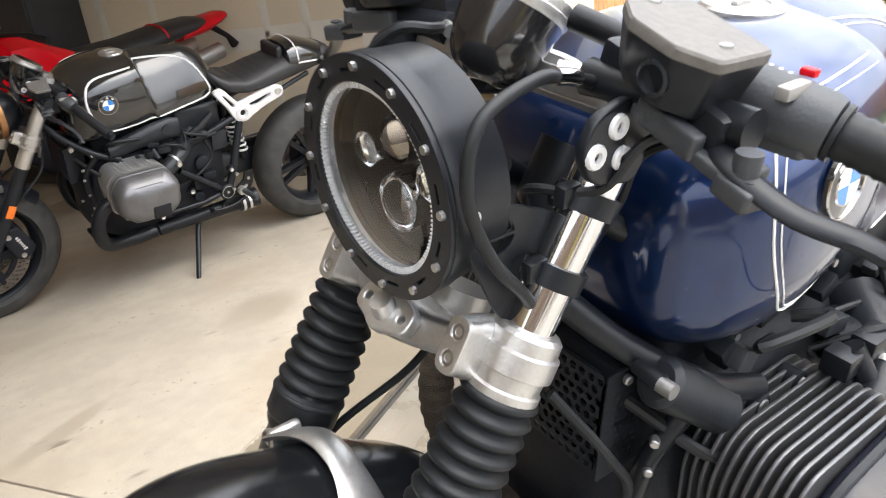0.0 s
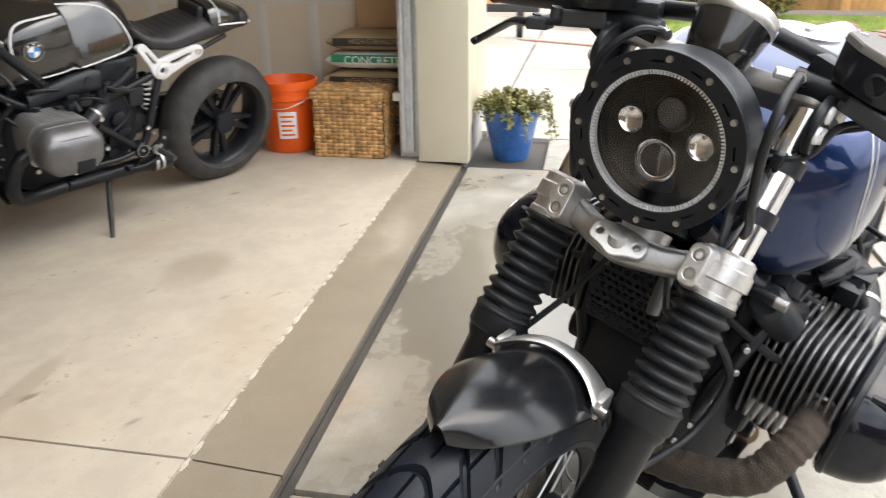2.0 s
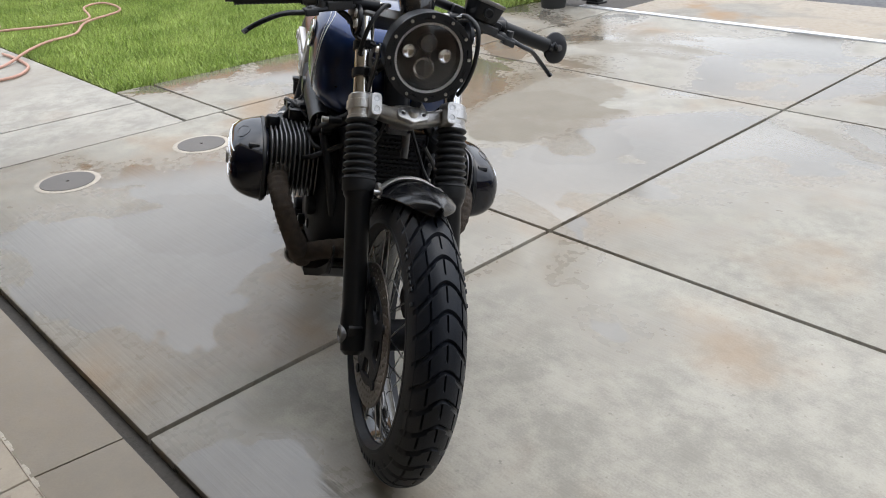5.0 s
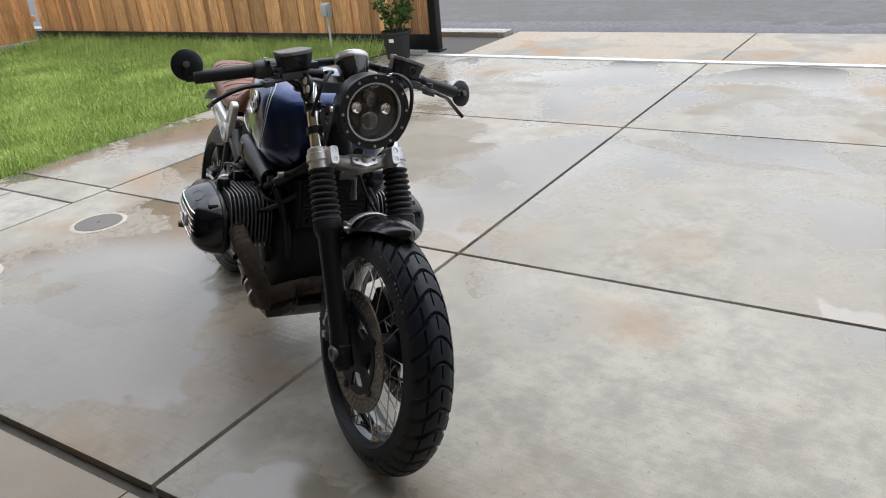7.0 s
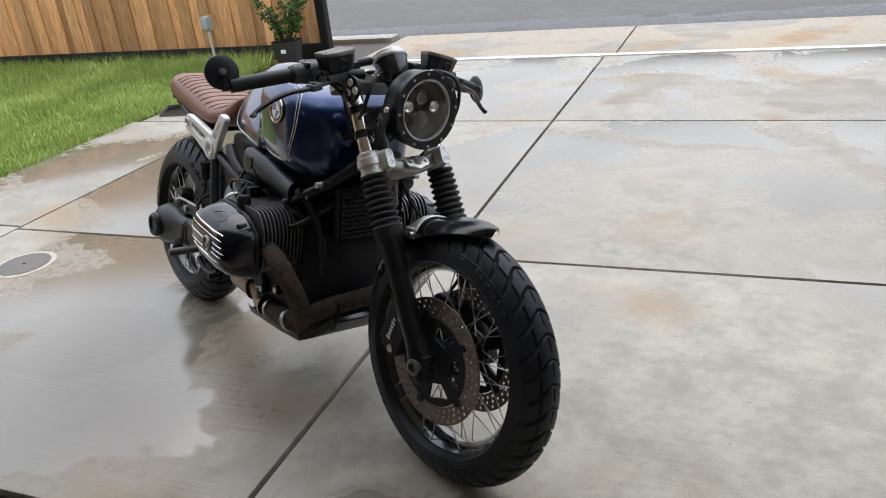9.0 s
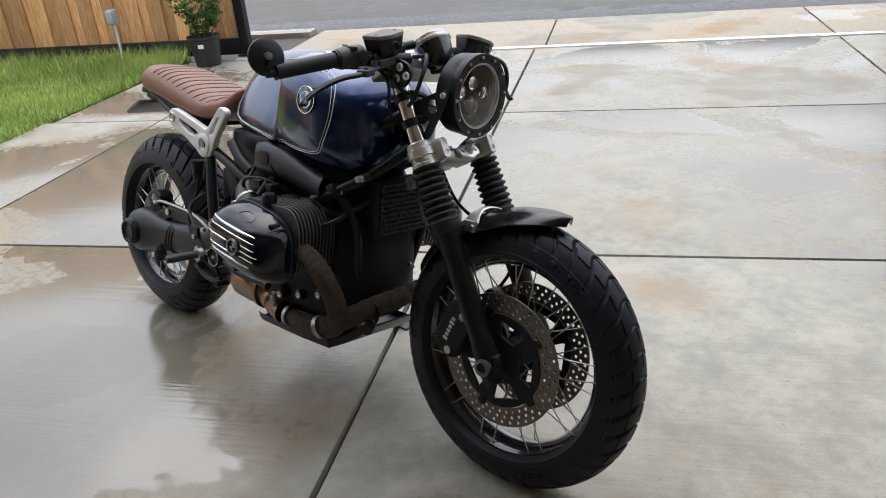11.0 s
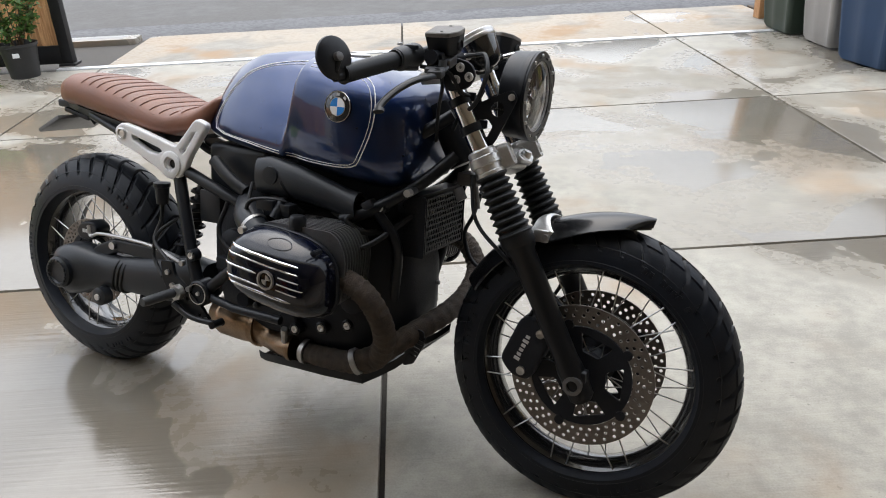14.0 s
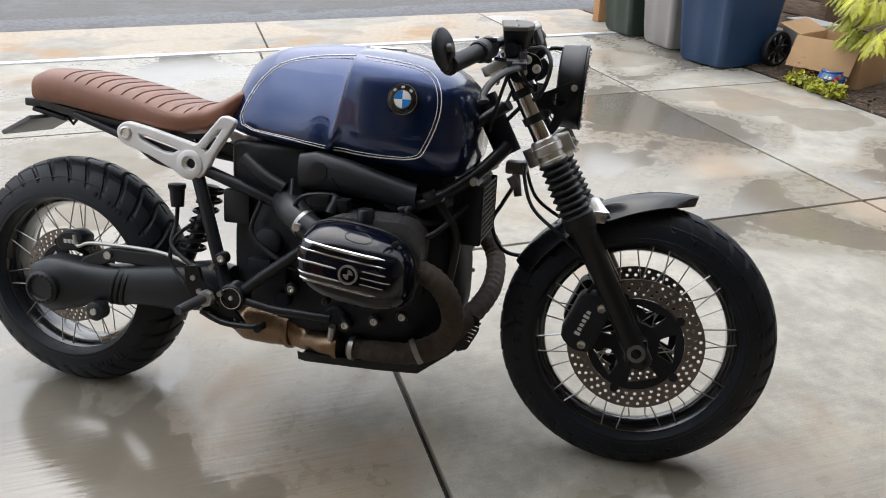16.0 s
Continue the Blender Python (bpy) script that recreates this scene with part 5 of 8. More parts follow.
def tank_mesh():
    bm = bmesh.new()
    rings = []
    xs = sorted(set([round(float(x), 4) for x in np.linspace(TANK_X[0], TANK_X[-1], 110)] + TANK_X))
    for x in xs:
        t, b = ease(x, TANK_X, TANK_T), ease(x, TANK_X, TANK_B)
        zc = b + 0.40 * (t - b)
        half = [(tank_y(x, b), b)]
        half += [(tank_y(x, z), z) for z in np.linspace(b, zc, 14)[1:]]
        half += [(tank_y(x, zc + (t - zc) * math.sin(a)), zc + (t - zc) * math.sin(a)) for a in np.linspace(0, math.pi / 2, 26)[1:]]
        ring = [Vector((x, y, z)) for y, z in half] + [Vector((x, -y, z)) for y, z in half[::-1][1:]]
        rings.append(ring)
    return skin(bm, rings)


def side_line(path, side, r, lift=0.0006, n=5):
    pts = smooth_line([(x, 0, z) for x, z in path], 3, True)
    return tube([(p.x, side * (tank_y(p.x, p.z) + lift), p.z) for p in pts], r, n, closed=True)


def inset(path, d):
    c = Vector((sum(p[0] for p in path) / len(path), sum(p[1] for p in path) / len(path)))
    return [tuple(Vector(p) + (c - Vector(p)).normalized() * d) for p in path]


def roundel(parent, x, z, side, r, tri=True):
    """A round enamel badge with four quarters, flush on the tank's side."""
    y = tank_y(x, z)
    dx = Vector((0.01, (tank_y(x + 0.005, z) - tank_y(x - 0.005, z)) * side, 0)).normalized()
    dz = Vector((0, (tank_y(x, z + 0.005) - tank_y(x, z - 0.005)) * side, 0.01)).normalized()
    nn = dx.cross(dz).normalized()
    if nn.y * side < 0:
        nn = -nn
    m = Matrix((dx, nn, dz)).transposed().to_4x4()
    m.translation = Vector((x, side * (y + 0.001), z))
    base = lathe([(-0.003, r * 0.2), (-0.003, r), (0.0015, r), (0.0025, r * 0.94), (0.0025, 0.001)], 40)
    base.transform(m)
    b = part("badge", base, M_GLOSS, parent, "round black enamel badge with blue and white quarters")
    rg = lathe([(0.0018, r * 1.01), (0.0034, r * 1.0), (0.0034, r * 0.95), (0.0018, r * 0.94)], 40, loop=True)
    join(rg, lathe([(0.0022, r * 0.62), (0.0036, r * 0.61), (0.0036, r * 0.57), (0.0022, r * 0.56)], 36, loop=True))
    rg.transform(m)
    part("badge_ring", rg, M_CHROME, b)
    for q in range(4):
        pts = [(0, 0)] + [(r * 0.56 * math.cos(q * math.pi / 2 + a), r * 0.56 * math.sin(q * math.pi / 2 + a)) for a in np.linspace(0, math.pi / 2, 8)]
        bm = plate(pts, [], 0.0012, Matrix.Translation((0, 0.0032, 0)), 0.0002)
        bm.transform(m)
        part("badge_quarter", bm, M_WHITE if q % 2 == 0 else M_SKYBLUE, b)
    bars = bmesh.new()
    for a in (-0.75, 0.0, 0.75):
        bb = block((r * 0.22, 0.0008, r * 0.16), (0, 0, 0), 0)
        bb.transform(m @ Matrix.Rotation(a, 4, "Y") @ Matrix.Translation((0, 0.003, r * 0.78)))
        join(bars, bb)
    part("badge_mark", bars, M_PRINT, b)


def seat_mesh(hump):
    xs = np.linspace(0, 1, 72)
    X = [-0.100, -0.085, -0.05, 0.02, 0.10, 0.20, 0.28, 0.34, 0.39, 0.44, 0.48, 0.505, 0.515]
    T = [0.835, 0.862, 0.876, 0.876, 0.868, 0.850, 0.832, 0.815, 0.808, 0.820, 0.842, 0.858, 0.852]
    B = [0.800, 0.787, 0.782, 0.778, 0.768, 0.752, 0.742, 0.736, 0.737, 0.748, 0.772, 0.800, 0.825]
    W = [0.055, 0.078, 0.092, 0.104, 0.114, 0.124, 0.130, 0.132, 0.130, 0.122, 0.110, 0.095, 0.08]
    bm, rings = bmesh.new(), []
    for s in xs:
        x = X[0] + s * (X[-1] - X[0])
        t, b, w = (float(np.interp(x, X, k)) for k in (T, B, W))
        rib = 0.0
        if 0.045 < x < 0.43:
            rib = 0.0028 * (1 - abs(math.cos((x - 0.045) / 0.035 * math.pi)) ** 8)
        ring = []
        for a in np.linspace(-0.5 * math.pi, 1.5 * math.pi, 32, endpoint=False):
            c, sn = math.cos(a), math.sin(a)
            y = w * (abs(c) ** 0.62) * (1 if c >= 0 else -1)
            zc = b + 0.42 * (t - b)
            z = zc + (t - zc) * (abs(sn) ** 0.75) if sn >= 0 else zc - (zc - b) * (abs(sn) ** 0.6)
            if sn > 0.55 and abs(y) < w * 0.72:
                z += rib
            xx = x - (0.02 * (abs(y) / w) ** 2 if 0.045 < x < 0.43 else 0)
            ring.append((xx, y, z))
        rings.append(ring)
    return skin(bm, rings), (X, T, B, W)


# stations of the head cover: distance out, then its reach back, forward, down and up
COVER = [(0.274, 0.1235, 0.1158, 0.084, 0.0849), (0.2785, 0.1312, 0.1235, 0.0897, 0.0907), (0.2974, 0.1312, 0.1235, 0.0888, 0.0888), (0.3172, 0.1293, 0.1206, 0.0849, 0.084), (0.3352, 0.1264, 0.1148, 0.0791, 0.0782), (0.3496, 0.1235, 0.1071, 0.0714, 0.0695), (0.3613, 0.1187, 0.0975, 0.0608, 0.0589), (0.3685, 0.111, 0.0868, 0.0492, 0.0473), (0.3721, 0.0946, 0.0704, 0.0347, 0.0328), (0.373, 0.0386, 0.0289, 0.0135, 0.0116)]
COVER_TILT = -0.13
COVER_PLAIN = [(-0.118, 0.0), (-0.116, 0.040), (-0.085, 0.082), (-0.05, 0.086), (0.05, 0.086), (0.085, 0.080), (0.116, 0.040), (0.118, 0.0), (0.112, -0.040), (0.075, -0.078), (0.05, -0.086), (-0.05, -0.086), (-0.078, -0.078), (-0.112, -0.045)]
COVER_Y = [(0.278, 0.98), (0.282, 1.03), (0.305, 1.045), (0.332, 1.04), (0.352, 0.99), (0.366, 0.90), (0.373, 0.79), (0.377, 0.55), (0.378, 0.2)]


def cover_ring(y, grow, x0, z0, side):
    pts = smooth_line([(x * grow, 0, z * grow) for x, z in COVER_PLAIN], 4, True)
    return [Vector((x0 + p.x, side * (y - max(0.0, p.z - 0.045) * 0.9 * max(0.0, y - 0.30) / 0.08), z0 + p.z)) for p in pts]


def cover_loop(k, x0, z0, side, grow=1.0, n=72):
    """One rounded outline of the tapering head cover, longer than high and tilted down to the front."""
    y, back, fore, down, up = k
    out = []
    for i in range(n):
        a = 2 * math.pi * i / n
        c, q = math.cos(a), math.sin(a)
        x = math.copysign(abs(c) ** 0.68, c) * (fore if c > 0 else back) * grow
        z = math.copysign(abs(q) ** 0.68, q) * (up if q > 0 else down) * grow
        out.append(Vector((x0 + x, side * y, z0 + z + COVER_TILT * x)))
    return out


def cover_depth(x, z):
    """How far out the cover's face lies at a place on it."""
    zz, last = z - COVER_TILT * x, None
    for y, back, fore, down, up in COVER[::-1]:
        g = (abs(x) / (fore if x > 0 else back)) ** 2.94 + (abs(zz) / (up if zz > 0 else down)) ** 2.94
        if g <= 1:
            if last is None:
                return y
            return y + (last[0] - y) * (1 - g) / max(1e-6, last[1] - g)
        last = (y, g)
    return COVER[0][0]


def cylinder_side(parent, side, x0, style):
    """A boxer cylinder with fins, head cover and ribs."""
    z0 = 0.508
    bm = lathe([(side * 0.13, 0.001), (side * 0.13, 0.078), (side * 0.30, 0.078), (side * 0.30, 0.001)], 28, at=(x0, 0, z0))
    barrel = part("cylinder", bm, M_MATT if style == "blue" else M_DULLALU, parent, "finned boxer cylinder")
    for i in range(11):
        y = 0.150 + i * 0.0120
        wx, wz = 0.110 + 0.0010 * i, 0.084 + 0.0003 * i
        o = rounded([(x0 - wx + 0.01, z0 - wz + 0.018), (x0 + wx, z0 - wz + 0.018), (x0 + wx + 0.012, z0 + wz * 0.55), (x0 + wx - 0.015, z0 + wz + 0.012), (x0 - wx + 0.03, z0 + wz + 0.012), (x0 - wx, z0 + wz * 0.5)], 0.03, 4)
        f = plate(o, [], 0.0042, Matrix.Translation((0, side * y, 0)), 0.0008)
        part("fin", f, M_FIN if style == "blue" else M_DULLALU, barrel)
    cm = M_BLUEBLACK if style == "blue" else M_GREYCAST
    if style == "blue":
        shell = skin(bmesh.new(), [cover_loop(k, x0, z0, side) for k in COVER])
        seam = skin(bmesh.new(), [cover_loop((y, *COVER[1][1:]), x0, z0, side, g) for y, g in ((0.281, 1.0), (0.283, 1.022), (0.290, 1.022), (0.292, 1.0))], caps=False, close_loop=True)
    else:
        shell = skin(bmesh.new(), [cover_ring(y, g, x0, z0, side) for y, g in COVER_Y])
        seam = skin(bmesh.new(), [cover_ring(y, g, x0, z0, side) for y, g in ((0.290, 1.035), (0.292, 1.06), (0.298, 1.06), (0.300, 1.035))], caps=False, close_loop=True)
    cov = part("valve_cover", shell, cm, parent, "glossy black valve cover" if style == "blue" else "silver valve cover", 60)
    part("cover_flange", seam, M_SATIN if style == "blue" else M_GREYCAST, cov)
    if style == "blue":
        for dz, a, b, r in ((0.046, -0.118, 0.075, 0.0046), (0.031, -0.124, 0.085, 0.0028), (0.006, -0.126, -0.027, 0.0034), (0.014, 0.030, 0.082, 0.0027), (-0.001, 0.027, 0.090, 0.0027), (-0.015, 0.025, 0.078, 0.0025), (-0.020, -0.126, -0.014, 0.0032), (-0.034, -0.112, 0.062, 0.0044)):
            pts = []
            for t in np.linspace(a, b, 22):
                z = dz + COVER_TILT * t
                pts.append((x0 + t, side * (cover_depth(t, z) - 0.0008), z0 + z))
            part("cover_rib", tube(pts, [r * 0.8] * 19 + [r * 0.75, r * 0.6, r * 0.3], 8), M_CHROME, cov, "polished rib")
        # raised oval on the sloping top
        ov = [(0.010 + 0.030 * math.cos(a), 0.074 + 0.008 * math.sin(a)) for a in np.linspace(0, 2 * math.pi, 28, endpoint=False)]
        part("cover_boss", tube([(x0 + x, side * cover_depth(x, z + COVER_TILT * x), z0 + z + COVER_TILT * x) for x, z in ov], 0.0013, 8, 0, None, True), cm, cov)
        rg = lathe([(side * 0.369, 0.0215), (side * 0.379, 0.0210), (side * 0.379, 0.0172), (side * 0.369, 0.0165)], 30, at=(x0, 0, z0), loop=True)
        part("cover_ring", rg, M_DULLALU, cov)
        q = bmesh.new()
        for k in (0, 1):
            pts = [(0, 0)] + [(0.0105 * math.cos(k * math.pi + a), 0.0105 * math.sin(k * math.pi + a)) for a in np.linspace(0, math.pi / 2, 6)]
            join(q, plate(pts, [], 0.003, Matrix.Translation((x0, side * 0.375, z0)), 0.0003))
        part("cover_emblem", q, M_DULLALU, cov)
    else:
        part("cover_insert", block((0.07, 0.02, 0.05), (x0 - 0.03, side * 0.372, z0 - 0.05), 0.006), M_SATIN, cov)
        for dz in (0.03, 0.045, 0.06):
            part("cover_rib", block((0.11, 0.012, 0.006), (x0, side * (0.374 - dz * 0.3), z0 + dz), 0.002), M_GREYCAST, cov)
    for dx, dz in ((-0.085, 0.075), (0.085, 0.06), (0.075, -0.075), (-0.07, -0.085)):
        part("cover_bolt", lathe([(side * 0.30, 0.001), (side * 0.30, 0.008), (side * 0.325, 0.008), (side * 0.328, 0.001)], 8, at=(x0 + dx, 0, z0 + dz)), M_SATIN, cov)
    # intake runner with its clamp, and a plug on the head
    run = tube([(x0 - 0.24, side * 0.13, 0.60), (x0 - 0.20, side * 0.19, 0.585), (x0 - 0.14, side * 0.225, 0.56), (x0 - 0.09, side * 0.235, 0.535)], [0.040, 0.036, 0.031, 0.030], 16, 5)
    rn = part("intake_runner", run, M_GUN, parent)
    d = Vector((0.05, 0.02 * side, -0.025)).normalized()
    p = Vector((x0 - 0.165, side * 0.212, 0.570))
    part("hose_clamp", tube([p - d * 0.0045, p + d * 0.0045], 0.0352, 24), M_DULLALU, rn)
    part("clamp_screw", tube([p + Vector((0.0, side * 0.036, 0)), p + Vector((0.0, side * 0.05, 0))], 0.009, 10), M_ALU, rn)
    inj = tube([(x0 - 0.10, side * 0.22, 0.60), (x0 - 0.09, side * 0.20, 0.635)], 0.014, 10)
    join(inj, block((0.05, 0.03, 0.026), (x0 - 0.13, side * 0.205, 0.628), 0.004), block((0.03, 0.034, 0.03), (x0 - 0.075, side * 0.2, 0.62), 0.004))
    part("injector", inj, M_SATIN, parent)
    if side < 0:
        part("oil_plug", lathe([(0.09, 0.001), (0.09, 0.020), (0.115, 0.020), (0.122, 0.015), (0.122, 0.001)], 14, "z", (x0 + 0.0, side * 0.265, z0)), M_SATIN, parent)


def header(parent, side, x0, wrap):
    if side > 0 and wrap:
        pts = [(1.005, 0.248, 0.505), (1.06, 0.250, 0.503), (1.100, 0.242, 0.478), (1.132, 0.215, 0.430), (1.143, 0.13, 0.388), (1.138, 0.03, 0.366), (1.112, -0.09, 0.345), (1.062, -0.165, 0.305), (1.0, -0.185, 0.275)]
    elif wrap:
        pts = [(x0 + 0.085, -0.248, 0.500), (x0 + 0.130, -0.250, 0.496), (x0 + 0.172, -0.243, 0.468), (x0 + 0.196, -0.224, 0.415), (x0 + 0.194, -0.198, 0.355), (x0 + 0.162, -0.174, 0.300), (x0 + 0.10, -0.160, 0.266), (x0 + 0.0, -0.151, 0.255), (x0 - 0.07, -0.146, 0.255)]
    else:
        pts = [(x0 + 0.085, side * 0.235, 0.49), (x0 + 0.15, side * 0.240, 0.46), (x0 + 0.18, side * 0.235, 0.38), (x0 + 0.15, side * 0.205, 0.29), (x0 + 0.05, side * 0.165, 0.258), (x0 - 0.06, side * 0.15, 0.255)]
    line = smooth_line(pts, 14)
    rs = [0.0255 + (0.0016 if (i // 2) % 2 else 0.0) + 0.0012 * noise.noise(Vector((i * 0.7, side, 3))) for i in range(len(line))] if wrap else 0.027
    hd_ = part("exhaust_header", tube(line, rs, 14), M_WRAP if wrap else M_SATIN, parent, "header pipe in brown heat wrap" if wrap else "black header pipe", 60 if wrap else 38)
    if wrap:
        for q0, q1 in ((pts[-1], pts[-2]), (pts[0], pts[1])):
            p, q = Vector(q0), Vector(q1)
            part("pipe_clamp", tube([p + (q - p) * 0.1, p + (q - p) * 0.28], 0.032, 16), M_DULLALU, hd_)


def handlebar_side(parent, side, S, style):
    """Grip, switch box, brake or clutch cylinder, lever and bar-end mirror."""
    def P(name, bm, m, par, label="", sharp=38):
        bm.transform(S)
        return part(name, bm, m, par, label, sharp)
    a, b = Vector((1.150, side * 0.10, 1.004)), Vector((1.088, side * 0.388, 0.943))
    d = (b - a).normalized()
    if style != "blue":
        a, b = Vector((1.16, side * 0.10, 0.945)), Vector((1.06, side * 0.36, 0.815))
        d = (b - a).normalized()
    bar = P("handlebar", tube([a - d * 0.06, b], 0.011, 12), M_FORK, parent)
    g0 = a + d * 0.155
    rs, pts = [], []
    for i in range(33):
        pts.append(g0 + (b - g0) * (i / 32))
        rs.append(0.0168 + (0.0012 if i % 2 else 0))
    P("grip", tube([g0 - d * 0.004, g0] + pts + [b + d * 0.003], [0.021, 0.021] + rs + [0.019], 14), M_BOOT, bar, "ribbed rubber grip")
    sw = tube([a + d * q for q in (0.082, 0.084, 0.090, 0.115, 0.142, 0.149, 0.151)], [0.016, 0.022, 0.0245, 0.0245, 0.0245, 0.022, 0.017], 20)
    join(sw, block((0.040, 0.052, 0.026), a + d * 0.116 + Vector((-0.004, 0, -0.014)), 0.006, 3))
    swo = P("switch_housing", sw, M_GREYPLASTIC, bar)
    P("switch", block((0.014, 0.03, 0.012), a + d * 0.118 + Vector((-0.024, 0, 0.006)), 0.003), M_PRINT, swo)
    P("switch", block((0.008, 0.012, 0.006), a + d * 0.118 + Vector((-0.016, 0, 0.025)), 0.002), M_RED if side > 0 else M_PRINT, swo)
    P("switch", block((0.030, 0.011, 0.010), a + d * 0.124 + Vector((0.014, 0, 0.021)), 0.003), M_BINGREY if side > 0 else M_GUN, swo)
    for k in range(3):
        P("switch_mark", block((0.0035, 0.0030, 0.0008), a + d * (0.098 + 0.007 * k) + Vector((-0.002, 0, 0.0246)), 0), M_PRINT, swo)
    # master cylinder body, reservoir and lid
    c = a + d * 0.055 + Vector((0.040, 0, -0.006))
    rot = Matrix.Rotation(-side * 0.21, 4, "X") @ Matrix.Rotation(-side * 0.16, 4, "Z")
    body = block((0.035, 0.125, 0.034), c, 0.007, m=rot)
    join(body, lathe([(c.y - 0.07, 0.001), (c.y - 0.07, 0.015), (c.y + 0.07, 0.015), (c.y + 0.07, 0.001)], 14, at=(c.x + 0.006, 0, c.z - 0.004)))
    mc = P("master_cylinder", body, M_SATIN, bar)
    rc = c + Vector((0.008, side * 0.010, 0.032))
    out = rounded([(-0.030, -0.042), (0.020, -0.046), (0.036, -0.020), (0.036, 0.020), (0.020, 0.046), (-0.030, 0.042)], 0.005)
    rings = []
    for z, k in ((-0.026, 0.80), (-0.022, 0.86), (0.010, 1.0), (0.012, 1.0)):
        rings.append([rot @ Vector((x * k, y * k, z)) + rc for x, y in out])
    res = P("fluid_reservoir", skin(bmesh.new(), rings), M_SATIN, mc, "black brake fluid reservoir")
    rings = [[rot @ Vector((x * k, y * k, z)) + rc for x, y in out] for z, k in ((0.0125, 1.03), (0.019, 1.03), (0.021, 0.99))]
    P("reservoir_lid", skin(bmesh.new(), rings), M_LID, res, "grey lid with two screws")
    for sy in (-1, 1):
        P("screw", lathe([(0.0205, 0.0005), (0.0205, 0.005), (0.0225, 0.0045), (0.0225, 0.0005)], 10, "z", rc + rot @ Vector((0.0, sy * 0.034, 0))), M_STEEL, res)
    P("sight_glass", lathe([(rc.x + 0.026, 0.002), (rc.x + 0.026, 0.0125), (rc.x + 0.037, 0.0125), (rc.x + 0.038, 0.010), (rc.x + 0.034, 0.009), (rc.x + 0.034, 0.002)], 18, "x", (0, rc.y + side * 0.004, rc.z - 0.008)), M_GUN, res)
    perch = block((0.040, 0.098, 0.011), (0, 0, 0), 0.004, 3)
    join(perch, block((0.012, 0.058, 0.020), (0.018, -side * 0.012, 0.006), 0.004, 3), block((0.030, 0.030, 0.016), (0.006, side * 0.052, -0.004), 0.004, 3))
    perch.transform(Matrix.Translation(c + Vector((0.012, side * 0.034, -0.020))) @ rot)
    pc = P("lever_perch", perch, M_GREYPLASTIC, mc)
    for dx, dy in ((0.004, 0.034), (0.010, 0.056)):
        pt = c + Vector((0.012, side * 0.034, -0.020)) + rot @ Vector((dx, side * dy, 0.0055))
        P("perch_screw", lathe([(0.0, 0.0005), (0.0, 0.0062), (0.0018, 0.0056), (0.0018, 0.0005)], 14, "z", pt), M_GUN, pc)
    # lever
    l0 = c + Vector((0.012, side * 0.030 + (0.022 if side > 0 and style == "blue" else 0), -0.016))
    lv = [l0, l0 + Vector((0.016, side * 0.022, -0.006)), l0 + Vector((0.014, side * 0.065, -0.022)), l0 + Vector((-0.008, side * 0.105, -0.034)), l0 + Vector((-0.030, side * 0.140, -0.056)), l0 + Vector((-0.040, side * 0.172, -0.080)), l0 + Vector((-0.036, side * 0.186, -0.092))]
    line = smooth_line(lv, 5)
    bm, rings = bmesh.new(), []
    for i, (p, aa, u) in enumerate(ring_frames(line)):
        t = i / (len(line) - 1)
        w, h = 0.011 - 0.004 * t + (0.004 if t > 0.9 else 0), 0.0055
        rings.append([p + aa * w * math.cos(q) + u * h * math.sin(q) for q in np.linspace(0, 2 * math.pi, 10, endpoint=False)])
    skin(bm, rings)
    P("lever", bm, M_SATIN, mc, "black folding lever")
    P("lever_adjuster", lathe([(-0.008, 0.001), (-0.008, 0.009), (0.008, 0.009), (0.008, 0.001)], 12, "z", l0 + Vector((0.016, side * 0.03, 0.0))), M_GREYPLASTIC, mc)
    if style == "blue":
        e = b + d * 0.006
        mpos = Vector((1.080, side * 0.408, 0.972)) if side < 0 else Vector((1.072, side * 0.425, 0.938))
        arm = P("mirror_arm", tube([b - d * 0.01, e + d * 0.014, e + d * 0.02 + Vector((0.004, 0, 0.012)), mpos + Vector((0.012, 0, 0))], [0.012, 0.011, 0.006, 0.006], 10), M_SATIN, bar)
        ax = Vector((0.90, side * 0.30, 0.20)).normalized()
        rot_m = Vector((1, 0, 0)).rotation_difference(ax).to_matrix().to_4x4()
        shell = lathe([(0.008, 0.001), (0.008, 0.012), (0.006, 0.032), (0.002, 0.0395), (-0.003, 0.0405), (-0.005, 0.039), (-0.005, 0.001)], 36, "x")
        shell.transform(Matrix.Translation(mpos) @ rot_m)
        sh = P("bar_end_mirror", shell, M_SATIN, bar, "round black bar-end mirror")
        gl = lathe([(-0.0052, 0.0008), (-0.0052, 0.0375), (-0.0062, 0.037), (-0.0062, 0.0008)], 36, "x")
        gl.transform(Matrix.Translation(mpos) @ rot_m)
        P("mirror_glass", gl, M_MIRROR, sh)
        kn = lathe([(0.009, 0.001), (0.009, 0.009), (0.018, 0.008), (0.019, 0.001)], 12, "x")
        kn.transform(Matrix.Translation(mpos) @ rot_m)
        P("mirror_knuckle", kn, M_GREYCAST, sh)
    else:
        P("bar_end", tube([b, b + d * 0.02], 0.014, 12), M_SATIN, bar)
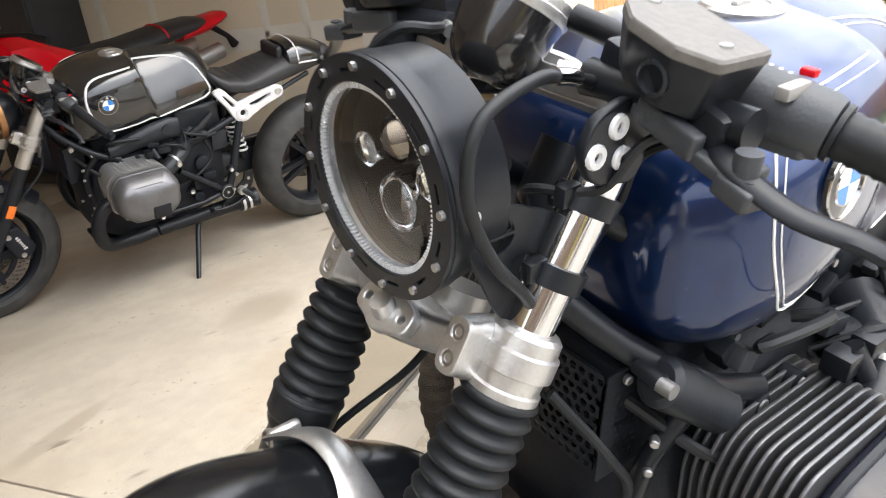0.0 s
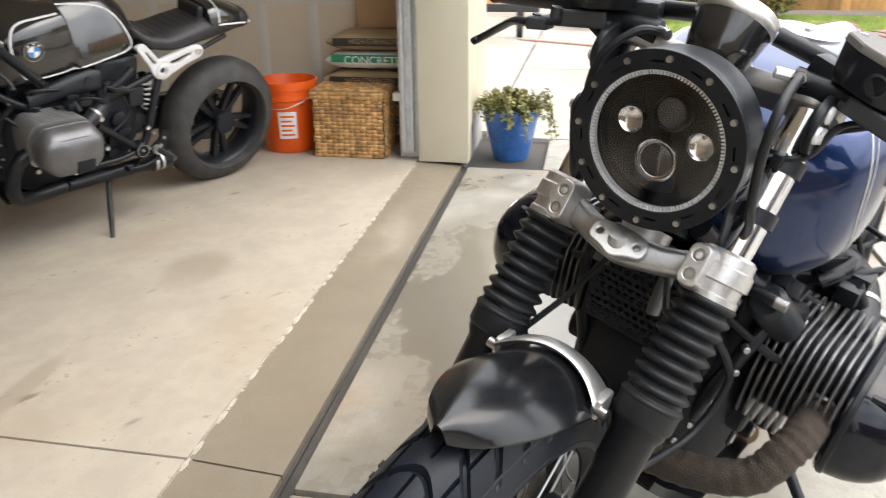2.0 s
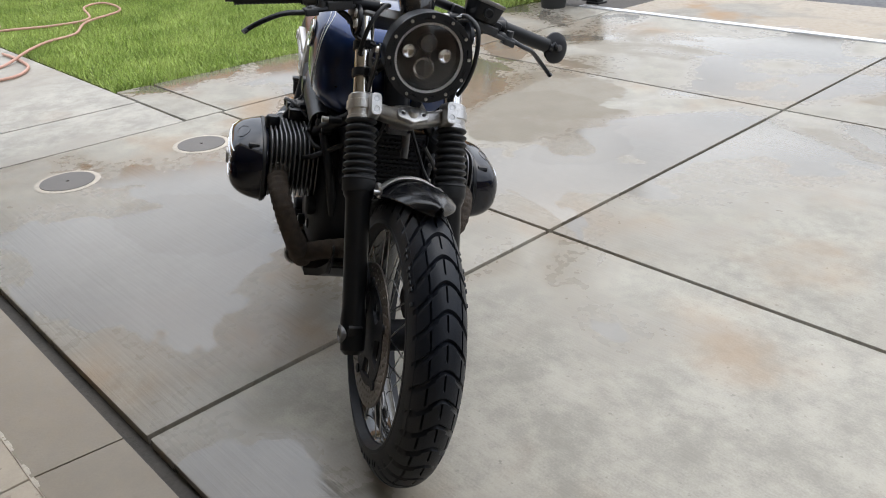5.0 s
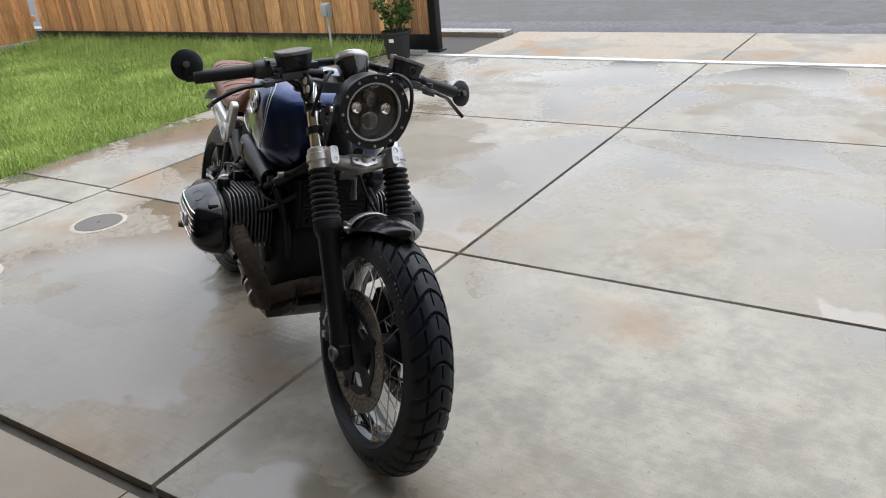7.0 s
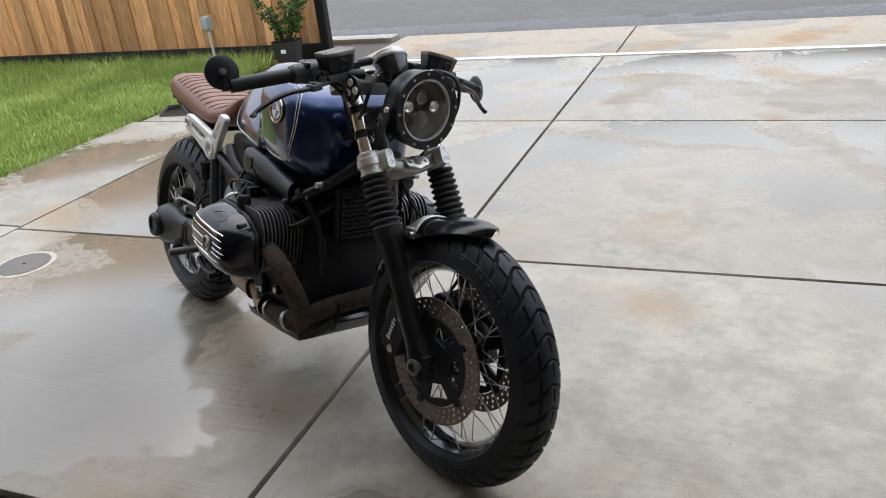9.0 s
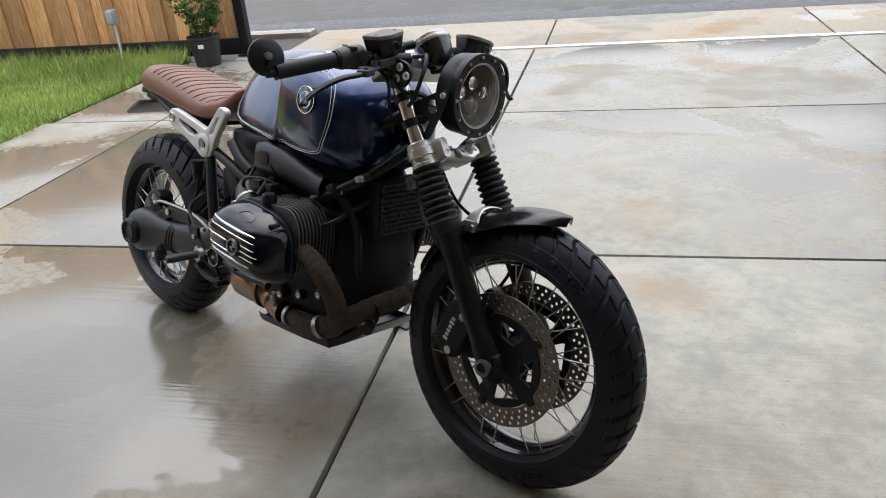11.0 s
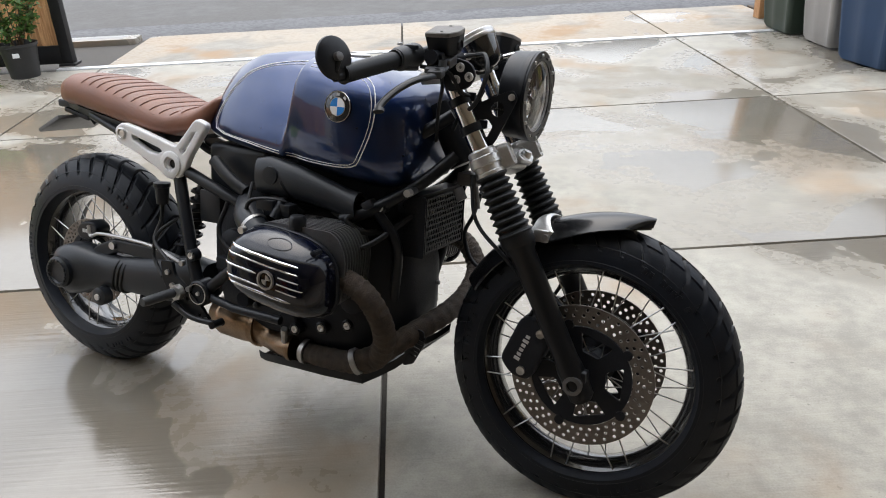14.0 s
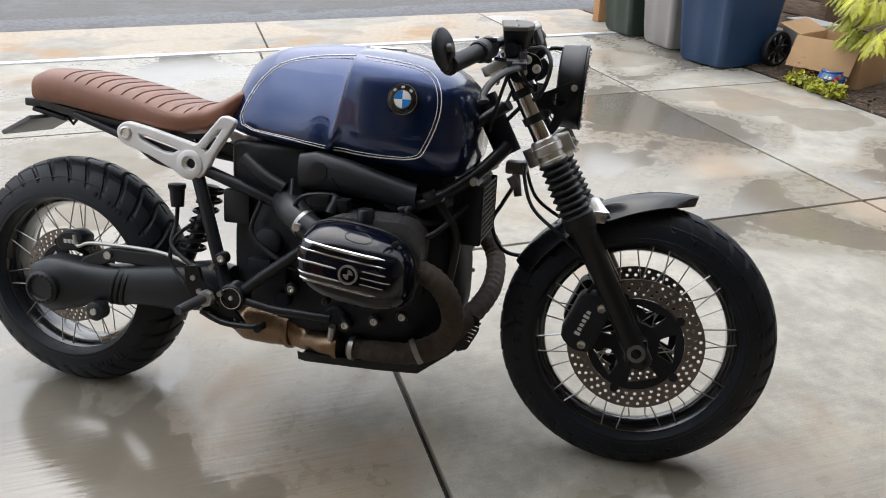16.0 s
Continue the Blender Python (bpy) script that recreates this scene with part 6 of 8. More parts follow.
    # hose from the cylinder to the steering head
    if style == "blue" and side > 0:
        arch = smooth_line([c + Vector((0.01, -0.070, 0)), (1.195, 0.098, 0.984), (1.228, 0.102, 0.995), (1.265, 0.108, 1.0), (1.318, 0.116, 0.985), (1.330, 0.120, 0.937), (1.308, 0.122, 0.882), (1.265, 0.118, 0.828), (1.225, 0.085, 0.77)], 8)
        hose = part("brake_hose", tube(arch, 0.0052, 10), M_BOOT, parent, "black brake hose arching beside the lamp")
        part("hose_collar", tube(arch[13:20], 0.0066, 12), M_CHROME, hose, "bright steel collar")
    else:
        P("brake_hose", tube([c + Vector((0.01, -side * 0.070, 0)), c + Vector((0.04, -side * 0.085, 0.006)), Vector((1.245, side * 0.085, 0.992)), Vector((1.262, side * 0.112, 0.955)), Vector((1.245, side * 0.122, 0.895)), Vector((1.205, side * 0.105, 0.865)), Vector((1.17, side * 0.06, 0.83))], 0.0050, 8, 8), M_BOOT, parent)
    P("cable", tube([a + d * 0.10 + Vector((0.02, 0, -0.02)), Vector((1.19, side * 0.15, 0.955)), Vector((1.215, side * 0.13, 0.915)), Vector((1.235, side * 0.075, 0.90)), Vector((1.20, side * 0.04, 0.86))], 0.0042, 8, 8), M_BOOT, parent)
    P("cable", tube([c + Vector((0.0, side * 0.03, -0.02)), Vector((1.17, side * 0.13, 0.93)), Vector((1.15, side * 0.10, 0.87)), Vector((1.13, side * 0.06, 0.80))], 0.0042, 8, 8), M_BOOT, parent)
    P("hose_end", tube([c + Vector((0.01, -side * 0.065, 0)), c + Vector((0.022, -side * 0.088, 0.001))], 0.0065, 8), M_ALU, parent)


def headlight(parent, S, style):
    """The round lamp with its bolted ring, lens and projectors."""
    def P(name, bm, m, par, label="", sharp=38):
        bm.transform(S)
        return part(name, bm, m, par, label, sharp)
    c = Vector((1.328, 0.009, 0.912)) if style == "blue" else Vector((1.30, 0, 0.83))
    R = 0.097 if style == "blue" else 0.088
    T = Matrix.Translation(c) @ Matrix.Rotation(radians(2), 4, "Y")
    def L(profile, n=56, loop=False, caps=True):
        b = lathe(profile, n, "x", loop=loop, caps=caps)
        b.transform(T)
        return b
    if style != "blue":
        sh = P("headlight", L([(-0.07, 0.02), (-0.065, 0.05), (-0.04, 0.075), (0.0, R), (0.008, R), (0.008, R - 0.012), (-0.01, R - 0.014), (-0.04, 0.05), (-0.045, 0.001)]), M_SATIN, parent, "round headlight with a copper rim")
        P("headlight_ring", L([(0.0, R + 0.004), (0.02, R + 0.003), (0.02, R - 0.010), (0.0, R - 0.010)], loop=True), M_COPPER, sh)
        P("lens", L([(0.006, R - 0.010), (0.014, R * 0.5), (0.016, 0.0006), (0.014, 0.0006), (0.012, R * 0.5), (0.004, R - 0.010)], loop=True), M_LENS, sh).visible_shadow = False
        return
    shell = P("headlight", L([(-0.052, 0.045), (-0.052, R * 0.90), (-0.048, R * 0.965), (-0.012, R * 0.985), (-0.010, R), (0.004, R), (0.006, R - 0.002), (0.006, R * 0.815), (0.002, R * 0.80), (-0.02, R * 0.78), (-0.044, R * 0.55), (-0.046, 0.001)]), M_SATIN, parent, "round black headlight with a bolted ring")
    # scalloped rim ring
    ring = plate(circle(0, 0, R * 1.0, 64), [circle(0, 0, R * 0.80, 56)] + [[(R * rr * math.cos(a + o), R * rr * math.sin(a + o)) for rr, o in ((0.865, -0.10), (0.905, -0.09), (0.905, 0.09), (0.865, 0.10))] for a in [2 * math.pi * (i + 0.5) / 12 for i in range(12)]], 0.005, Matrix(), 0.0008)
    ring.transform(T @ Matrix.Translation((0.0085, 0, 0)) @ Matrix.Rotation(radians(90), 4, "Z"))
    P("headlight_ring", ring, M_SATIN, shell)
    for i in range(12):
        a = 2 * math.pi * i / 12 + 0.1
        b = lathe([(0.011, 0.0003), (0.011, 0.0038), (0.0145, 0.0034), (0.0145, 0.0003)], 8, "x", (0, R * 0.92 * math.cos(a), R * 0.92 * math.sin(a)))
        b.transform(T)
        P("ring_bolt", b, M_STEEL, shell)
    P("inner_ring", L([(-0.004, R * 0.80), (0.007, R * 0.80), (0.008, R * 0.775), (-0.004, R * 0.760)], loop=True), M_SILVER, shell, "ribbed silver inner ring")
    ribs = bmesh.new()
    for i in range(120):
        a = 2 * math.pi * i / 120
        join(ribs, block((0.004, 0.0016, R * 0.055), (0.0062, R * 0.765 * math.sin(a), R * 0.765 * math.cos(a)), 0, m=Matrix.Rotation(-a, 4, "X")))
    ribs.transform(T)
    P("ring_ribs", ribs, M_SILVER, shell, "bright ribs round the lens")
    P("reflector", L([(-0.010, R * 0.76), (-0.02, R * 0.72), (-0.030, R * 0.5), (-0.034, 0.001), (-0.037, 0.001), (-0.033, R * 0.52), (-0.022, R * 0.74), (-0.010, R * 0.775)], loop=True), M_DARK, shell)
    for y, z, r, mm in ((0.0, 0.027, 0.019, M_SATIN), (-0.001, -0.028, 0.025, M_CHROME), (0.041, 0.006, 0.0155, M_CHROME), (-0.041, 0.006, 0.0155, M_CHROME)):
        b = lathe([(-0.035, r * 1.05), (-0.018, r * 1.05), (-0.014, r * 0.97), (-0.018, r * 0.9), (-0.022, r * 0.4), (-0.022, 0.001)], 24, "x", (0, y, z))
        b.transform(T)
        pj = P("projector", b, mm, shell)
        b = lathe([(-0.020, r * 0.92), (-0.014, r * 0.8), (-0.008, r * 0.5), (-0.006, 0.001)], 24, "x", (0, y, z))
        b.transform(T)
        P("projector_lens", b, M_LENS, pj)
    fin = plate(rounded([(-0.014, 0.0), (0.014, 0.0), (0.026, -0.05), (0.0, -0.058), (-0.026, -0.05)], 0.006), [], 0.004, Matrix(), 0.0005)
    fin.transform(T @ Matrix.Translation((-0.022, 0, -0.008)) @ Matrix.Rotation(radians(90), 4, "Z"))
    P("lamp_divider", fin, M_SATIN, shell)
    ln = L([(0.004, R * 0.775), (0.010, R * 0.60), (0.014, R * 0.3), (0.015, 0.0006), (0.013, 0.0006), (0.012, R * 0.3), (0.008, R * 0.6), (0.002, R * 0.775)], loop=True)
    P("lens", ln, M_LENS, shell, "clear headlight lens").visible_shadow = False
    for side in (-1, 1):
        out = rounded([(0.046, 0.062), (0.034, 0.060), (-0.060, 0.018), (-0.062, -0.002), (-0.045, -0.045), (-0.005, -0.066), (0.012, -0.048), (0.040, 0.010), (0.056, 0.048)], 0.012)
        cut = circle(0.014, 0.022, 0.016, 18)
        cut2 = rounded([(-0.034, -0.006), (-0.006, 0.0), (0.006, -0.014), (-0.006, -0.040), (-0.026, -0.030)], 0.004)
        br = plate([(x + 1.273, z + 0.863) for x, z in out], [[(x + 1.273, z + 0.863) for x, z in q] for q in (cut, cut2)], 0.004, Matrix.Translation((0, side * 0.098, 0)), 0.0006)
        bk = P("lamp_bracket", br, M_SATIN, parent, "black plate bracket with round cut-outs")
        P("bracket_bar", block((0.034, 0.004, 0.003), (1.287, side * 0.098, 0.885), 0.0005), M_SATIN, bk)
        P("bracket_bolt", lathe([(side * 0.098, 0.001), (side * 0.098, 0.0078), (side * 0.105, 0.007), (side * 0.106, 0.001)], 10, at=(1.317, 0, 0.912)), M_ALU, bk)


def front_end(bike, S, style):
    """Fork, yokes, boots, mudguard, gauge and lamp, all turned with the steering."""
    def P(name, bm, m, par, label="", sharp=38):
        bm.transform(S)
        return part(name, bm, m, par, label, sharp)
    ax = Vector((1.516, 0, 0.326)) if style == "blue" else Vector((1.49, 0, 0.300))
    at = lambda s, f=0.0, y=0.0: ax + UPF * s + FWD * f + Vector((0, y, 0))
    top = 0.745
    for side in (-1, 1):
        y = side * 0.108 + 0.002
        if style == "blue":
            low = P("fork_slider", tube([at(-0.045, 0, y), at(-0.035, 0, y), at(0.03, 0, y), at(0.06, 0, y), at(0.30, 0, y), at(0.31, 0, y), at(0.355, 0, y)], [0.018, 0.027, 0.029, 0.026, 0.0285, 0.034, 0.034], 20), M_FORK, bike, "black fork slider")
            P("axle_clamp", block((0.05, 0.034, 0.06), at(0.0, 0.0, y), 0.008), M_FORK, low)
            P("axle_nut", lathe([(y, 0.001), (y, 0.021), (y + side * 0.03, 0.021), (y + side * 0.032, 0.013), (y + side * 0.022, 0.011), (y + side * 0.022, 0.001)], 16, at=(ax.x, 0, ax.z)), M_GREYCAST, low)
            # bellows
            pts, rs = [], []
            n = 9
            for i in range(n * 6 + 1):
                t = i / (n * 6)
                pts.append(at(0.336 + 0.148 * t, 0, y))
                r0 = 0.0395 - 0.004 * t
                rs.append(r0 - 0.0085 * (0.5 + 0.5 * math.cos(2 * math.pi * n * t)) ** 1.3 if 0 < i < n * 6 else 0.030)
            P("fork_boot", tube(pts, rs, 28), M_BOOT, bike, "ribbed rubber fork boot", 70)
            P("boot_collar", tube([at(0.315, 0, y), at(0.320, 0, y), at(0.348, 0, y), at(0.352, 0, y)], [0.034, 0.0375, 0.0375, 0.033], 24), M_BOOT, bike)
            tb = P("fork_tube", tube([at(0.46, 0, y), at(top, 0, y)], 0.0215, 24), M_CHROME, bike, "polished chrome fork tube")
            for s in (0.585, 0.648):
                P("tube_clamp", tube([at(s - 0.009, 0, y), at(s + 0.009, 0, y)], 0.026, 20), M_SATIN, tb)
                P("clamp_lug", block((0.02, 0.012, 0.018), at(s, 0.026, y), 0.003), M_SATIN, tb)
        else:
            P("fork_slider", tube([at(-0.04, 0, y), at(0.0, 0, y), at(0.06, 0, y), at(0.42, 0, y)], [0.02, 0.03, 0.024, 0.024], 18), M_SATIN, bike)
            P("fork_tube", tube([at(0.40, 0, y), at(0.41, 0, y), at(0.56, 0, y), at(0.70, 0, y)], [0.022, 0.0265, 0.0255, 0.024], 18), M_ALU, bike, "thick silver fork tube")
            P("reflector", block((0.028, 0.006, 0.05), at(0.235, 0.0, y * 1.24), 0.003, m=Matrix.Rotation(-RAKE, 4, "Y")), M_ORANGE, bike)
            P("axle_nut", lathe([(y, 0.001), (y, 0.018), (y + side * 0.03, 0.018), (y + side * 0.032, 0.001)], 14, at=(ax.x, 0, ax.z)), M_DULLALU, bike)
    # lower yoke: cast bridge with pinch clamps
    ym = M_DULLALU
    rings = []
    for t in np.linspace(-1, 1, 25):
        y = t * 0.088
        f = 0.004 + 0.014 * (1 - t * t)
        h = 0.015 + 0.007 * (1 - abs(t)) ** 2 + 0.004 * t * t
        s = 0.508 - 0.020 * (1 - t * t)
        w = 0.020 + 0.008 * (1 - abs(t)) ** 2
        rings.append([at(s, f, y) + UPF * h * math.copysign(abs(math.sin(q)) ** 0.55, math.sin(q)) + FWD * w * math.copysign(abs(math.cos(q)) ** 0.55, math.cos(q)) for q in np.linspace(0, 2 * math.pi, 28, endpoint=False)])
    yoke = P("lower_yoke", skin(bmesh.new(), rings), ym, bike, "cast aluminium lower fork yoke")
    P("yoke_stem", tube([at(0.48, -0.035), at(0.525, -0.035)], 0.032, 18), ym, yoke)
    boss = plate(rounded([(-0.034, -0.010), (-0.016, -0.014), (0.0, -0.022), (0.016, -0.014), (0.034, -0.010), (0.034, 0.010), (0.014, 0.016), (-0.014, 0.016), (-0.034, 0.010)], 0.008), [circle(-0.024, 0, 0.006, 12), circle(0.024, 0, 0.006, 12)], 0.012, Matrix(), 0.002)
    boss.transform(Matrix.Translation(at(0.492, 0.046)) @ Matrix.Rotation(-RAKE - 0.35, 4, "Y") @ Matrix.Rotation(radians(90), 4, "Z"))
    P("yoke_boss", boss, M_ALU if style == "blue" else ym, yoke)
    P("yoke_plug", tube([at(0.490, 0.046), at(0.500, 0.060)], [0.013, 0.010], 16), M_ALU if style == "blue" else ym, yoke)
    for side in (-1, 1):
        y = side * 0.108 + 0.002
        cl = P("fork_clamp", tube([at(0.476, 0, y), at(0.478, 0, y), at(0.486, 0, y), at(0.488, 0, y), at(0.500, 0, y), at(0.502, 0, y), at(0.520, 0, y), at(0.522, 0, y), at(0.533, 0, y), at(0.537, 0, y)], [0.0285, 0.0325, 0.0325, 0.0300, 0.0305, 0.0350, 0.0345, 0.0315, 0.0310, 0.0270], 36), M_ALU, yoke)
        yl, lug = y - side * 0.020, []
        for f, k in ((0.010, 1.12), (0.036, 1.08), (0.046, 1.0), (0.0535, 0.98), (0.0545, 0.9)):
            o3 = rounded([(-0.0118 * k, -0.0255 * k), (0.0118 * k, -0.0255 * k), (0.0118 * k, 0.0255 * k), (-0.0118 * k, 0.0255 * k)], 0.0116 * k, 6)
            lug.append([at(0.506 + q, f, yl + p) for p, q in o3])
        P("clamp_lug", skin(bmesh.new(), lug), M_ALU, yoke)
        pinch = plate(rounded([(-0.0105, -0.0235), (0.0105, -0.0235), (0.0105, 0.0235), (-0.0105, 0.0235)], 0.0103), [circle(0, 0.0115, 0.0078, 12), circle(0, -0.0115, 0.0078, 12)], 0.004, Matrix(), 0.001)
        pinch.transform(Matrix.Translation(at(0.506, 0.0545, yl)) @ Matrix.Rotation(-RAKE, 4, "Y") @ Matrix.Rotation(radians(90), 4, "Z"))
        P("pinch_plate", pinch, M_ALU, yoke)
        for s in (0.4945, 0.5175):
            b = lathe([(0.0, 0.001), (0.0, 0.007), (0.006, 0.007), (0.006, 0.004), (0.003, 0.0035), (0.003, 0.001)], 12, "x")
            b.transform(Matrix.Translation(at(s, 0.049, yl)) @ Matrix.Rotation(-RAKE, 4, "Y"))
            P("pinch_bolt", b, M_STEEL, yoke)
    # upper yoke
    out = rounded([(-0.06, -0.135), (0.0, -0.142), (0.030, -0.118), (0.018, -0.05), (0.018, 0.05), (0.030, 0.118), (0.0, 0.142), (-0.06, 0.135), (-0.055, 0.04), (-0.055, -0.04)], 0.02)
    up = plate(out, [], 0.022, Matrix(), 0.003)
    up.transform(Matrix.Translation(at(0.725, 0.0)) @ Matrix.Rotation(-RAKE, 4, "Y") @ Matrix.Rotation(radians(-90), 4, "X"))
    uy = P("upper_yoke", up, M_DULLALU if style == "blue" else M_SATIN, bike)
    for side in (-1, 1):
        o2 = rounded([(-0.035, -0.030), (0.012, -0.030), (0.032, -0.008), (0.026, 0.018), (-0.008, 0.034), (-0.045, 0.026)], 0.012)
        pk = plate(o2, [], 0.010, Matrix(), 0.002)
        pk.transform(Matrix.Translation((1.212, side * 0.131, 0.952)) @ Matrix.Rotation(-RAKE * 0.4, 4, "Y"))
        bp = P("bar_clamp", pk, M_SATIN, uy)
        for dx, dz in ((-0.014, -0.012), (0.015, -0.004), (-0.006, 0.014)):
            c = Vector((1.218 + dx, 0, 0.952 + dz))
            P("clamp_bolt", lathe([(side * 0.132, 0.001), (side * 0.132, 0.0098), (side * 0.138, 0.0098), (side * 0.1395, 0.0088), (side * 0.1395, 0.0042), (side * 0.136, 0.0038), (side * 0.136, 0.001)], 14, at=(c.x, 0, c.z)), M_SILVER, bp, "bright socket bolt")
        P("fork_cap", tube([at(0.735, 0, side * 0.104), at(0.752, 0, side * 0.104), at(0.756, 0, side * 0.104)], [0.019, 0.018, 0.012], 8), M_ALU, uy)
    P("steering_nut", tube([at(0.735, -0.035), at(0.748, -0.035), at(0.752, -0.035)], [0.024, 0.024, 0.017], 8), M_ALU, uy)
    # gauge can
    gdir = Vector((-0.55, 0, 0.83)).normalized()
    g0 = Vector((1.224, 0.0, 0.965)) if style == "blue" else Vector((1.20, 0, 0.93))
    gk = 0.86 if style == "blue" else 1.0
    can = [(0.0, 0.012), (0.002, 0.022), (0.008, 0.033), (0.018, 0.041), (0.034, 0.046), (0.060, 0.051), (0.066, 0.052)]
    gcan = P("instrument", tube([g0 + gdir * a for a, r in can], [r * gk for a, r in can], 36), M_GLOSS, bike, "round black instrument with a silver rim")
    P("instrument_rim", tube([g0 + gdir * a for a in (0.063, 0.066, 0.071, 0.072, 0.080, 0.083)], [r * gk for r in (0.052, 0.0545, 0.0545, 0.0535, 0.0535, 0.049)], 40), M_ALU, gcan)
    P("instrument_glass", tube([g0 + gdir * 0.082, g0 + gdir * 0.084], 0.047 * gk, 32), M_GLOSS, gcan)
    P("instrument_stay", tube([at(0.71, 0.02), g0], 0.010, 10), M_SATIN, gcan)
    headlight(bike, S, style)
    for side in (-1, 1):
        handlebar_side(bike, side, S, style)
    # mudguard
    n = 40
    a0, a1 = (-62, 17) if style == "blue" else (-55, 38)
    rad = 0.343 if style == "blue" else 0.318
    bm = bmesh.new()
    outer, inner = [], []
    for i in range(n + 1):
        t = i / n
        a = radians(a0 + (a1 - a0) * t)
        w = 0.071 if style == "blue" else 0.066
        if t > 0.66:
            w *= max(0.03, 1 - ((t - 0.66) / 0.34) ** 2.2) ** 0.55
        if t < 0.25:
            w *= 0.78 + 0.22 * t / 0.25
        row = []
        for q in np.linspace(-1, 1, 17):
            rr = rad + 0.030 * (max(0.0, t - 0.5) / 0.5) ** 1.5 - (0.038 - 0.016 * max(0.0, t - 0.6) / 0.4) * abs(q) ** 2.2
            p = ax + Vector((rr * math.sin(a), q * w, rr * math.cos(a)))
            row.append(p)
        outer.append(row)
        inner.append([p - (p - ax - Vector((0, p.y, 0))).normalized() * 0.003 for p in row])
    loops = [o + i[::-1] for o, i in zip(outer, inner)]
    fender = P("mudguard", skin(bm, loops), M_GUARD if style == "blue" else M_SATIN, bike, "black front mudguard")
    # polished bridge over the mudguard
    bm, rings = bmesh.new(), []
    for t in np.linspace(-1, 1, 21):
        y = t * 0.070
        rr = rad + 0.008 - 0.030 * abs(t) ** 2.2
        a = radians(-22 if style == "blue" else -20)
        c = ax + Vector((rr * math.sin(a), y, rr * math.cos(a)))
        w = 0.017 + 0.014 * (abs(t) ** 2.5)
        tn = Vector((math.cos(a), 0, -math.sin(a)))
        nm = Vector((math.sin(a), 0, math.cos(a)))
        rings.append([c + tn * w * math.cos(q) + nm * 0.0065 * math.sin(q) for q in np.linspace(0, 2 * math.pi, 10, endpoint=False)])
    br = P("mudguard_bridge", skin(bm, rings), M_ALU if style == "blue" else M_SATIN, bike, "bright cast bridge between the fork legs" if style == "blue" else "black bridge between the fork legs")
    for side in (-1, 1):
        a = radians(-22)
        c = ax + Vector(((rad - 0.03) * math.sin(a), side * 0.070, (rad - 0.022) * math.cos(a)))
        P("bridge_lug", block((0.034, 0.012, 0.028), c, 0.005), M_ALU, br)
        P("bridge_bolt", lathe([(side * 0.070, 0.001), (side * 0.070, 0.007), (side * 0.084, 0.007), (side * 0.084, 0.001)], 10, at=(c.x + 0.012, 0, c.z)), M_STEEL, br)
    # brake calipers
    for side in (-1, 1):
        m = Matrix.Translation(ax) @ Matrix.Rotation(radians(-68), 4, "Y")
        o = rounded([(-0.060, 0.095), (0.062, 0.095), (0.070, 0.125), (0.056, 0.165), (-0.052, 0.165), (-0.068, 0.130)], 0.014)
        cb = plate(o, [], 0.062, Matrix.Translation((0, side * 0.072, 0)), 0.006)
        cb.transform(m)
        cal = P("brake_caliper", cb, M_MATT, bike, "black four-piston brake caliper")
        lett = bmesh.new()
        for i in range(6):
            join(lett, block((0.0075, 0.0012, 0.010 if i not in (0, 4) else 0.014), (-0.030 + i * 0.0115, side * 0.1045, 0.136), 0.0003))
        lett.transform(m)
        P("caliper_mark", lett, M_PRINT, cal)
        for i in (-1, 1):
            b = lathe([(side * 0.10, 0.001), (side * 0.10, 0.010), (side * 0.109, 0.010), (side * 0.109, 0.005), (side * 0.106, 0.001)], 12, at=(i * 0.05, 0, 0.115))
            b.transform(m)
            P("caliper_bolt", b, M_STEEL, cal)
        hose = tube([ax + Vector((-0.13, side * 0.075, 0.10)), ax + Vector((-0.11, side * 0.10, 0.17)), at(0.30, -0.045, side * 0.10), at(0.40, -0.09, side * 0.07), at(0.50, -0.075, side * 0.03)], 0.0045, 8, 8)
        P("brake_hose", hose, M_BOOT, bike)
    return ax


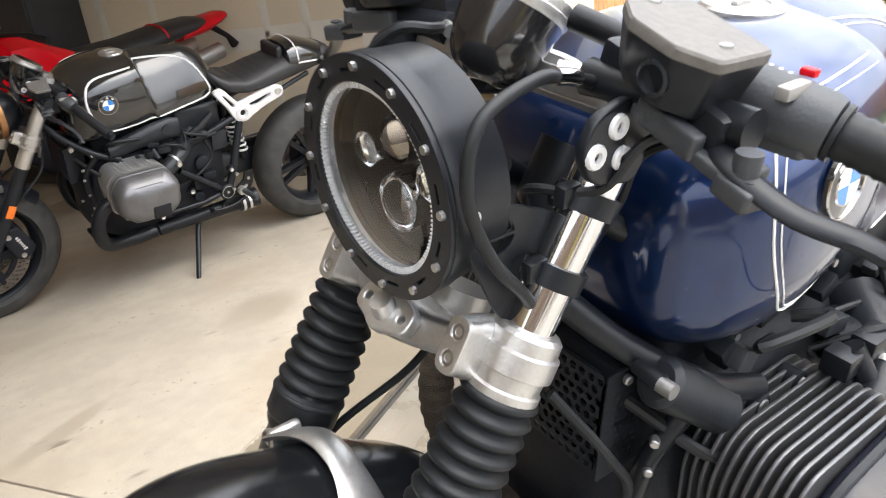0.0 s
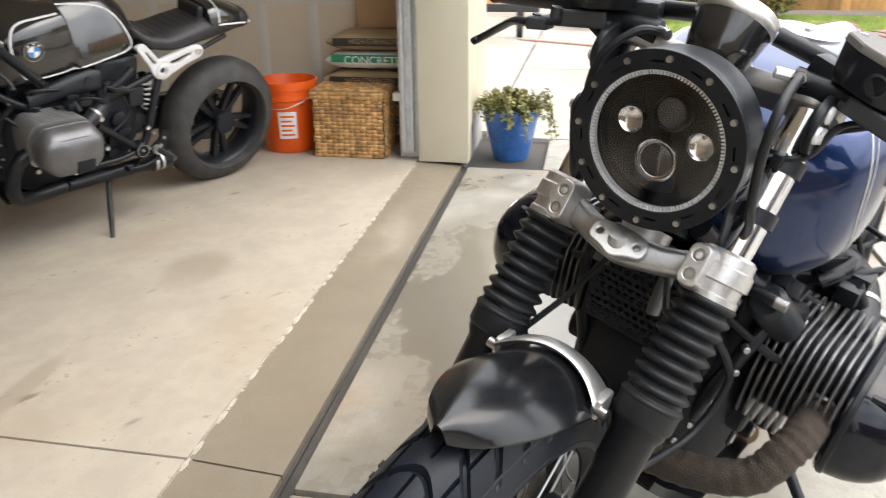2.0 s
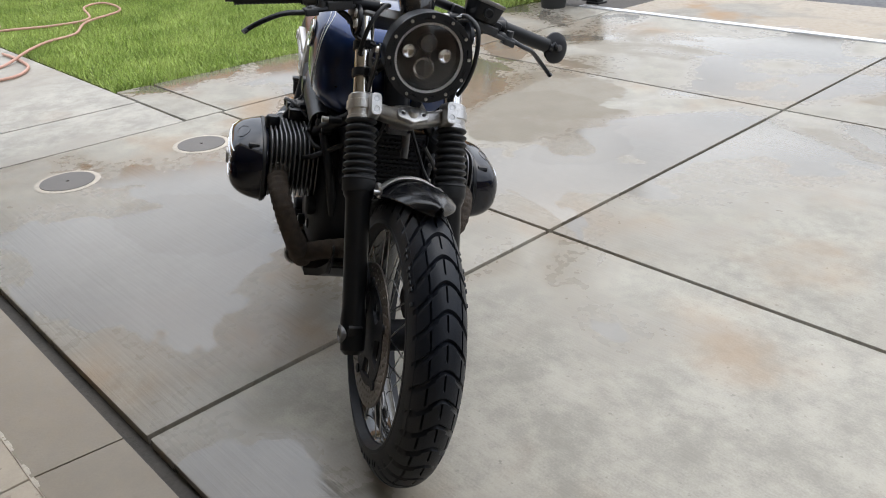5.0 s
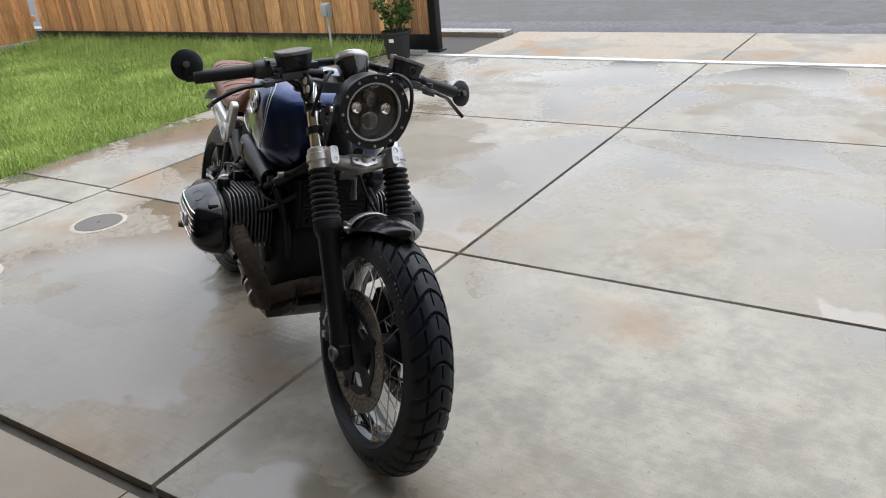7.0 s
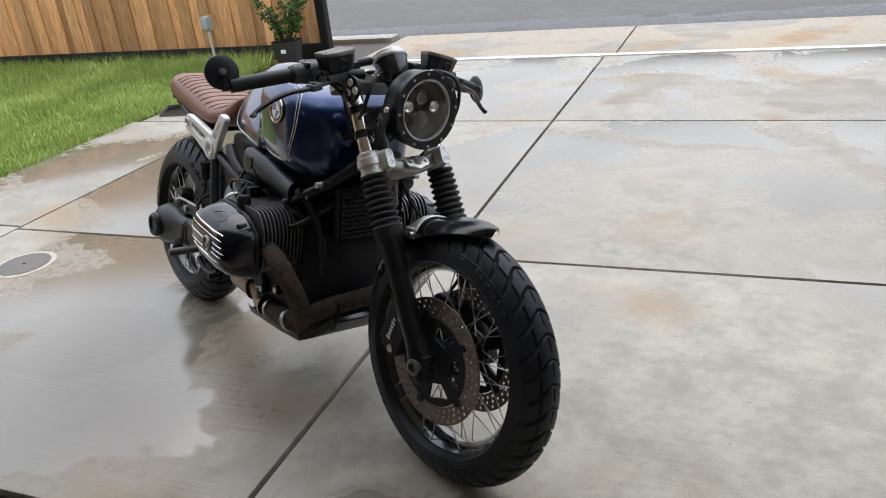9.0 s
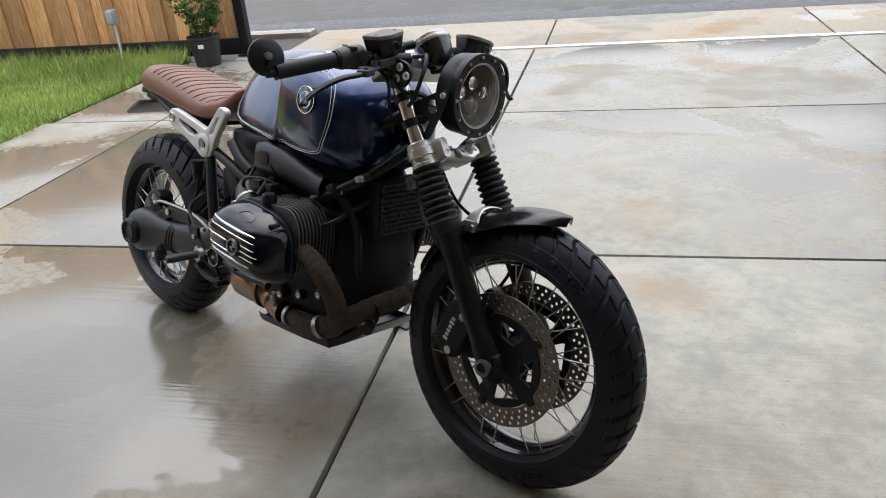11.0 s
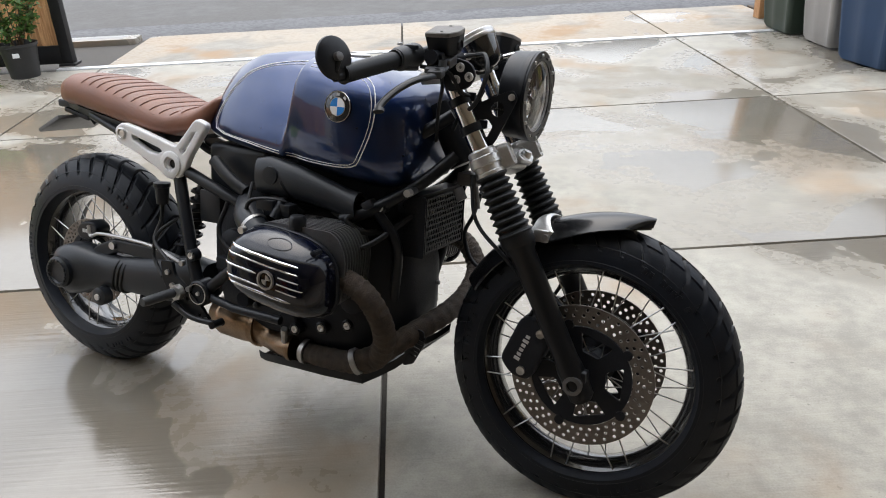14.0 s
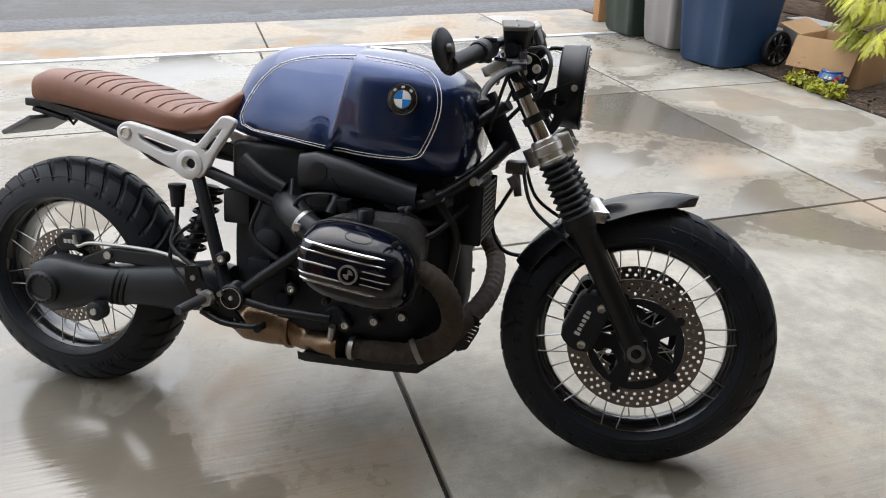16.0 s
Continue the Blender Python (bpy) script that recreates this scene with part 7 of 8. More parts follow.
def motorcycle(style, m, label, steer):
    blue = style == "blue"
    bike = thing("motorcycle", label, "motorcycle", m)
    axis_p = Vector((1.512, 0, 0.323)) - FWD * 0.035
    S = Matrix.Translation(axis_p) @ Matrix.Rotation(radians(steer), 4, UPF) @ Matrix.Translation(-axis_p)
    ax = front_end(bike, S, style)
    fR, fr = (0.330, 0.243) if blue else (0.302, 0.218)
    wheel("front_wheel", bike, S @ Matrix.Translation(ax), fR, 0.122, fr, blue, (37, 0.26, 0.0075) if blue else None, (-0.066, 0.066), 0.06)
    rear = wheel("rear_wheel", bike, Matrix.Translation((-0.010 if blue else 0, 0, 0.318 if blue else 0.314)), 0.323 if blue else 0.312, 0.172 if blue else 0.185, 0.218, blue, (34, 0.30, 0.0085) if blue else None, (-0.062,), 0.065, 0.132)
    # tank
    tank = part("fuel_tank", tank_mesh(), M_BLUE if blue else M_GLOSS, bike, "deep blue metallic fuel tank with white pinstripes" if blue else "gloss black fuel tank with a silver border")
    border = [(0.526, 0.776), (0.66, 0.755), (0.80, 0.736), (0.90, 0.732), (0.985, 0.738), (1.012, 0.765), (1.036, 0.83), (1.036, 0.885), (1.008, 0.926), (0.94, 0.946), (0.80, 0.956), (0.66, 0.943), (0.585, 0.912), (0.538, 0.846)]
    for side in (-1, 1):
        if blue:
            part("pinstripe", side_line(border, side, 0.0014), M_WHITE, tank, "white pinstripe")
            part("pinstripe", side_line(inset(border, 0.0075), side, 0.0008), M_WHITE, tank, "thin white pinstripe")
        else:
            part("tank_border", side_line(inset(border, 0.004), side, 0.0048, -0.001), M_SILVER, tank, "silver border line")
        roundel(tank, 0.955 if blue else 0.965, 0.868 if blue else 0.845, side, 0.034 if blue else 0.036)
    cap = lathe([(-0.01, 0.001), (-0.01, 0.046), (0.004, 0.046), (0.008, 0.042), (0.008, 0.030), (0.006, 0.028), (0.006, 0.001)], 40, "z", (0.86, 0, 0.972))
    fc = part("fuel_cap", cap, M_ALU, tank, "round brushed metal fuel cap")
    part("cap_lock", block((0.03, 0.008, 0.004), (0.86, 0, 0.980), 0.001), M_DULLALU, fc)
    # seat and tail
    if blue:
        sm_, (sX, sT, sB, sW) = seat_mesh(False)
        seat = part("seat", sm_, M_LEATHER, bike, "brown leather seat with stitched channels", 50)
        for side in (-1, 1):
            pp = [(x, side * w, z) for x, w, z in ((-0.085, 0.062, 0.846), (-0.02, 0.088, 0.850), (0.1, 0.1045, 0.838), (0.2, 0.114, 0.818), (0.3, 0.121, 0.797), (0.38, 0.122, 0.785), (0.45, 0.113, 0.800), (0.50, 0.09, 0.835))]
            part("seat_piping", tube(smooth_line(pp, 6), 0.0022, 6), M_PIPING, seat, "dark brown seam")
        for i in range(12):
            x = 0.045 + 0.035 * i
            t, b, w = (float(np.interp(x, sX, k)) for k in (sT, sB, sW))
            zc = b + 0.42 * (t - b)
            pts = []
            for q in np.linspace(-0.9, 0.9, 21):
                cc = abs(q) ** (1 / 0.62)
                pts.append((x - 0.02 * q * q, q * w, zc + (t - zc) * math.sqrt(1 - cc * cc) ** 0.75 + 0.0008))
            part("seat_stitch", tube(pts, 0.0017, 5), M_PIPING, seat)
        pan = skin(bmesh.new(), [[Vector((x, y, z)) for y, z in ((-w, zz), (w, zz), (w * 0.9, zz - 0.022), (-w * 0.9, zz - 0.022))] for x, w, zz in ((-0.09, 0.06, 0.800), (0.0, 0.085, 0.785), (0.1, 0.1, 0.772), (0.25, 0.115, 0.752), (0.36, 0.12, 0.742))])
        part("seat_pan", pan, M_SATIN, bike)
        tl = block((0.05, 0.12, 0.022), (-0.098, 0, 0.785), 0.006)
        part("tail_light", tl, M_GUN, bike, "smoked tail light")
        pl = block((0.012, 0.19, 0.10), (0, 0, 0), 0.003, m=Matrix.Rotation(radians(62), 4, "Y"))
        pl.transform(Matrix.Translation((-0.125, 0, 0.725)))
        npl = part("number_plate", pl, M_PLATE, bike, "dark number plate")
        bars = bmesh.new()
        for i in range(7):
            bb = block((0.0008, 0.015, 0.03), (-0.0066, -0.066 + i * 0.022, 0), 0)
            bb.transform(Matrix.Translation((-0.125, 0, 0.725)) @ Matrix.Rotation(radians(62), 4, "Y"))
            join(bars, bb)
        part("plate_mark", bars, M_PRINT, npl)
        part("plate_bracket", block((0.10, 0.10, 0.012), (-0.06, 0, 0.757), 0.003, m=Matrix.Rotation(radians(12), 4, "Y")), M_SATIN, bike)
        part("plate_stay", tube([(0.03, -0.05, 0.752), (0.015, -0.05, 0.735), (0.0, -0.05, 0.75)], 0.004, 6), M_SATIN, bike)
    else:
        seat = part("seat", seat_mesh(True)[0], M_BLKLEATHER, bike, "black leather seat", 50)
        rings = []
        for x, w, zb, zt in ((0.16, 0.10, 0.775, 0.86), (0.15, 0.115, 0.765, 0.905), (0.11, 0.12, 0.76, 0.918), (0.04, 0.112, 0.765, 0.905), (-0.05, 0.09, 0.775, 0.875), (-0.11, 0.055, 0.79, 0.84), (-0.13, 0.02, 0.805, 0.825)):
            rings.append([Vector((x, w * (abs(math.cos(a)) ** 0.7) * (1 if math.cos(a) > 0 else -1), zb + (zt - zb) * (0.5 + 0.5 * math.sin(a)))) for a in np.linspace(0, 2 * math.pi, 24, endpoint=False)])
        hump = part("tail_cowl", skin(bmesh.new(), rings), M_GLOSS, bike, "black tail cowl with a silver edge")
        part("cowl_line", tube([r for r in rings[2][:13]], 0.004, 6), M_SILVER, hump)
        part("cowl_line", tube([rings[i][0] + Vector((0, 0.001, -0.01)) for i in range(2, 7)], 0.004, 6), M_SILVER, hump)
        part("cowl_pad", block((0.03, 0.15, 0.075), (0.175, 0, 0.862), 0.014, 3), M_BLKLEATHER, hump)
    # silver rear frame plates
    for side in (-1, 1):
        o = rounded([(0.214, 0.746), (0.238, 0.761), (0.300, 0.749), (0.428, 0.716), (0.498, 0.794), (0.530, 0.784), (0.470, 0.702), (0.450, 0.662), (0.428, 0.639), (0.394, 0.639), (0.368, 0.658), (0.300, 0.690), (0.220, 0.716)], 0.012)
        h1 = rounded([(0.270, 0.742), (0.374, 0.714), (0.386, 0.703), (0.364, 0.691), (0.330, 0.694), (0.272, 0.720)], 0.006)
        h2 = rounded([(0.437, 0.714), (0.486, 0.768), (0.503, 0.768), (0.462, 0.708), (0.448, 0.700)], 0.005)
        part("frame_panel", plate(rounded([(0.235, 0.735), (0.400, 0.690), (0.378, 0.650), (0.290, 0.680)], 0.008), [], 0.008, Matrix.Translation((0, side * 0.122, 0)), 0.001), M_GUN, bike)
        pl = plate(o, [h1, h2, circle(0.410, 0.674, 0.017, 20)], 0.022, Matrix.Translation((0, side * 0.138, 0)), 0.005)
        sp = part("rear_frame_plate", pl, M_SILVER, bike, "silver rear frame plate with cut-outs")
        part("frame_boss", lathe([(side * 0.128, 0.019), (side * 0.128, 0.036), (side * 0.152, 0.034), (side * 0.154, 0.030), (side * 0.154, 0.0195), (side * 0.148, 0.019)], 28, at=(0.410, 0, 0.674), loop=True), M_SILVER, sp)
        part("frame_boss", lathe([(side * 0.125, 0.001), (side * 0.125, 0.016), (side * 0.152, 0.016), (side * 0.154, 0.012), (side * 0.150, 0.010), (side * 0.150, 0.001)], 20, at=(0.238, 0, 0.737)), M_ALU, sp)
        part("frame_boss_bolt", lathe([(side * 0.120, 0.001), (side * 0.120, 0.014), (side * 0.140, 0.014), (side * 0.140, 0.001)], 16, at=(0.410, 0, 0.674)), M_SATIN, sp)
        part("tail_frame_tube", tube([(0.40, side * 0.118, 0.655), (0.30, side * 0.112, 0.672), (0.22, side * 0.105, 0.715), (0.05, side * 0.085, 0.765)], 0.011, 10, 5), M_SATIN, bike)
        # frame tubes
        part("frame_tube", tube([(0.415, side * 0.128, 0.66), (0.455, side * 0.150, 0.56), (0.515, side * 0.178, 0.40), (0.545, side * 0.185, 0.36)], 0.0165, 14, 5), M_SATIN, bike)
        part("frame_tube", tube([(0.425, side * 0.128, 0.665), (0.55, side * 0.135, 0.625), (0.68, side * 0.135, 0.582), (0.75, side * 0.13, 0.57)], 0.015, 12, 4), M_SATIN, bike)
        part("frame_tube", tube([(0.56, side * 0.185, 0.37), (0.62, side * 0.19, 0.42), (0.735, side * 0.185, 0.508)], 0.0145, 12), M_SATIN, bike)
        part("frame_tube", tube([(0.56, side * 0.19, 0.358), (0.66, side * 0.20, 0.345), (0.80, side * 0.195, 0.34)], 0.011, 10), M_SATIN, bike)
        part("frame_tube", tube([(1.175, side * 0.045, 0.77), (1.115, side * 0.10, 0.705), (1.03, side * 0.15, 0.645), (0.95, side * 0.16, 0.61)], 0.015, 12, 4), M_SATIN, bike)
        part("frame_tube", tube([(1.16, side * 0.04, 0.86), (1.05, side * 0.09, 0.78), (0.92, side * 0.11, 0.72)], 0.014, 12), M_SATIN, bike)
        part("frame_tube", tube([(1.03, side * 0.15, 0.645), (1.08, side * 0.13, 0.56), (1.06, side * 0.10, 0.42)], 0.012, 10, 4), M_SATIN, bike)
        # pivot cap, rear sets
        pv = part("pivot_cap", lathe([(side * 0.165, 0.001), (side * 0.165, 0.034), (side * 0.205, 0.034), (side * 0.209, 0.030), (side * 0.209, 0.026), (side * 0.206, 0.025), (side * 0.206, 0.001)], 30, at=(0.547, 0, 0.363)), M_SATIN, bike)
        part("pivot_ring", lathe([(side * 0.2065, 0.0275), (side * 0.211, 0.0275), (side * 0.211, 0.0255), (side * 0.2065, 0.0255)], 30, at=(0.547, 0, 0.363), loop=True), M_ALU, pv)
        part("pivot_screw", lathe([(side * 0.205, 0.001), (side * 0.205, 0.006), (side * 0.211, 0.005), (side * 0.211, 0.001)], 10, at=(0.547, 0, 0.363)), M_ALU, pv)
        o = rounded([(0.425, 0.43), (0.462, 0.435), (0.47, 0.40), (0.505, 0.375), (0.555, 0.335), (0.585, 0.30), (0.56, 0.285), (0.52, 0.30), (0.49, 0.325), (0.45, 0.345), (0.43, 0.38)], 0.008)
        rs_ = part("rearset_plate", plate(o, [circle(0.450, 0.405, 0.006, 10), circle(0.515, 0.345, 0.008, 10), circle(0.555, 0.308, 0.006, 10)], 0.010, Matrix.Translation((0, side * 0.205, 0)), 0.0015), M_FORK, bike, "black machined foot peg plate")
        peg = tube([(0.483, side * 0.21, 0.358), (0.478, side * 0.235, 0.357), (0.470, side * 0.30, 0.354), (0.468, side * 0.315, 0.354)], [0.011, 0.0125, 0.0125, 0.011], 12)
        part("foot_peg", peg, M_GREYPLASTIC, rs_)
        part("peg_boss", lathe([(side * 0.205, 0.001), (side * 0.205, 0.022), (side * 0.226, 0.020), (side * 0.226, 0.008), (side * 0.222, 0.001)], 8, at=(0.486, 0, 0.358)), M_ALU, rs_)
        lv = tube([(0.475, side * 0.218, 0.325), (0.53, side * 0.224, 0.305), (0.60, side * 0.226, 0.303), (0.645, side * 0.226, 0.312)], [0.009, 0.0075, 0.0075, 0.008], 10, 4)
        join(lv, tube([(0.638, side * 0.222, 0.312), (0.642, side * 0.262, 0.314)], [0.0095, 0.0095], 10))
        part("foot_lever", lv, M_FORK, rs_)
        for x, z in ((0.45, 0.405), (0.465, 0.372), (0.52, 0.372), (0.472, 0.325), (0.575, 0.300), (0.50, 0.437)):
            part("rearset_bolt", lathe([(side * 0.205, 0.001), (side * 0.205, 0.0075), (side * 0.216, 0.007), (side * 0.216, 0.001)], 10, at=(x, 0, z)), M_STEEL, rs_)
        for x, y, z in ((0.513, 0.190, 0.455), (0.690, 0.175, 0.395), (0.956, 0.172, 0.595), (0.885, 0.175, 0.592), (0.83, 0.175, 0.32), (0.90, 0.165, 0.335), (0.965, 0.15, 0.35), (1.045, 0.150, 0.650)):
            b = part("frame_bolt", lathe([(side * (y - 0.02), 0.001), (side * (y - 0.02), 0.0155), (side * (y + 0.003), 0.0155), (side * (y + 0.005), 0.012), (side * (y + 0.002), 0.010), (side * (y + 0.002), 0.001)], 14, at=(x, 0, z)), M_SATIN, bike)
            part("bolt_head", lathe([(side * y, 0.001), (side * y, 0.0095), (side * (y + 0.006), 0.009), (side * (y + 0.006), 0.005), (side * (y + 0.003), 0.001)], 10, at=(x, 0, z)), M_ALU, b)
        cylinder_side(bike, side, 0.902 if side < 0 else 0.925, style)
        header(bike, side, 0.902 if side < 0 else 0.925, blue)
        if blue and side > 0:
            can = part("ignition_coil", tube([(1.105, 0.138, 0.682), (1.10, 0.139, 0.678), (1.015, 0.158, 0.612), (1.010, 0.159, 0.608)], [0.02, 0.027, 0.027, 0.018], 18), M_GUN, bike, "black cylindrical coil")
            part("coil_tip", tube([(1.010, 0.159, 0.608), (0.985, 0.165, 0.590)], 0.009, 10), M_ALU, can)
            part("hose", tube([(1.19, 0.08, 0.67), (1.15, 0.13, 0.60), (1.125, 0.14, 0.54), (1.17, 0.13, 0.47), (1.30, 0.11, 0.475)], 0.0055, 8, 8), M_BOOT, bike)
            continue
        # air duct under the tank
        rings = []
        for x, z, w, h in ((0.70, 0.682, 0.020, 0.042), (0.74, 0.687, 0.030, 0.046), (0.82, 0.678, 0.034, 0.042), (0.91, 0.660, 0.033, 0.035), (0.975, 0.646, 0.032, 0.032), (0.985, 0.644, 0.034, 0.034), (0.990, 0.643, 0.034, 0.034)):
            rings.append([Vector((x, side * (0.152 + w * math.cos(a) * 0.8), z + h * math.sin(a))) for a in np.linspace(0, 2 * math.pi, 20, endpoint=False)])
        rings.append([r + (Vector((0.990, side * 0.152, 0.643)) - r) * 0.15 for r in rings[-1]])
        rings.append([r + (Vector((0.93, side * 0.152, 0.655)) - r) * 0.3 - Vector((0.03, 0, 0)) for r in rings[-1]])
        dk = part("air_duct", skin(bmesh.new(), rings), M_GUN, bike, "dark grey air intake duct")
        part("duct_cap", lathe([(side * 0.165, 0.001), (side * 0.165, 0.022), (side * 0.180, 0.021), (side * 0.181, 0.001)], 24, at=(0.755, 0, 0.690)), M_GUN, dk)
    # crankcase
    rings = []
    for x, w, zb, zt in ((0.50, 0.085, 0.34, 0.56), (0.56, 0.13, 0.28, 0.62), (0.66, 0.145, 0.255, 0.64), (0.76, 0.15, 0.245, 0.62), (0.88, 0.155, 0.240, 0.63), (0.99, 0.150, 0.245, 0.62), (1.05, 0.125, 0.275, 0.58), (1.085, 0.085, 0.32, 0.52), (1.095, 0.05, 0.36, 0.48)):
        rings.append([Vector((x, w * (abs(math.cos(a)) ** 0.45) * (1 if math.cos(a) > 0 else -1), (zb + zt) / 2 + (zt - zb) / 2 * (abs(math.sin(a)) ** 0.45) * (1 if math.sin(a) > 0 else -1))) for a in np.linspace(0, 2 * math.pi, 32, endpoint=False)])
    eng = part("crankcase", skin(bmesh.new(), rings), M_MATT, bike, "matt black engine crankcase")
    for i in range(9):
        part("case_louvre", block((0.004, 0.10 - 0.004 * i, 0.006), (1.088 - 0.0008 * i * i, 0, 0.345 + i * 0.02), 0.001), M_SATIN, eng)
    for x, y, z, r, ln in ((0.72, 0.15, 0.55, 0.03, 0.03), (0.62, 0.145, 0.50, 0.035, 0.02), (0.80, 0.15, 0.33, 0.03, 0.02), (0.98, 0.14, 0.42, 0.035, 0.025), (0.66, 0.145, 0.36, 0.022, 0.025)):
        for side in (-1, 1):
            part("case_boss", lathe([(side * (y - 0.03), 0.001), (side * (y - 0.03), r), (side * (y + ln - 0.004), r), (side * (y + ln), r * 0.85), (side * (y + ln), 0.001)], 16, at=(x, 0, z)), M_MATT, eng)
    # airbox, electronics and hoses under the tank
    bx = block((0.20, 0.22, 0.17), (0.60, 0, 0.652), 0.02, 3)
    part("airbox", bx, M_GUN, bike)
    part("battery_tray", block((0.34, 0.19, 0.15), (0.86, 0, 0.66), 0.02, 3), M_MATT, bike)
    for side in (-1, 1):
        part("side_cover", block((0.07, 0.03, 0.085), (0.525, side * 0.12, 0.575), 0.008), M_GUN, bike)
        part("hose", tube([(0.55, side * 0.14, 0.70), (0.61, side * 0.15, 0.66), (0.66, side * 0.15, 0.635)], 0.016, 10, 5), M_BOOT, bike)
        part("cable", tube([(0.68, side * 0.15, 0.66), (0.70, side * 0.20, 0.60), (0.735, side * 0.22, 0.635), (0.80, side * 0.20, 0.64), (0.84, side * 0.16, 0.61)], 0.005, 8, 6), M_BOOT, bike)
        part("cable", tube([(0.60, side * 0.15, 0.60), (0.58, side * 0.16, 0.52), (0.66, side * 0.17, 0.46), (0.74, side * 0.16, 0.43)], 0.006, 8, 6), M_BOOT, bike)
        part("cable", tube([(1.10, side * 0.10, 0.63), (1.04, side * 0.17, 0.57), (0.99, side * 0.20, 0.55)], 0.007, 8, 6), M_BOOT, bike)
        for size, at_ in (((0.06, 0.03, 0.035), (0.60, side * 0.15, 0.44)), ((0.04, 0.035, 0.05), (0.655, side * 0.155, 0.42)), ((0.05, 0.03, 0.02), (0.76, side * 0.16, 0.60))):
            part("engine_fitting", block(size, at_, 0.005), M_MATT, bike)
    # small hoses, connectors and screws between the tank and the cylinders
    r2 = random.Random(11)
    for side in (-1, 1):
        for k in range(16):
            x, y, z = r2.uniform(0.60, 1.02), side * r2.uniform(0.105, 0.165), r2.uniform(0.575, 0.685)
            if k % 4 == 0:
                q = Vector((x, y, z))
                part("hose", tube([q, q + Vector((r2.uniform(-0.05, 0.05), side * 0.035, r2.uniform(-0.03, 0.03))), q + Vector((r2.uniform(-0.11, 0.11), side * 0.02, r2.uniform(-0.05, 0.02))), q + Vector((r2.uniform(-0.1, 0.1), -side * 0.02, -0.05))], r2.uniform(0.004, 0.008), 8, 6), M_BOOT, bike)
            elif k % 4 == 3:
                b = part("engine_fitting", lathe([(-0.016, 0.001), (-0.016, 0.011), (0.010, 0.011), (0.014, 0.007), (0.014, 0.001)], 10, r2.choice("xyz"), (x, y, z)), M_SATIN, bike)
                part("fitting_screw", lathe([(side * 0.012, 0.001), (side * 0.012, 0.0055), (side * 0.019, 0.0055), (side * 0.019, 0.001)], 8, "y", (x, y, z)), M_ALU, b)
            else:
                part("connector", block((r2.uniform(0.02, 0.05), r2.uniform(0.02, 0.035), r2.uniform(0.015, 0.035)), (x, y, z), 0.004, m=Matrix.Rotation(r2.uniform(-0.6, 0.6), 4, "Y")), r2.choice((M_GUN, M_SATIN, M_GREYPLASTIC)), bike)
    # oil cooler and its guard
    oc = part("oil_cooler", block((0.045, 0.21, 0.145), (1.100, 0, 0.607), 0.006), M_SATIN, bike, "oil cooler behind a mesh guard")
    for i in range(13):
        part("cooler_fin", block((0.006, 0.18, 0.0028), (1.124, 0, 0.548 + i * 0.0098), 0.0), M_GUN, oc)
    holes = []
    for i in range(15):
        for j in range(10):
            holes.append(circle(-0.088 + i * 0.0126 + (0.0063 if j % 2 else 0), -0.056 + j * 0.0125, 0.0052, 6))
    gd = plate(rounded([(-0.096, -0.066), (0.098, -0.066), (0.098, 0.066), (-0.096, 0.066)], 0.006), holes, 0.002, Matrix(), 0.0002)
    gd.transform(Matrix.Translation((1.133, 0, 0.607)) @ Matrix.Rotation(radians(90), 4, "Z"))
    part("cooler_guard", gd, M_MATT, oc, "black perforated guard")
    for side in (-1, 1):
        for x, y, z, nx, ny in ((1.108, 0.104, 0.664, 0.1, 1), (1.086, 0.136, 0.590, 0.8, 0.6), (1.088, 0.135, 0.549, 0.7, 0.7), (1.078, 0.121, 0.477, 0.7, 0.7), (1.066, 0.101, 0.408, 0.75, 0.66), (1.075, 0.090, 0.373, 0.75, 0.66), (1.093, 0.060, 0.43, 1, 0.1)):
            if side < 0:
                continue
            p, q = Vector((x, y, z)), Vector((nx, ny, 0)).normalized()
            part("case_bolt", tube([p - q * 0.004, p + q * 0.006, p + q * 0.0075], [0.0056, 0.0056, 0.0042], 10), M_DULLALU, bike)
        holes = [circle(1.08 + i * 0.010 + (0.005 if j % 2 else 0), 0.547 + j * 0.0105, 0.0038, 6) for i in range(4) for j in range(11)]
        part("guard_side", plate(rounded([(1.065, 0.534), (1.135, 0.534), (1.135, 0.677), (1.065, 0.677)], 0.006), holes, 0.002, Matrix.Translation((0, side * 0.104, 0)), 0.0002), M_MATT, oc)
        horn = part("turn_signal", tube([(1.115, side * 0.12, 0.693), (1.118, side * 0.15, 0.694), (1.12, side * 0.165, 0.694)], [0.008, 0.010, 0.004], 12), M_SATIN, bike)
        part("turn_signal_tip", tube([(1.12, side * 0.152, 0.694), (1.12, side * 0.168, 0.694)], 0.0085, 12), M_DULLALU, horn)
    part("steering_head", tube([Vector((1.2, 0, 0.76)) - FWD * 0.03, Vector((1.2, 0, 0.76)) - FWD * 0.03 + UPF * 0.15], 0.032, 20), M_SATIN, bike)
    br = block((0.05, 0.05, 0.03), (1.195, 0.0, 0.715), 0.006)
    join(br, tube([(1.19, -0.06, 0.70), (1.205, -0.06, 0.675)], 0.012, 12), tube([(1.19, 0.03, 0.70), (1.20, 0.03, 0.64)], 0.010, 12))
    part("hose_block", br, M_GREYCAST, bike)
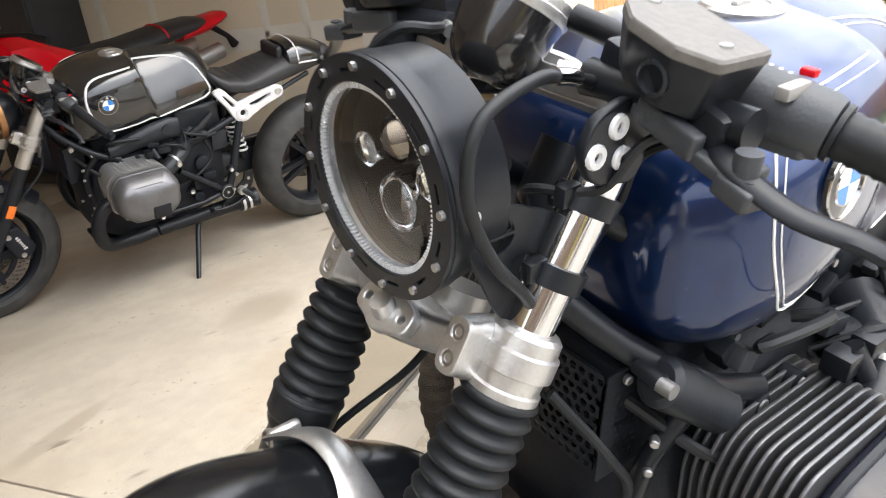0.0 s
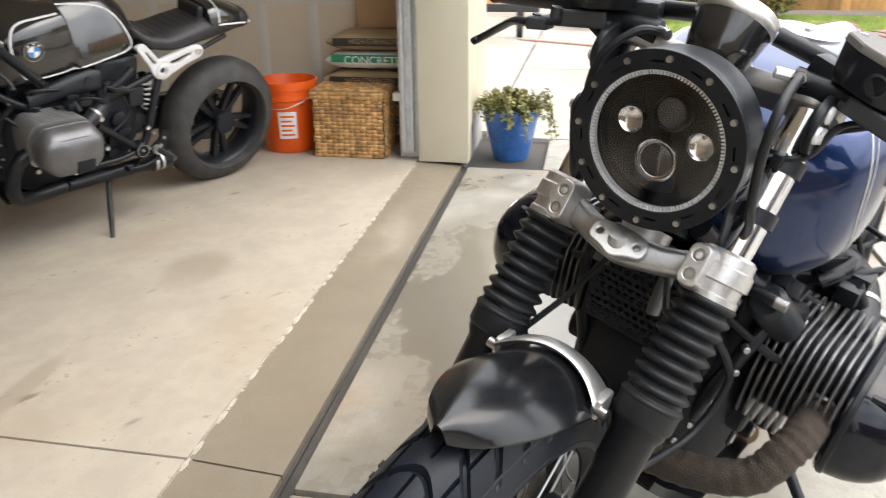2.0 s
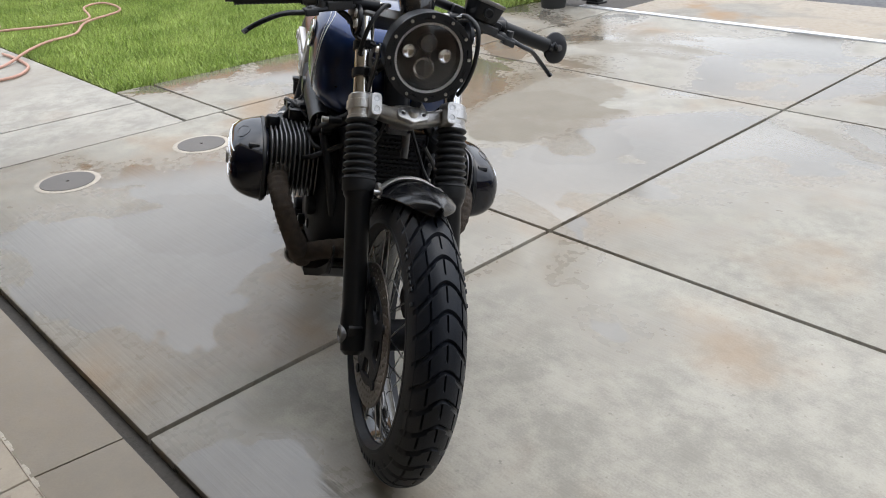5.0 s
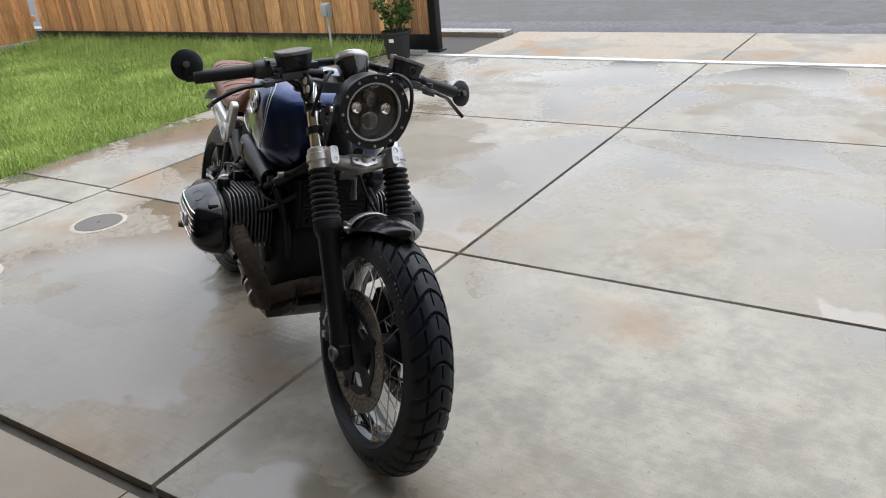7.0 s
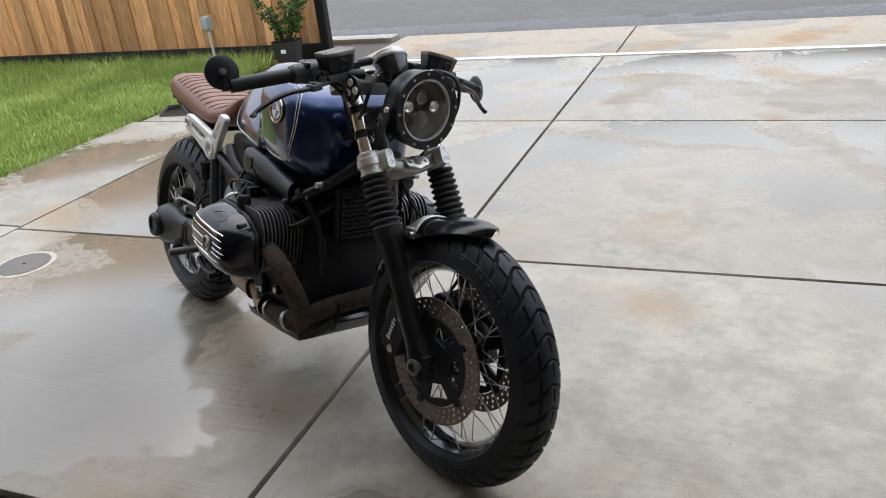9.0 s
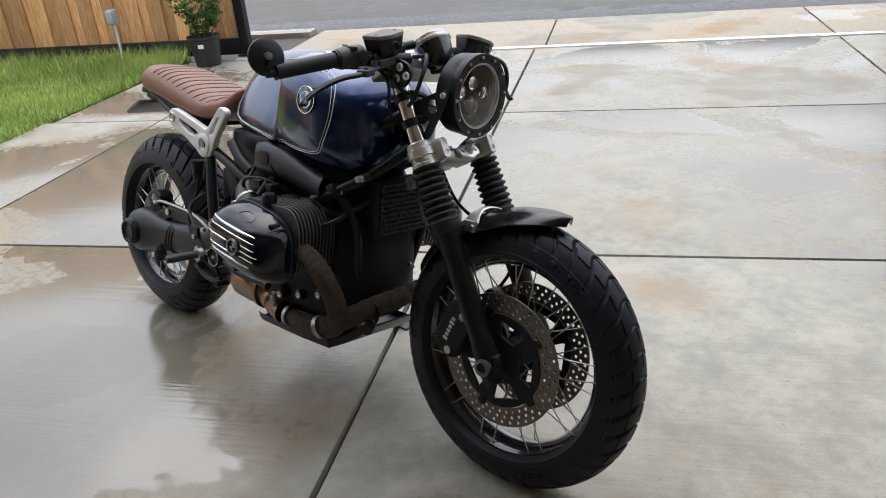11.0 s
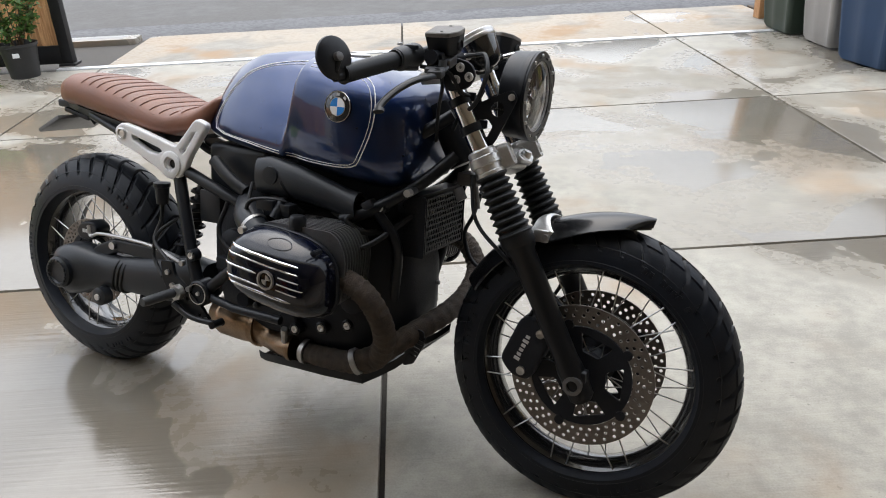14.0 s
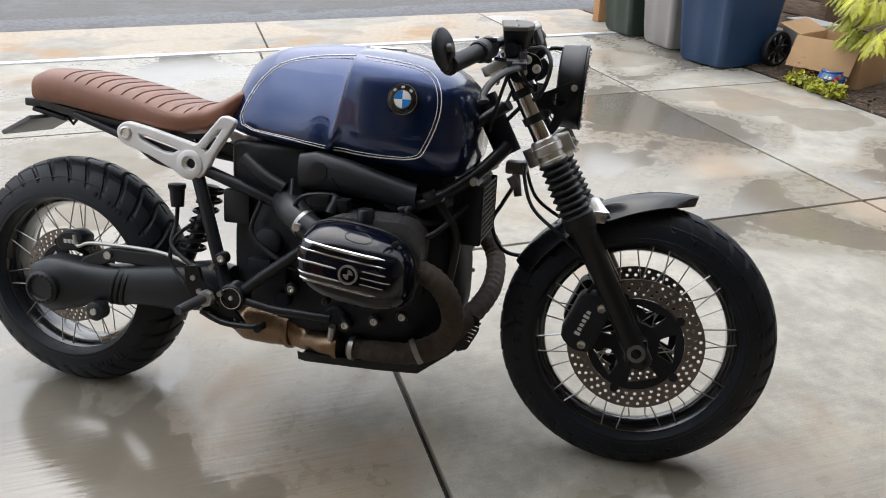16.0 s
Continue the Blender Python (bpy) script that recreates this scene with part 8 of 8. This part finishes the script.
    # skid plate and exhaust
    if blue:
        rings = []
        for x, z, w in ((0.70, 0.205, 0.155), (0.72, 0.203, 0.16), (0.90, 0.206, 0.16), (1.01, 0.210, 0.155), (1.035, 0.222, 0.12), (1.075, 0.250, 0.11), (1.12, 0.29, 0.10)):
            rings.append([Vector((x, y * w, z + dz)) for y, dz in ((-1, 0.02), (-0.96, 0.0), (0.96, 0.0), (1, 0.02), (1, 0.024), (0.95, 0.006), (-0.95, 0.006), (-1, 0.024))])
        sk = part("skid_plate", skin(bmesh.new(), rings), M_SATIN, bike, "black bent skid plate")
        o = rounded([(1.094, 0.262), (1.120, 0.272), (1.146, 0.322), (1.146, 0.356), (1.128, 0.362), (1.098, 0.312)], 0.005)
        slots = []
        for i in range(6):
            p = Vector((1.116 + i * 0.0046, 0, 0.296 + i * 0.0098))
            slots.append(rounded([(p.x - 0.009, p.z - 0.001), (p.x + 0.011, p.z - 0.006), (p.x + 0.012, p.z - 0.002), (p.x - 0.008, p.z + 0.003)], 0.0015))
        part("slotted_guard", plate(o, slots, 0.004, Matrix.Translation((0.0, -0.10, 0)), 0.0005), M_SATIN, sk, "slotted black guard")
        part("catalyst", tube([(0.80, -0.142, 0.252), (0.76, -0.135, 0.25), (0.72, -0.115, 0.248), (0.69, -0.10, 0.255), (0.655, -0.09, 0.268), (0.60, -0.085, 0.27), (0.54, -0.085, 0.272), (0.50, -0.085, 0.28)], [0.029, 0.029, 0.030, 0.040, 0.054, 0.058, 0.056, 0.035], 24, 6), M_BRONZE, bike, "heat-tinted steel exhaust chamber")
        part("catalyst", tube([(0.80, 0.142, 0.252), (0.72, 0.115, 0.248), (0.66, 0.06, 0.265), (0.62, 0.0, 0.27)], 0.029, 18, 6), M_BRONZE, bike)
        for x, y, z, r in ((0.80, -0.142, 0.252, 0.034), (0.66, -0.0905, 0.267, 0.057)):
            part("exhaust_band", tube([(x - 0.006, y, z), (x + 0.006, y, z)], r, 24), M_BRONZE, bike)
        part("lambda_sensor", tube([(0.79, -0.165, 0.275), (0.80, -0.18, 0.315)], 0.009, 8), M_DULLALU, bike)
    else:
        part("skid_plate", block((0.34, 0.2, 0.02), (0.90, 0, 0.215), 0.008), M_SATIN, bike)
        for side in (-1, 1):
            part("silencer", tube([(0.85, side * 0.15, 0.255), (0.6, side * 0.16, 0.27), (0.50, side * 0.165, 0.275), (0.49, side * 0.165, 0.275), (0.40, side * 0.17, 0.285)], [0.026, 0.030, 0.034, 0.043, 0.043], 18), M_SATIN, bike)
            for x in (0.48, 0.45):
                part("silencer_band", tube([(x, side * 0.1655, 0.278), (x - 0.012, side * 0.166, 0.279)], 0.0455, 18), M_ALU, bike)
    # shaft drive on the right
    rings = []
    for x, z, w, h, y in ((-0.06, 0.318, 0.02, 0.03, -0.125), (-0.045, 0.318, 0.05, 0.062, -0.125), (0.0, 0.318, 0.062, 0.078, -0.125), (0.05, 0.322, 0.058, 0.070, -0.122), (0.10, 0.326, 0.048, 0.056, -0.118), (0.16, 0.330, 0.044, 0.050, -0.115), (0.24, 0.336, 0.046, 0.054, -0.112), (0.36, 0.345, 0.05, 0.062, -0.108), (0.44, 0.355, 0.05, 0.066, -0.105), (0.50, 0.362, 0.045, 0.05, -0.10)):
        rings.append([Vector((x, y + w * (abs(math.cos(a)) ** 0.7) * (1 if math.cos(a) > 0 else -1), z + h * (abs(math.sin(a)) ** 0.8) * (1 if math.sin(a) > 0 else -1))) for a in np.linspace(0, 2 * math.pi, 24, endpoint=False)])
    arm = part("swingarm", skin(bmesh.new(), rings), M_GUN, bike, "dark grey shaft drive swingarm")
    cap = part("final_drive_cap", lathe([(-0.18, 0.001), (-0.18, 0.046), (-0.192, 0.046), (-0.197, 0.040), (-0.197, 0.034), (-0.192, 0.030), (-0.192, 0.001)], 32, at=(0.0, 0, 0.318)), M_GUN, arm)
    for i in range(18):
        a = 2 * math.pi * i / 18
        part("cap_tooth", block((0.006, 0.008, 0.010), (0.036 * math.cos(a), -0.197, 0.318 + 0.036 * math.sin(a)), 0.001, m=Matrix.Rotation(-a, 4, "Y")), M_GUN, cap)
    bolt = part("linkage_bolt", lathe([(-0.15, 0.001), (-0.15, 0.026), (-0.178, 0.026), (-0.182, 0.020), (-0.182, 0.001)], 16, at=(0.145, 0, 0.268)), M_GUN, arm)
    part("linkage_screw", lathe([(-0.180, 0.001), (-0.180, 0.010), (-0.186, 0.009), (-0.186, 0.001)], 8, at=(0.145, 0, 0.268)), M_ALU, bolt)
    for i in range(3):
        x = 0.178 + i * 0.016
        part("shaft_bellow", skin(bmesh.new(), [[Vector((x + dx + (p.z - 0.33) * 0.28, (p.y + 0.115) * g - 0.115, (p.z - 0.331) * g + 0.331)) for p in rings[5]] for dx, g in ((0, 1.0), (0.003, 1.08), (0.009, 1.08), (0.012, 1.0))]), M_BOOT, arm)
    o = rounded([(0.02, 0.36), (0.05, 0.355), (0.09, 0.395), (0.16, 0.425), (0.30, 0.425), (0.43, 0.405), (0.43, 0.380), (0.30, 0.395), (0.17, 0.398), (0.12, 0.375), (0.08, 0.345)], 0.008)
    pa = part("paralever_strut", plate(o, [circle(0.16, 0.411, 0.009, 12)], 0.024, Matrix.Translation((0, -0.118, 0)), 0.005), M_GUN, bike)
    part("strut_bolt", lathe([(-0.128, 0.001), (-0.128, 0.012), (-0.138, 0.011), (-0.138, 0.001)], 12, at=(0.16, 0, 0.411)), M_STEEL, pa)
    part("brake_pipe", tube([(0.055, -0.125, 0.452), (0.07, -0.13, 0.425), (0.12, -0.13, 0.438), (0.30, -0.13, 0.435), (0.42, -0.14, 0.41)], 0.005, 8, 6), M_DULLALU, bike)
    rc = plate(rounded([(0.0, 0.405), (0.055, 0.41), (0.068, 0.44), (0.045, 0.455), (0.005, 0.447), (-0.012, 0.425)], 0.010), [], 0.05, Matrix.Translation((0, -0.085, 0)), 0.005)
    cal = part("brake_caliper", rc, M_SATIN, bike, "black rear brake caliper")
    mk = bmesh.new()
    for i in range(3):
        join(mk, block((0.009, 0.001, 0.011), (0.016 + i * 0.012, -0.1105, 0.429), 0.0002))
    part("caliper_mark", mk, M_PRINT, cal)
    # left swingarm leg is absent: the wheel hangs on the right side only
    part("shock_absorber", tube([(0.40, -0.02, 0.60), (0.375, -0.03, 0.50), (0.33, -0.05, 0.38)], [0.018, 0.018, 0.018], 12), M_SATIN, bike)
    for i in range(7):
        t = i / 6
        c = Vector((0.40, -0.022, 0.585)) * (1 - t) + Vector((0.352, -0.04, 0.43)) * t
        part("shock_spring_coil", lathe([(-0.0055, 0.030), (-0.0025, 0.0345), (0.0025, 0.0345), (0.0055, 0.030)], 18, "z", c, loop=True), M_SATIN if blue else M_SILVER, bike)
    rv = lathe([(-0.028, 0.001), (-0.028, 0.016), (0.016, 0.019), (0.018, 0.022), (0.028, 0.022), (0.030, 0.001)], 18, "z", (0.372, -0.145, 0.592))
    rvo = part("brake_fluid_cup", rv, M_SATIN, bike)
    part("cup_hose", tube([(0.372, -0.145, 0.565), (0.37, -0.15, 0.52), (0.375, -0.18, 0.47), (0.44, -0.20, 0.43)], 0.0055, 8, 6), M_BOOT, rvo)
    part("brake_light_hose", tube([(0.42, -0.14, 0.53), (0.38, -0.17, 0.49), (0.37, -0.18, 0.43), (0.42, -0.20, 0.385)], 0.005, 8, 6), M_BOOT, bike)
    # side stand, out on the left
    st = tube([(0.66, 0.13, 0.255), (0.70, 0.19, 0.205), (0.79, 0.355, 0.088)], [0.014, 0.012, 0.010], 12)
    ss = part("side_stand", st, M_SATIN, bike, "black side stand")
    part("stand_foot", block((0.075, 0.055, 0.010), (0.795, 0.366, 0.0835), 0.004, m=Matrix.Rotation(radians(12.5), 4, "X")), M_SATIN, ss)
    return bike


motorcycle("blue", pose(0, 0, 0, -12.5, 0, 0), "blue custom motorcycle with brown seat, leaning on its side stand", 1.5)
motorcycle("black", pose(0.093, -2.583, 0.010, -14.4, 0, 2.9) @ Matrix.Scale(0.938, 4), "black cafe racer motorcycle with silver tank border, parked in the garage", 6.0)


# ---- red supermoto behind the black motorcycle ----
def supermoto(m):
    b = thing("motorcycle", "red and black supermoto motorcycle parked at the back of the garage", "motorcycle", m)
    wheel("front_wheel", b, Matrix.Translation((1.50, 0, 0.30)), 0.30, 0.12, 0.216, False, None, (-0.06, 0.06), 0.06)
    wheel("rear_wheel", b, Matrix.Translation((0, 0, 0.31)), 0.31, 0.18, 0.216, False, None, (0.07,), 0.065, 0.12)
    for s in (-1, 1):
        part("fork_leg", tube([(1.50, s * 0.1, 0.30), (1.40, s * 0.1, 0.50), (1.39, s * 0.1, 0.52), (1.20, s * 0.1, 0.96)], [0.024, 0.024, 0.031, 0.028], 16), M_SATIN, b)
        g = skin(bmesh.new(), [[Vector((x, s * (0.1 + w), z)) for w, z in ((0.034, z0), (0.03, z1), (-0.03, z1), (-0.034, z0))] for x, z0, z1 in ((1.51, 0.37, 0.46), (1.46, 0.35, 0.57), (1.40, 0.42, 0.61))])
        part("fork_guard", g, M_RED, b, "red fork guard")
        part("reflector", block((0.02, 0.005, 0.09), (1.425, s * 0.137, 0.47), 0.002, m=Matrix.Rotation(-0.4, 4, "Y")), M_ORANGE, b)
        sh = [[Vector((x, s * y, z)) for y, z in ((0.03, zt), (w, zt - 0.03), (w + 0.02, (zt + zb) / 2), (w, zb), (0.05, zb))] for x, w, zb, zt in ((1.16, 0.085, 0.84, 0.98), (1.10, 0.15, 0.76, 1.045), (1.0, 0.165, 0.78, 1.05), (0.86, 0.13, 0.84, 0.985), (0.72, 0.085, 0.88, 0.93))]
        part("tank_shroud", skin(bmesh.new(), sh), M_RED, b, "red tank shroud")
        part("frame_tube", tube([(1.15, s * 0.06, 0.86), (0.85, s * 0.13, 0.62), (0.55, s * 0.13, 0.42)], 0.018, 10), M_BLACKIRON, b)
        part("frame_tube", tube([(0.85, s * 0.12, 0.70), (0.45, s * 0.11, 0.76), (0.10, s * 0.08, 0.86)], 0.014, 10), M_BLACKIRON, b)
        part("handlebar", tube([(1.16, 0, 1.04), (1.15, s * 0.10, 1.08), (1.10, s * 0.26, 1.11), (1.04, s * 0.40, 1.10)], 0.012, 10, 4), M_BLACKIRON, b)
        part("grip", tube([(1.075, s * 0.30, 1.107), (1.04, s * 0.41, 1.10)], 0.018, 12), M_BOOT, b)
        part("swingarm_leg", tube([(0.0, s * 0.12, 0.31), (0.30, s * 0.11, 0.36), (0.52, s * 0.09, 0.40)], 0.028, 12), M_BLACKIRON, b)
        part("silencer", tube([(0.35, s * 0.10, 0.70), (0.05, s * 0.13, 0.78), (-0.12, s * 0.13, 0.82)], [0.03, 0.052, 0.048], 16), M_DULLALU, b)
    bk_ = []
    for x, zt, zb, w in ((1.20, 0.965, 0.86, 0.085), (1.28, 0.925, 0.82, 0.105), (1.38, 0.865, 0.775, 0.095), (1.48, 0.80, 0.735, 0.065), (1.545, 0.755, 0.725, 0.032), (1.56, 0.742, 0.73, 0.012)):
        bk_.append([Vector((x, y * w, z)) for y, z in ((-1, zb), (-0.9, (zb + zt) / 2 + 0.01), (-0.45, zt - 0.006), (0, zt), (0.45, zt - 0.006), (0.9, (zb + zt) / 2 + 0.01), (1, zb), (0.5, zb + 0.012), (-0.5, zb + 0.012))])
    beak = part("beak", skin(bmesh.new(), bk_), M_RED, b, "red beak mudguard")
    for s in (-1, 1):
        part("beak_slot", block((0.05, 0.012, 0.014), (1.47, s * 0.058, 0.762), 0.004, m=Matrix.Rotation(0.5, 4, "Y") @ Matrix.Rotation(s * 0.3, 4, "Z")), M_BLACKIRON, beak)
    ms2 = []
    for x, z, w in ((1.20, 1.150, 0.075), (1.235, 1.13, 0.092), (1.28, 1.06, 0.104), (1.325, 0.985, 0.100), (1.34, 0.955, 0.085)):
        o_ = [Vector((x - 0.05 * abs(y) ** 2, y * w, z - 0.02 * abs(y) ** 2)) for y in (-1, -0.75, -0.4, 0, 0.4, 0.75, 1)]
        ms2.append(o_ + [p - Vector((0.018, 0, 0.004)) for p in o_[::-1]])
    part("headlight_mask", skin(bmesh.new(), ms2), M_RED, b, "red headlight mask")
    hl_ = [[Vector((x, w * math.cos(a), 0.925 + h * math.sin(a))) for a in np.linspace(0, 2 * math.pi, 20, endpoint=False)] for x, w, h in ((1.22, 0.08, 0.04), (1.30, 0.098, 0.044), (1.335, 0.088, 0.038), (1.352, 0.06, 0.022))]
    part("headlight", skin(bmesh.new(), hl_), M_CHROME, b, "clear wide headlight")
    part("front_mudguard", skin(bmesh.new(), [[Vector((1.50 + 0.325 * math.sin(a), y, 0.30 + 0.325 * math.cos(a) - 4 * y * y)) for y in (-0.06, -0.03, 0, 0.03, 0.06)] for a in np.linspace(-0.9, 0.5, 12)], close_ring=False), M_BLACKIRON, b)
    tk = [[Vector((x, w * math.cos(a), z + h * math.sin(a))) for a in np.linspace(0, 2 * math.pi, 18, endpoint=False)] for x, z, w, h in ((1.16, 0.92, 0.05, 0.04), (1.05, 0.93, 0.11, 0.07), (0.85, 0.90, 0.11, 0.07), (0.72, 0.87, 0.08, 0.05))]
    part("fuel_tank", skin(bmesh.new(), tk), M_BLACKIRON, b)
    st = [[Vector((x, w * (abs(math.cos(a)) ** 0.7) * (1 if math.cos(a) > 0 else -1), z + h * math.sin(a))) for a in np.linspace(0, 2 * math.pi, 18, endpoint=False)] for x, z, w, h in ((0.80, 0.90, 0.06, 0.03), (0.70, 0.89, 0.09, 0.045), (0.45, 0.90, 0.12, 0.05), (0.20, 0.94, 0.12, 0.05), (0.0, 0.965, 0.10, 0.045), (-0.08, 0.97, 0.08, 0.03))]
    s_ = part("seat", skin(bmesh.new(), st), M_BLKLEATHER, b, "black seat with red piping")
    part("seat_piping", tube([(0.22, 0.121 * math.cos(a), 0.94 + 0.052 * math.sin(a)) for a in np.linspace(0, math.pi, 12)], 0.006, 6), M_RED, s_)
    tl = [[Vector((x, w * math.cos(a), z + h * math.sin(a))) for a in np.linspace(0, 2 * math.pi, 16, endpoint=False)] for x, z, w, h in ((0.10, 0.925, 0.10, 0.045), (-0.08, 0.955, 0.10, 0.045), (-0.20, 0.985, 0.075, 0.035), (-0.26, 0.995, 0.04, 0.018))]
    part("tail_unit", skin(bmesh.new(), tl), M_RED, b, "red tail unit")
    part("plate_holder", tube([(-0.15, 0, 0.94), (-0.28, 0, 0.86), (-0.33, 0, 0.80)], [0.02, 0.016, 0.03], 8), M_BLACKIRON, b)
    en = [[Vector((x, w * (abs(math.cos(a)) ** 0.5) * (1 if math.cos(a) > 0 else -1), z + h * (abs(math.sin(a)) ** 0.5) * (1 if math.sin(a) > 0 else -1))) for a in np.linspace(0, 2 * math.pi, 20, endpoint=False)] for x, z, w, h in ((0.50, 0.42, 0.11, 0.12), (0.70, 0.45, 0.15, 0.19), (0.95, 0.46, 0.15, 0.17), (1.10, 0.52, 0.09, 0.10))]
    part("engine", skin(bmesh.new(), en), M_MATT, b)
    part("instrument", block((0.05, 0.12, 0.06), (1.20, 0, 1.08), 0.01), M_BLACKIRON, b)
    part("side_stand", tube([(0.62, 0.12, 0.28), (0.66, 0.20, 0.16), (0.68, 0.28, 0.055)], 0.012, 8), M_BLACKIRON, b)
    return b


supermoto(DW @ pose(-2.69, -3.97, 0.012, -12, 0, -14.2) @ Matrix.Scale(0.95, 4))
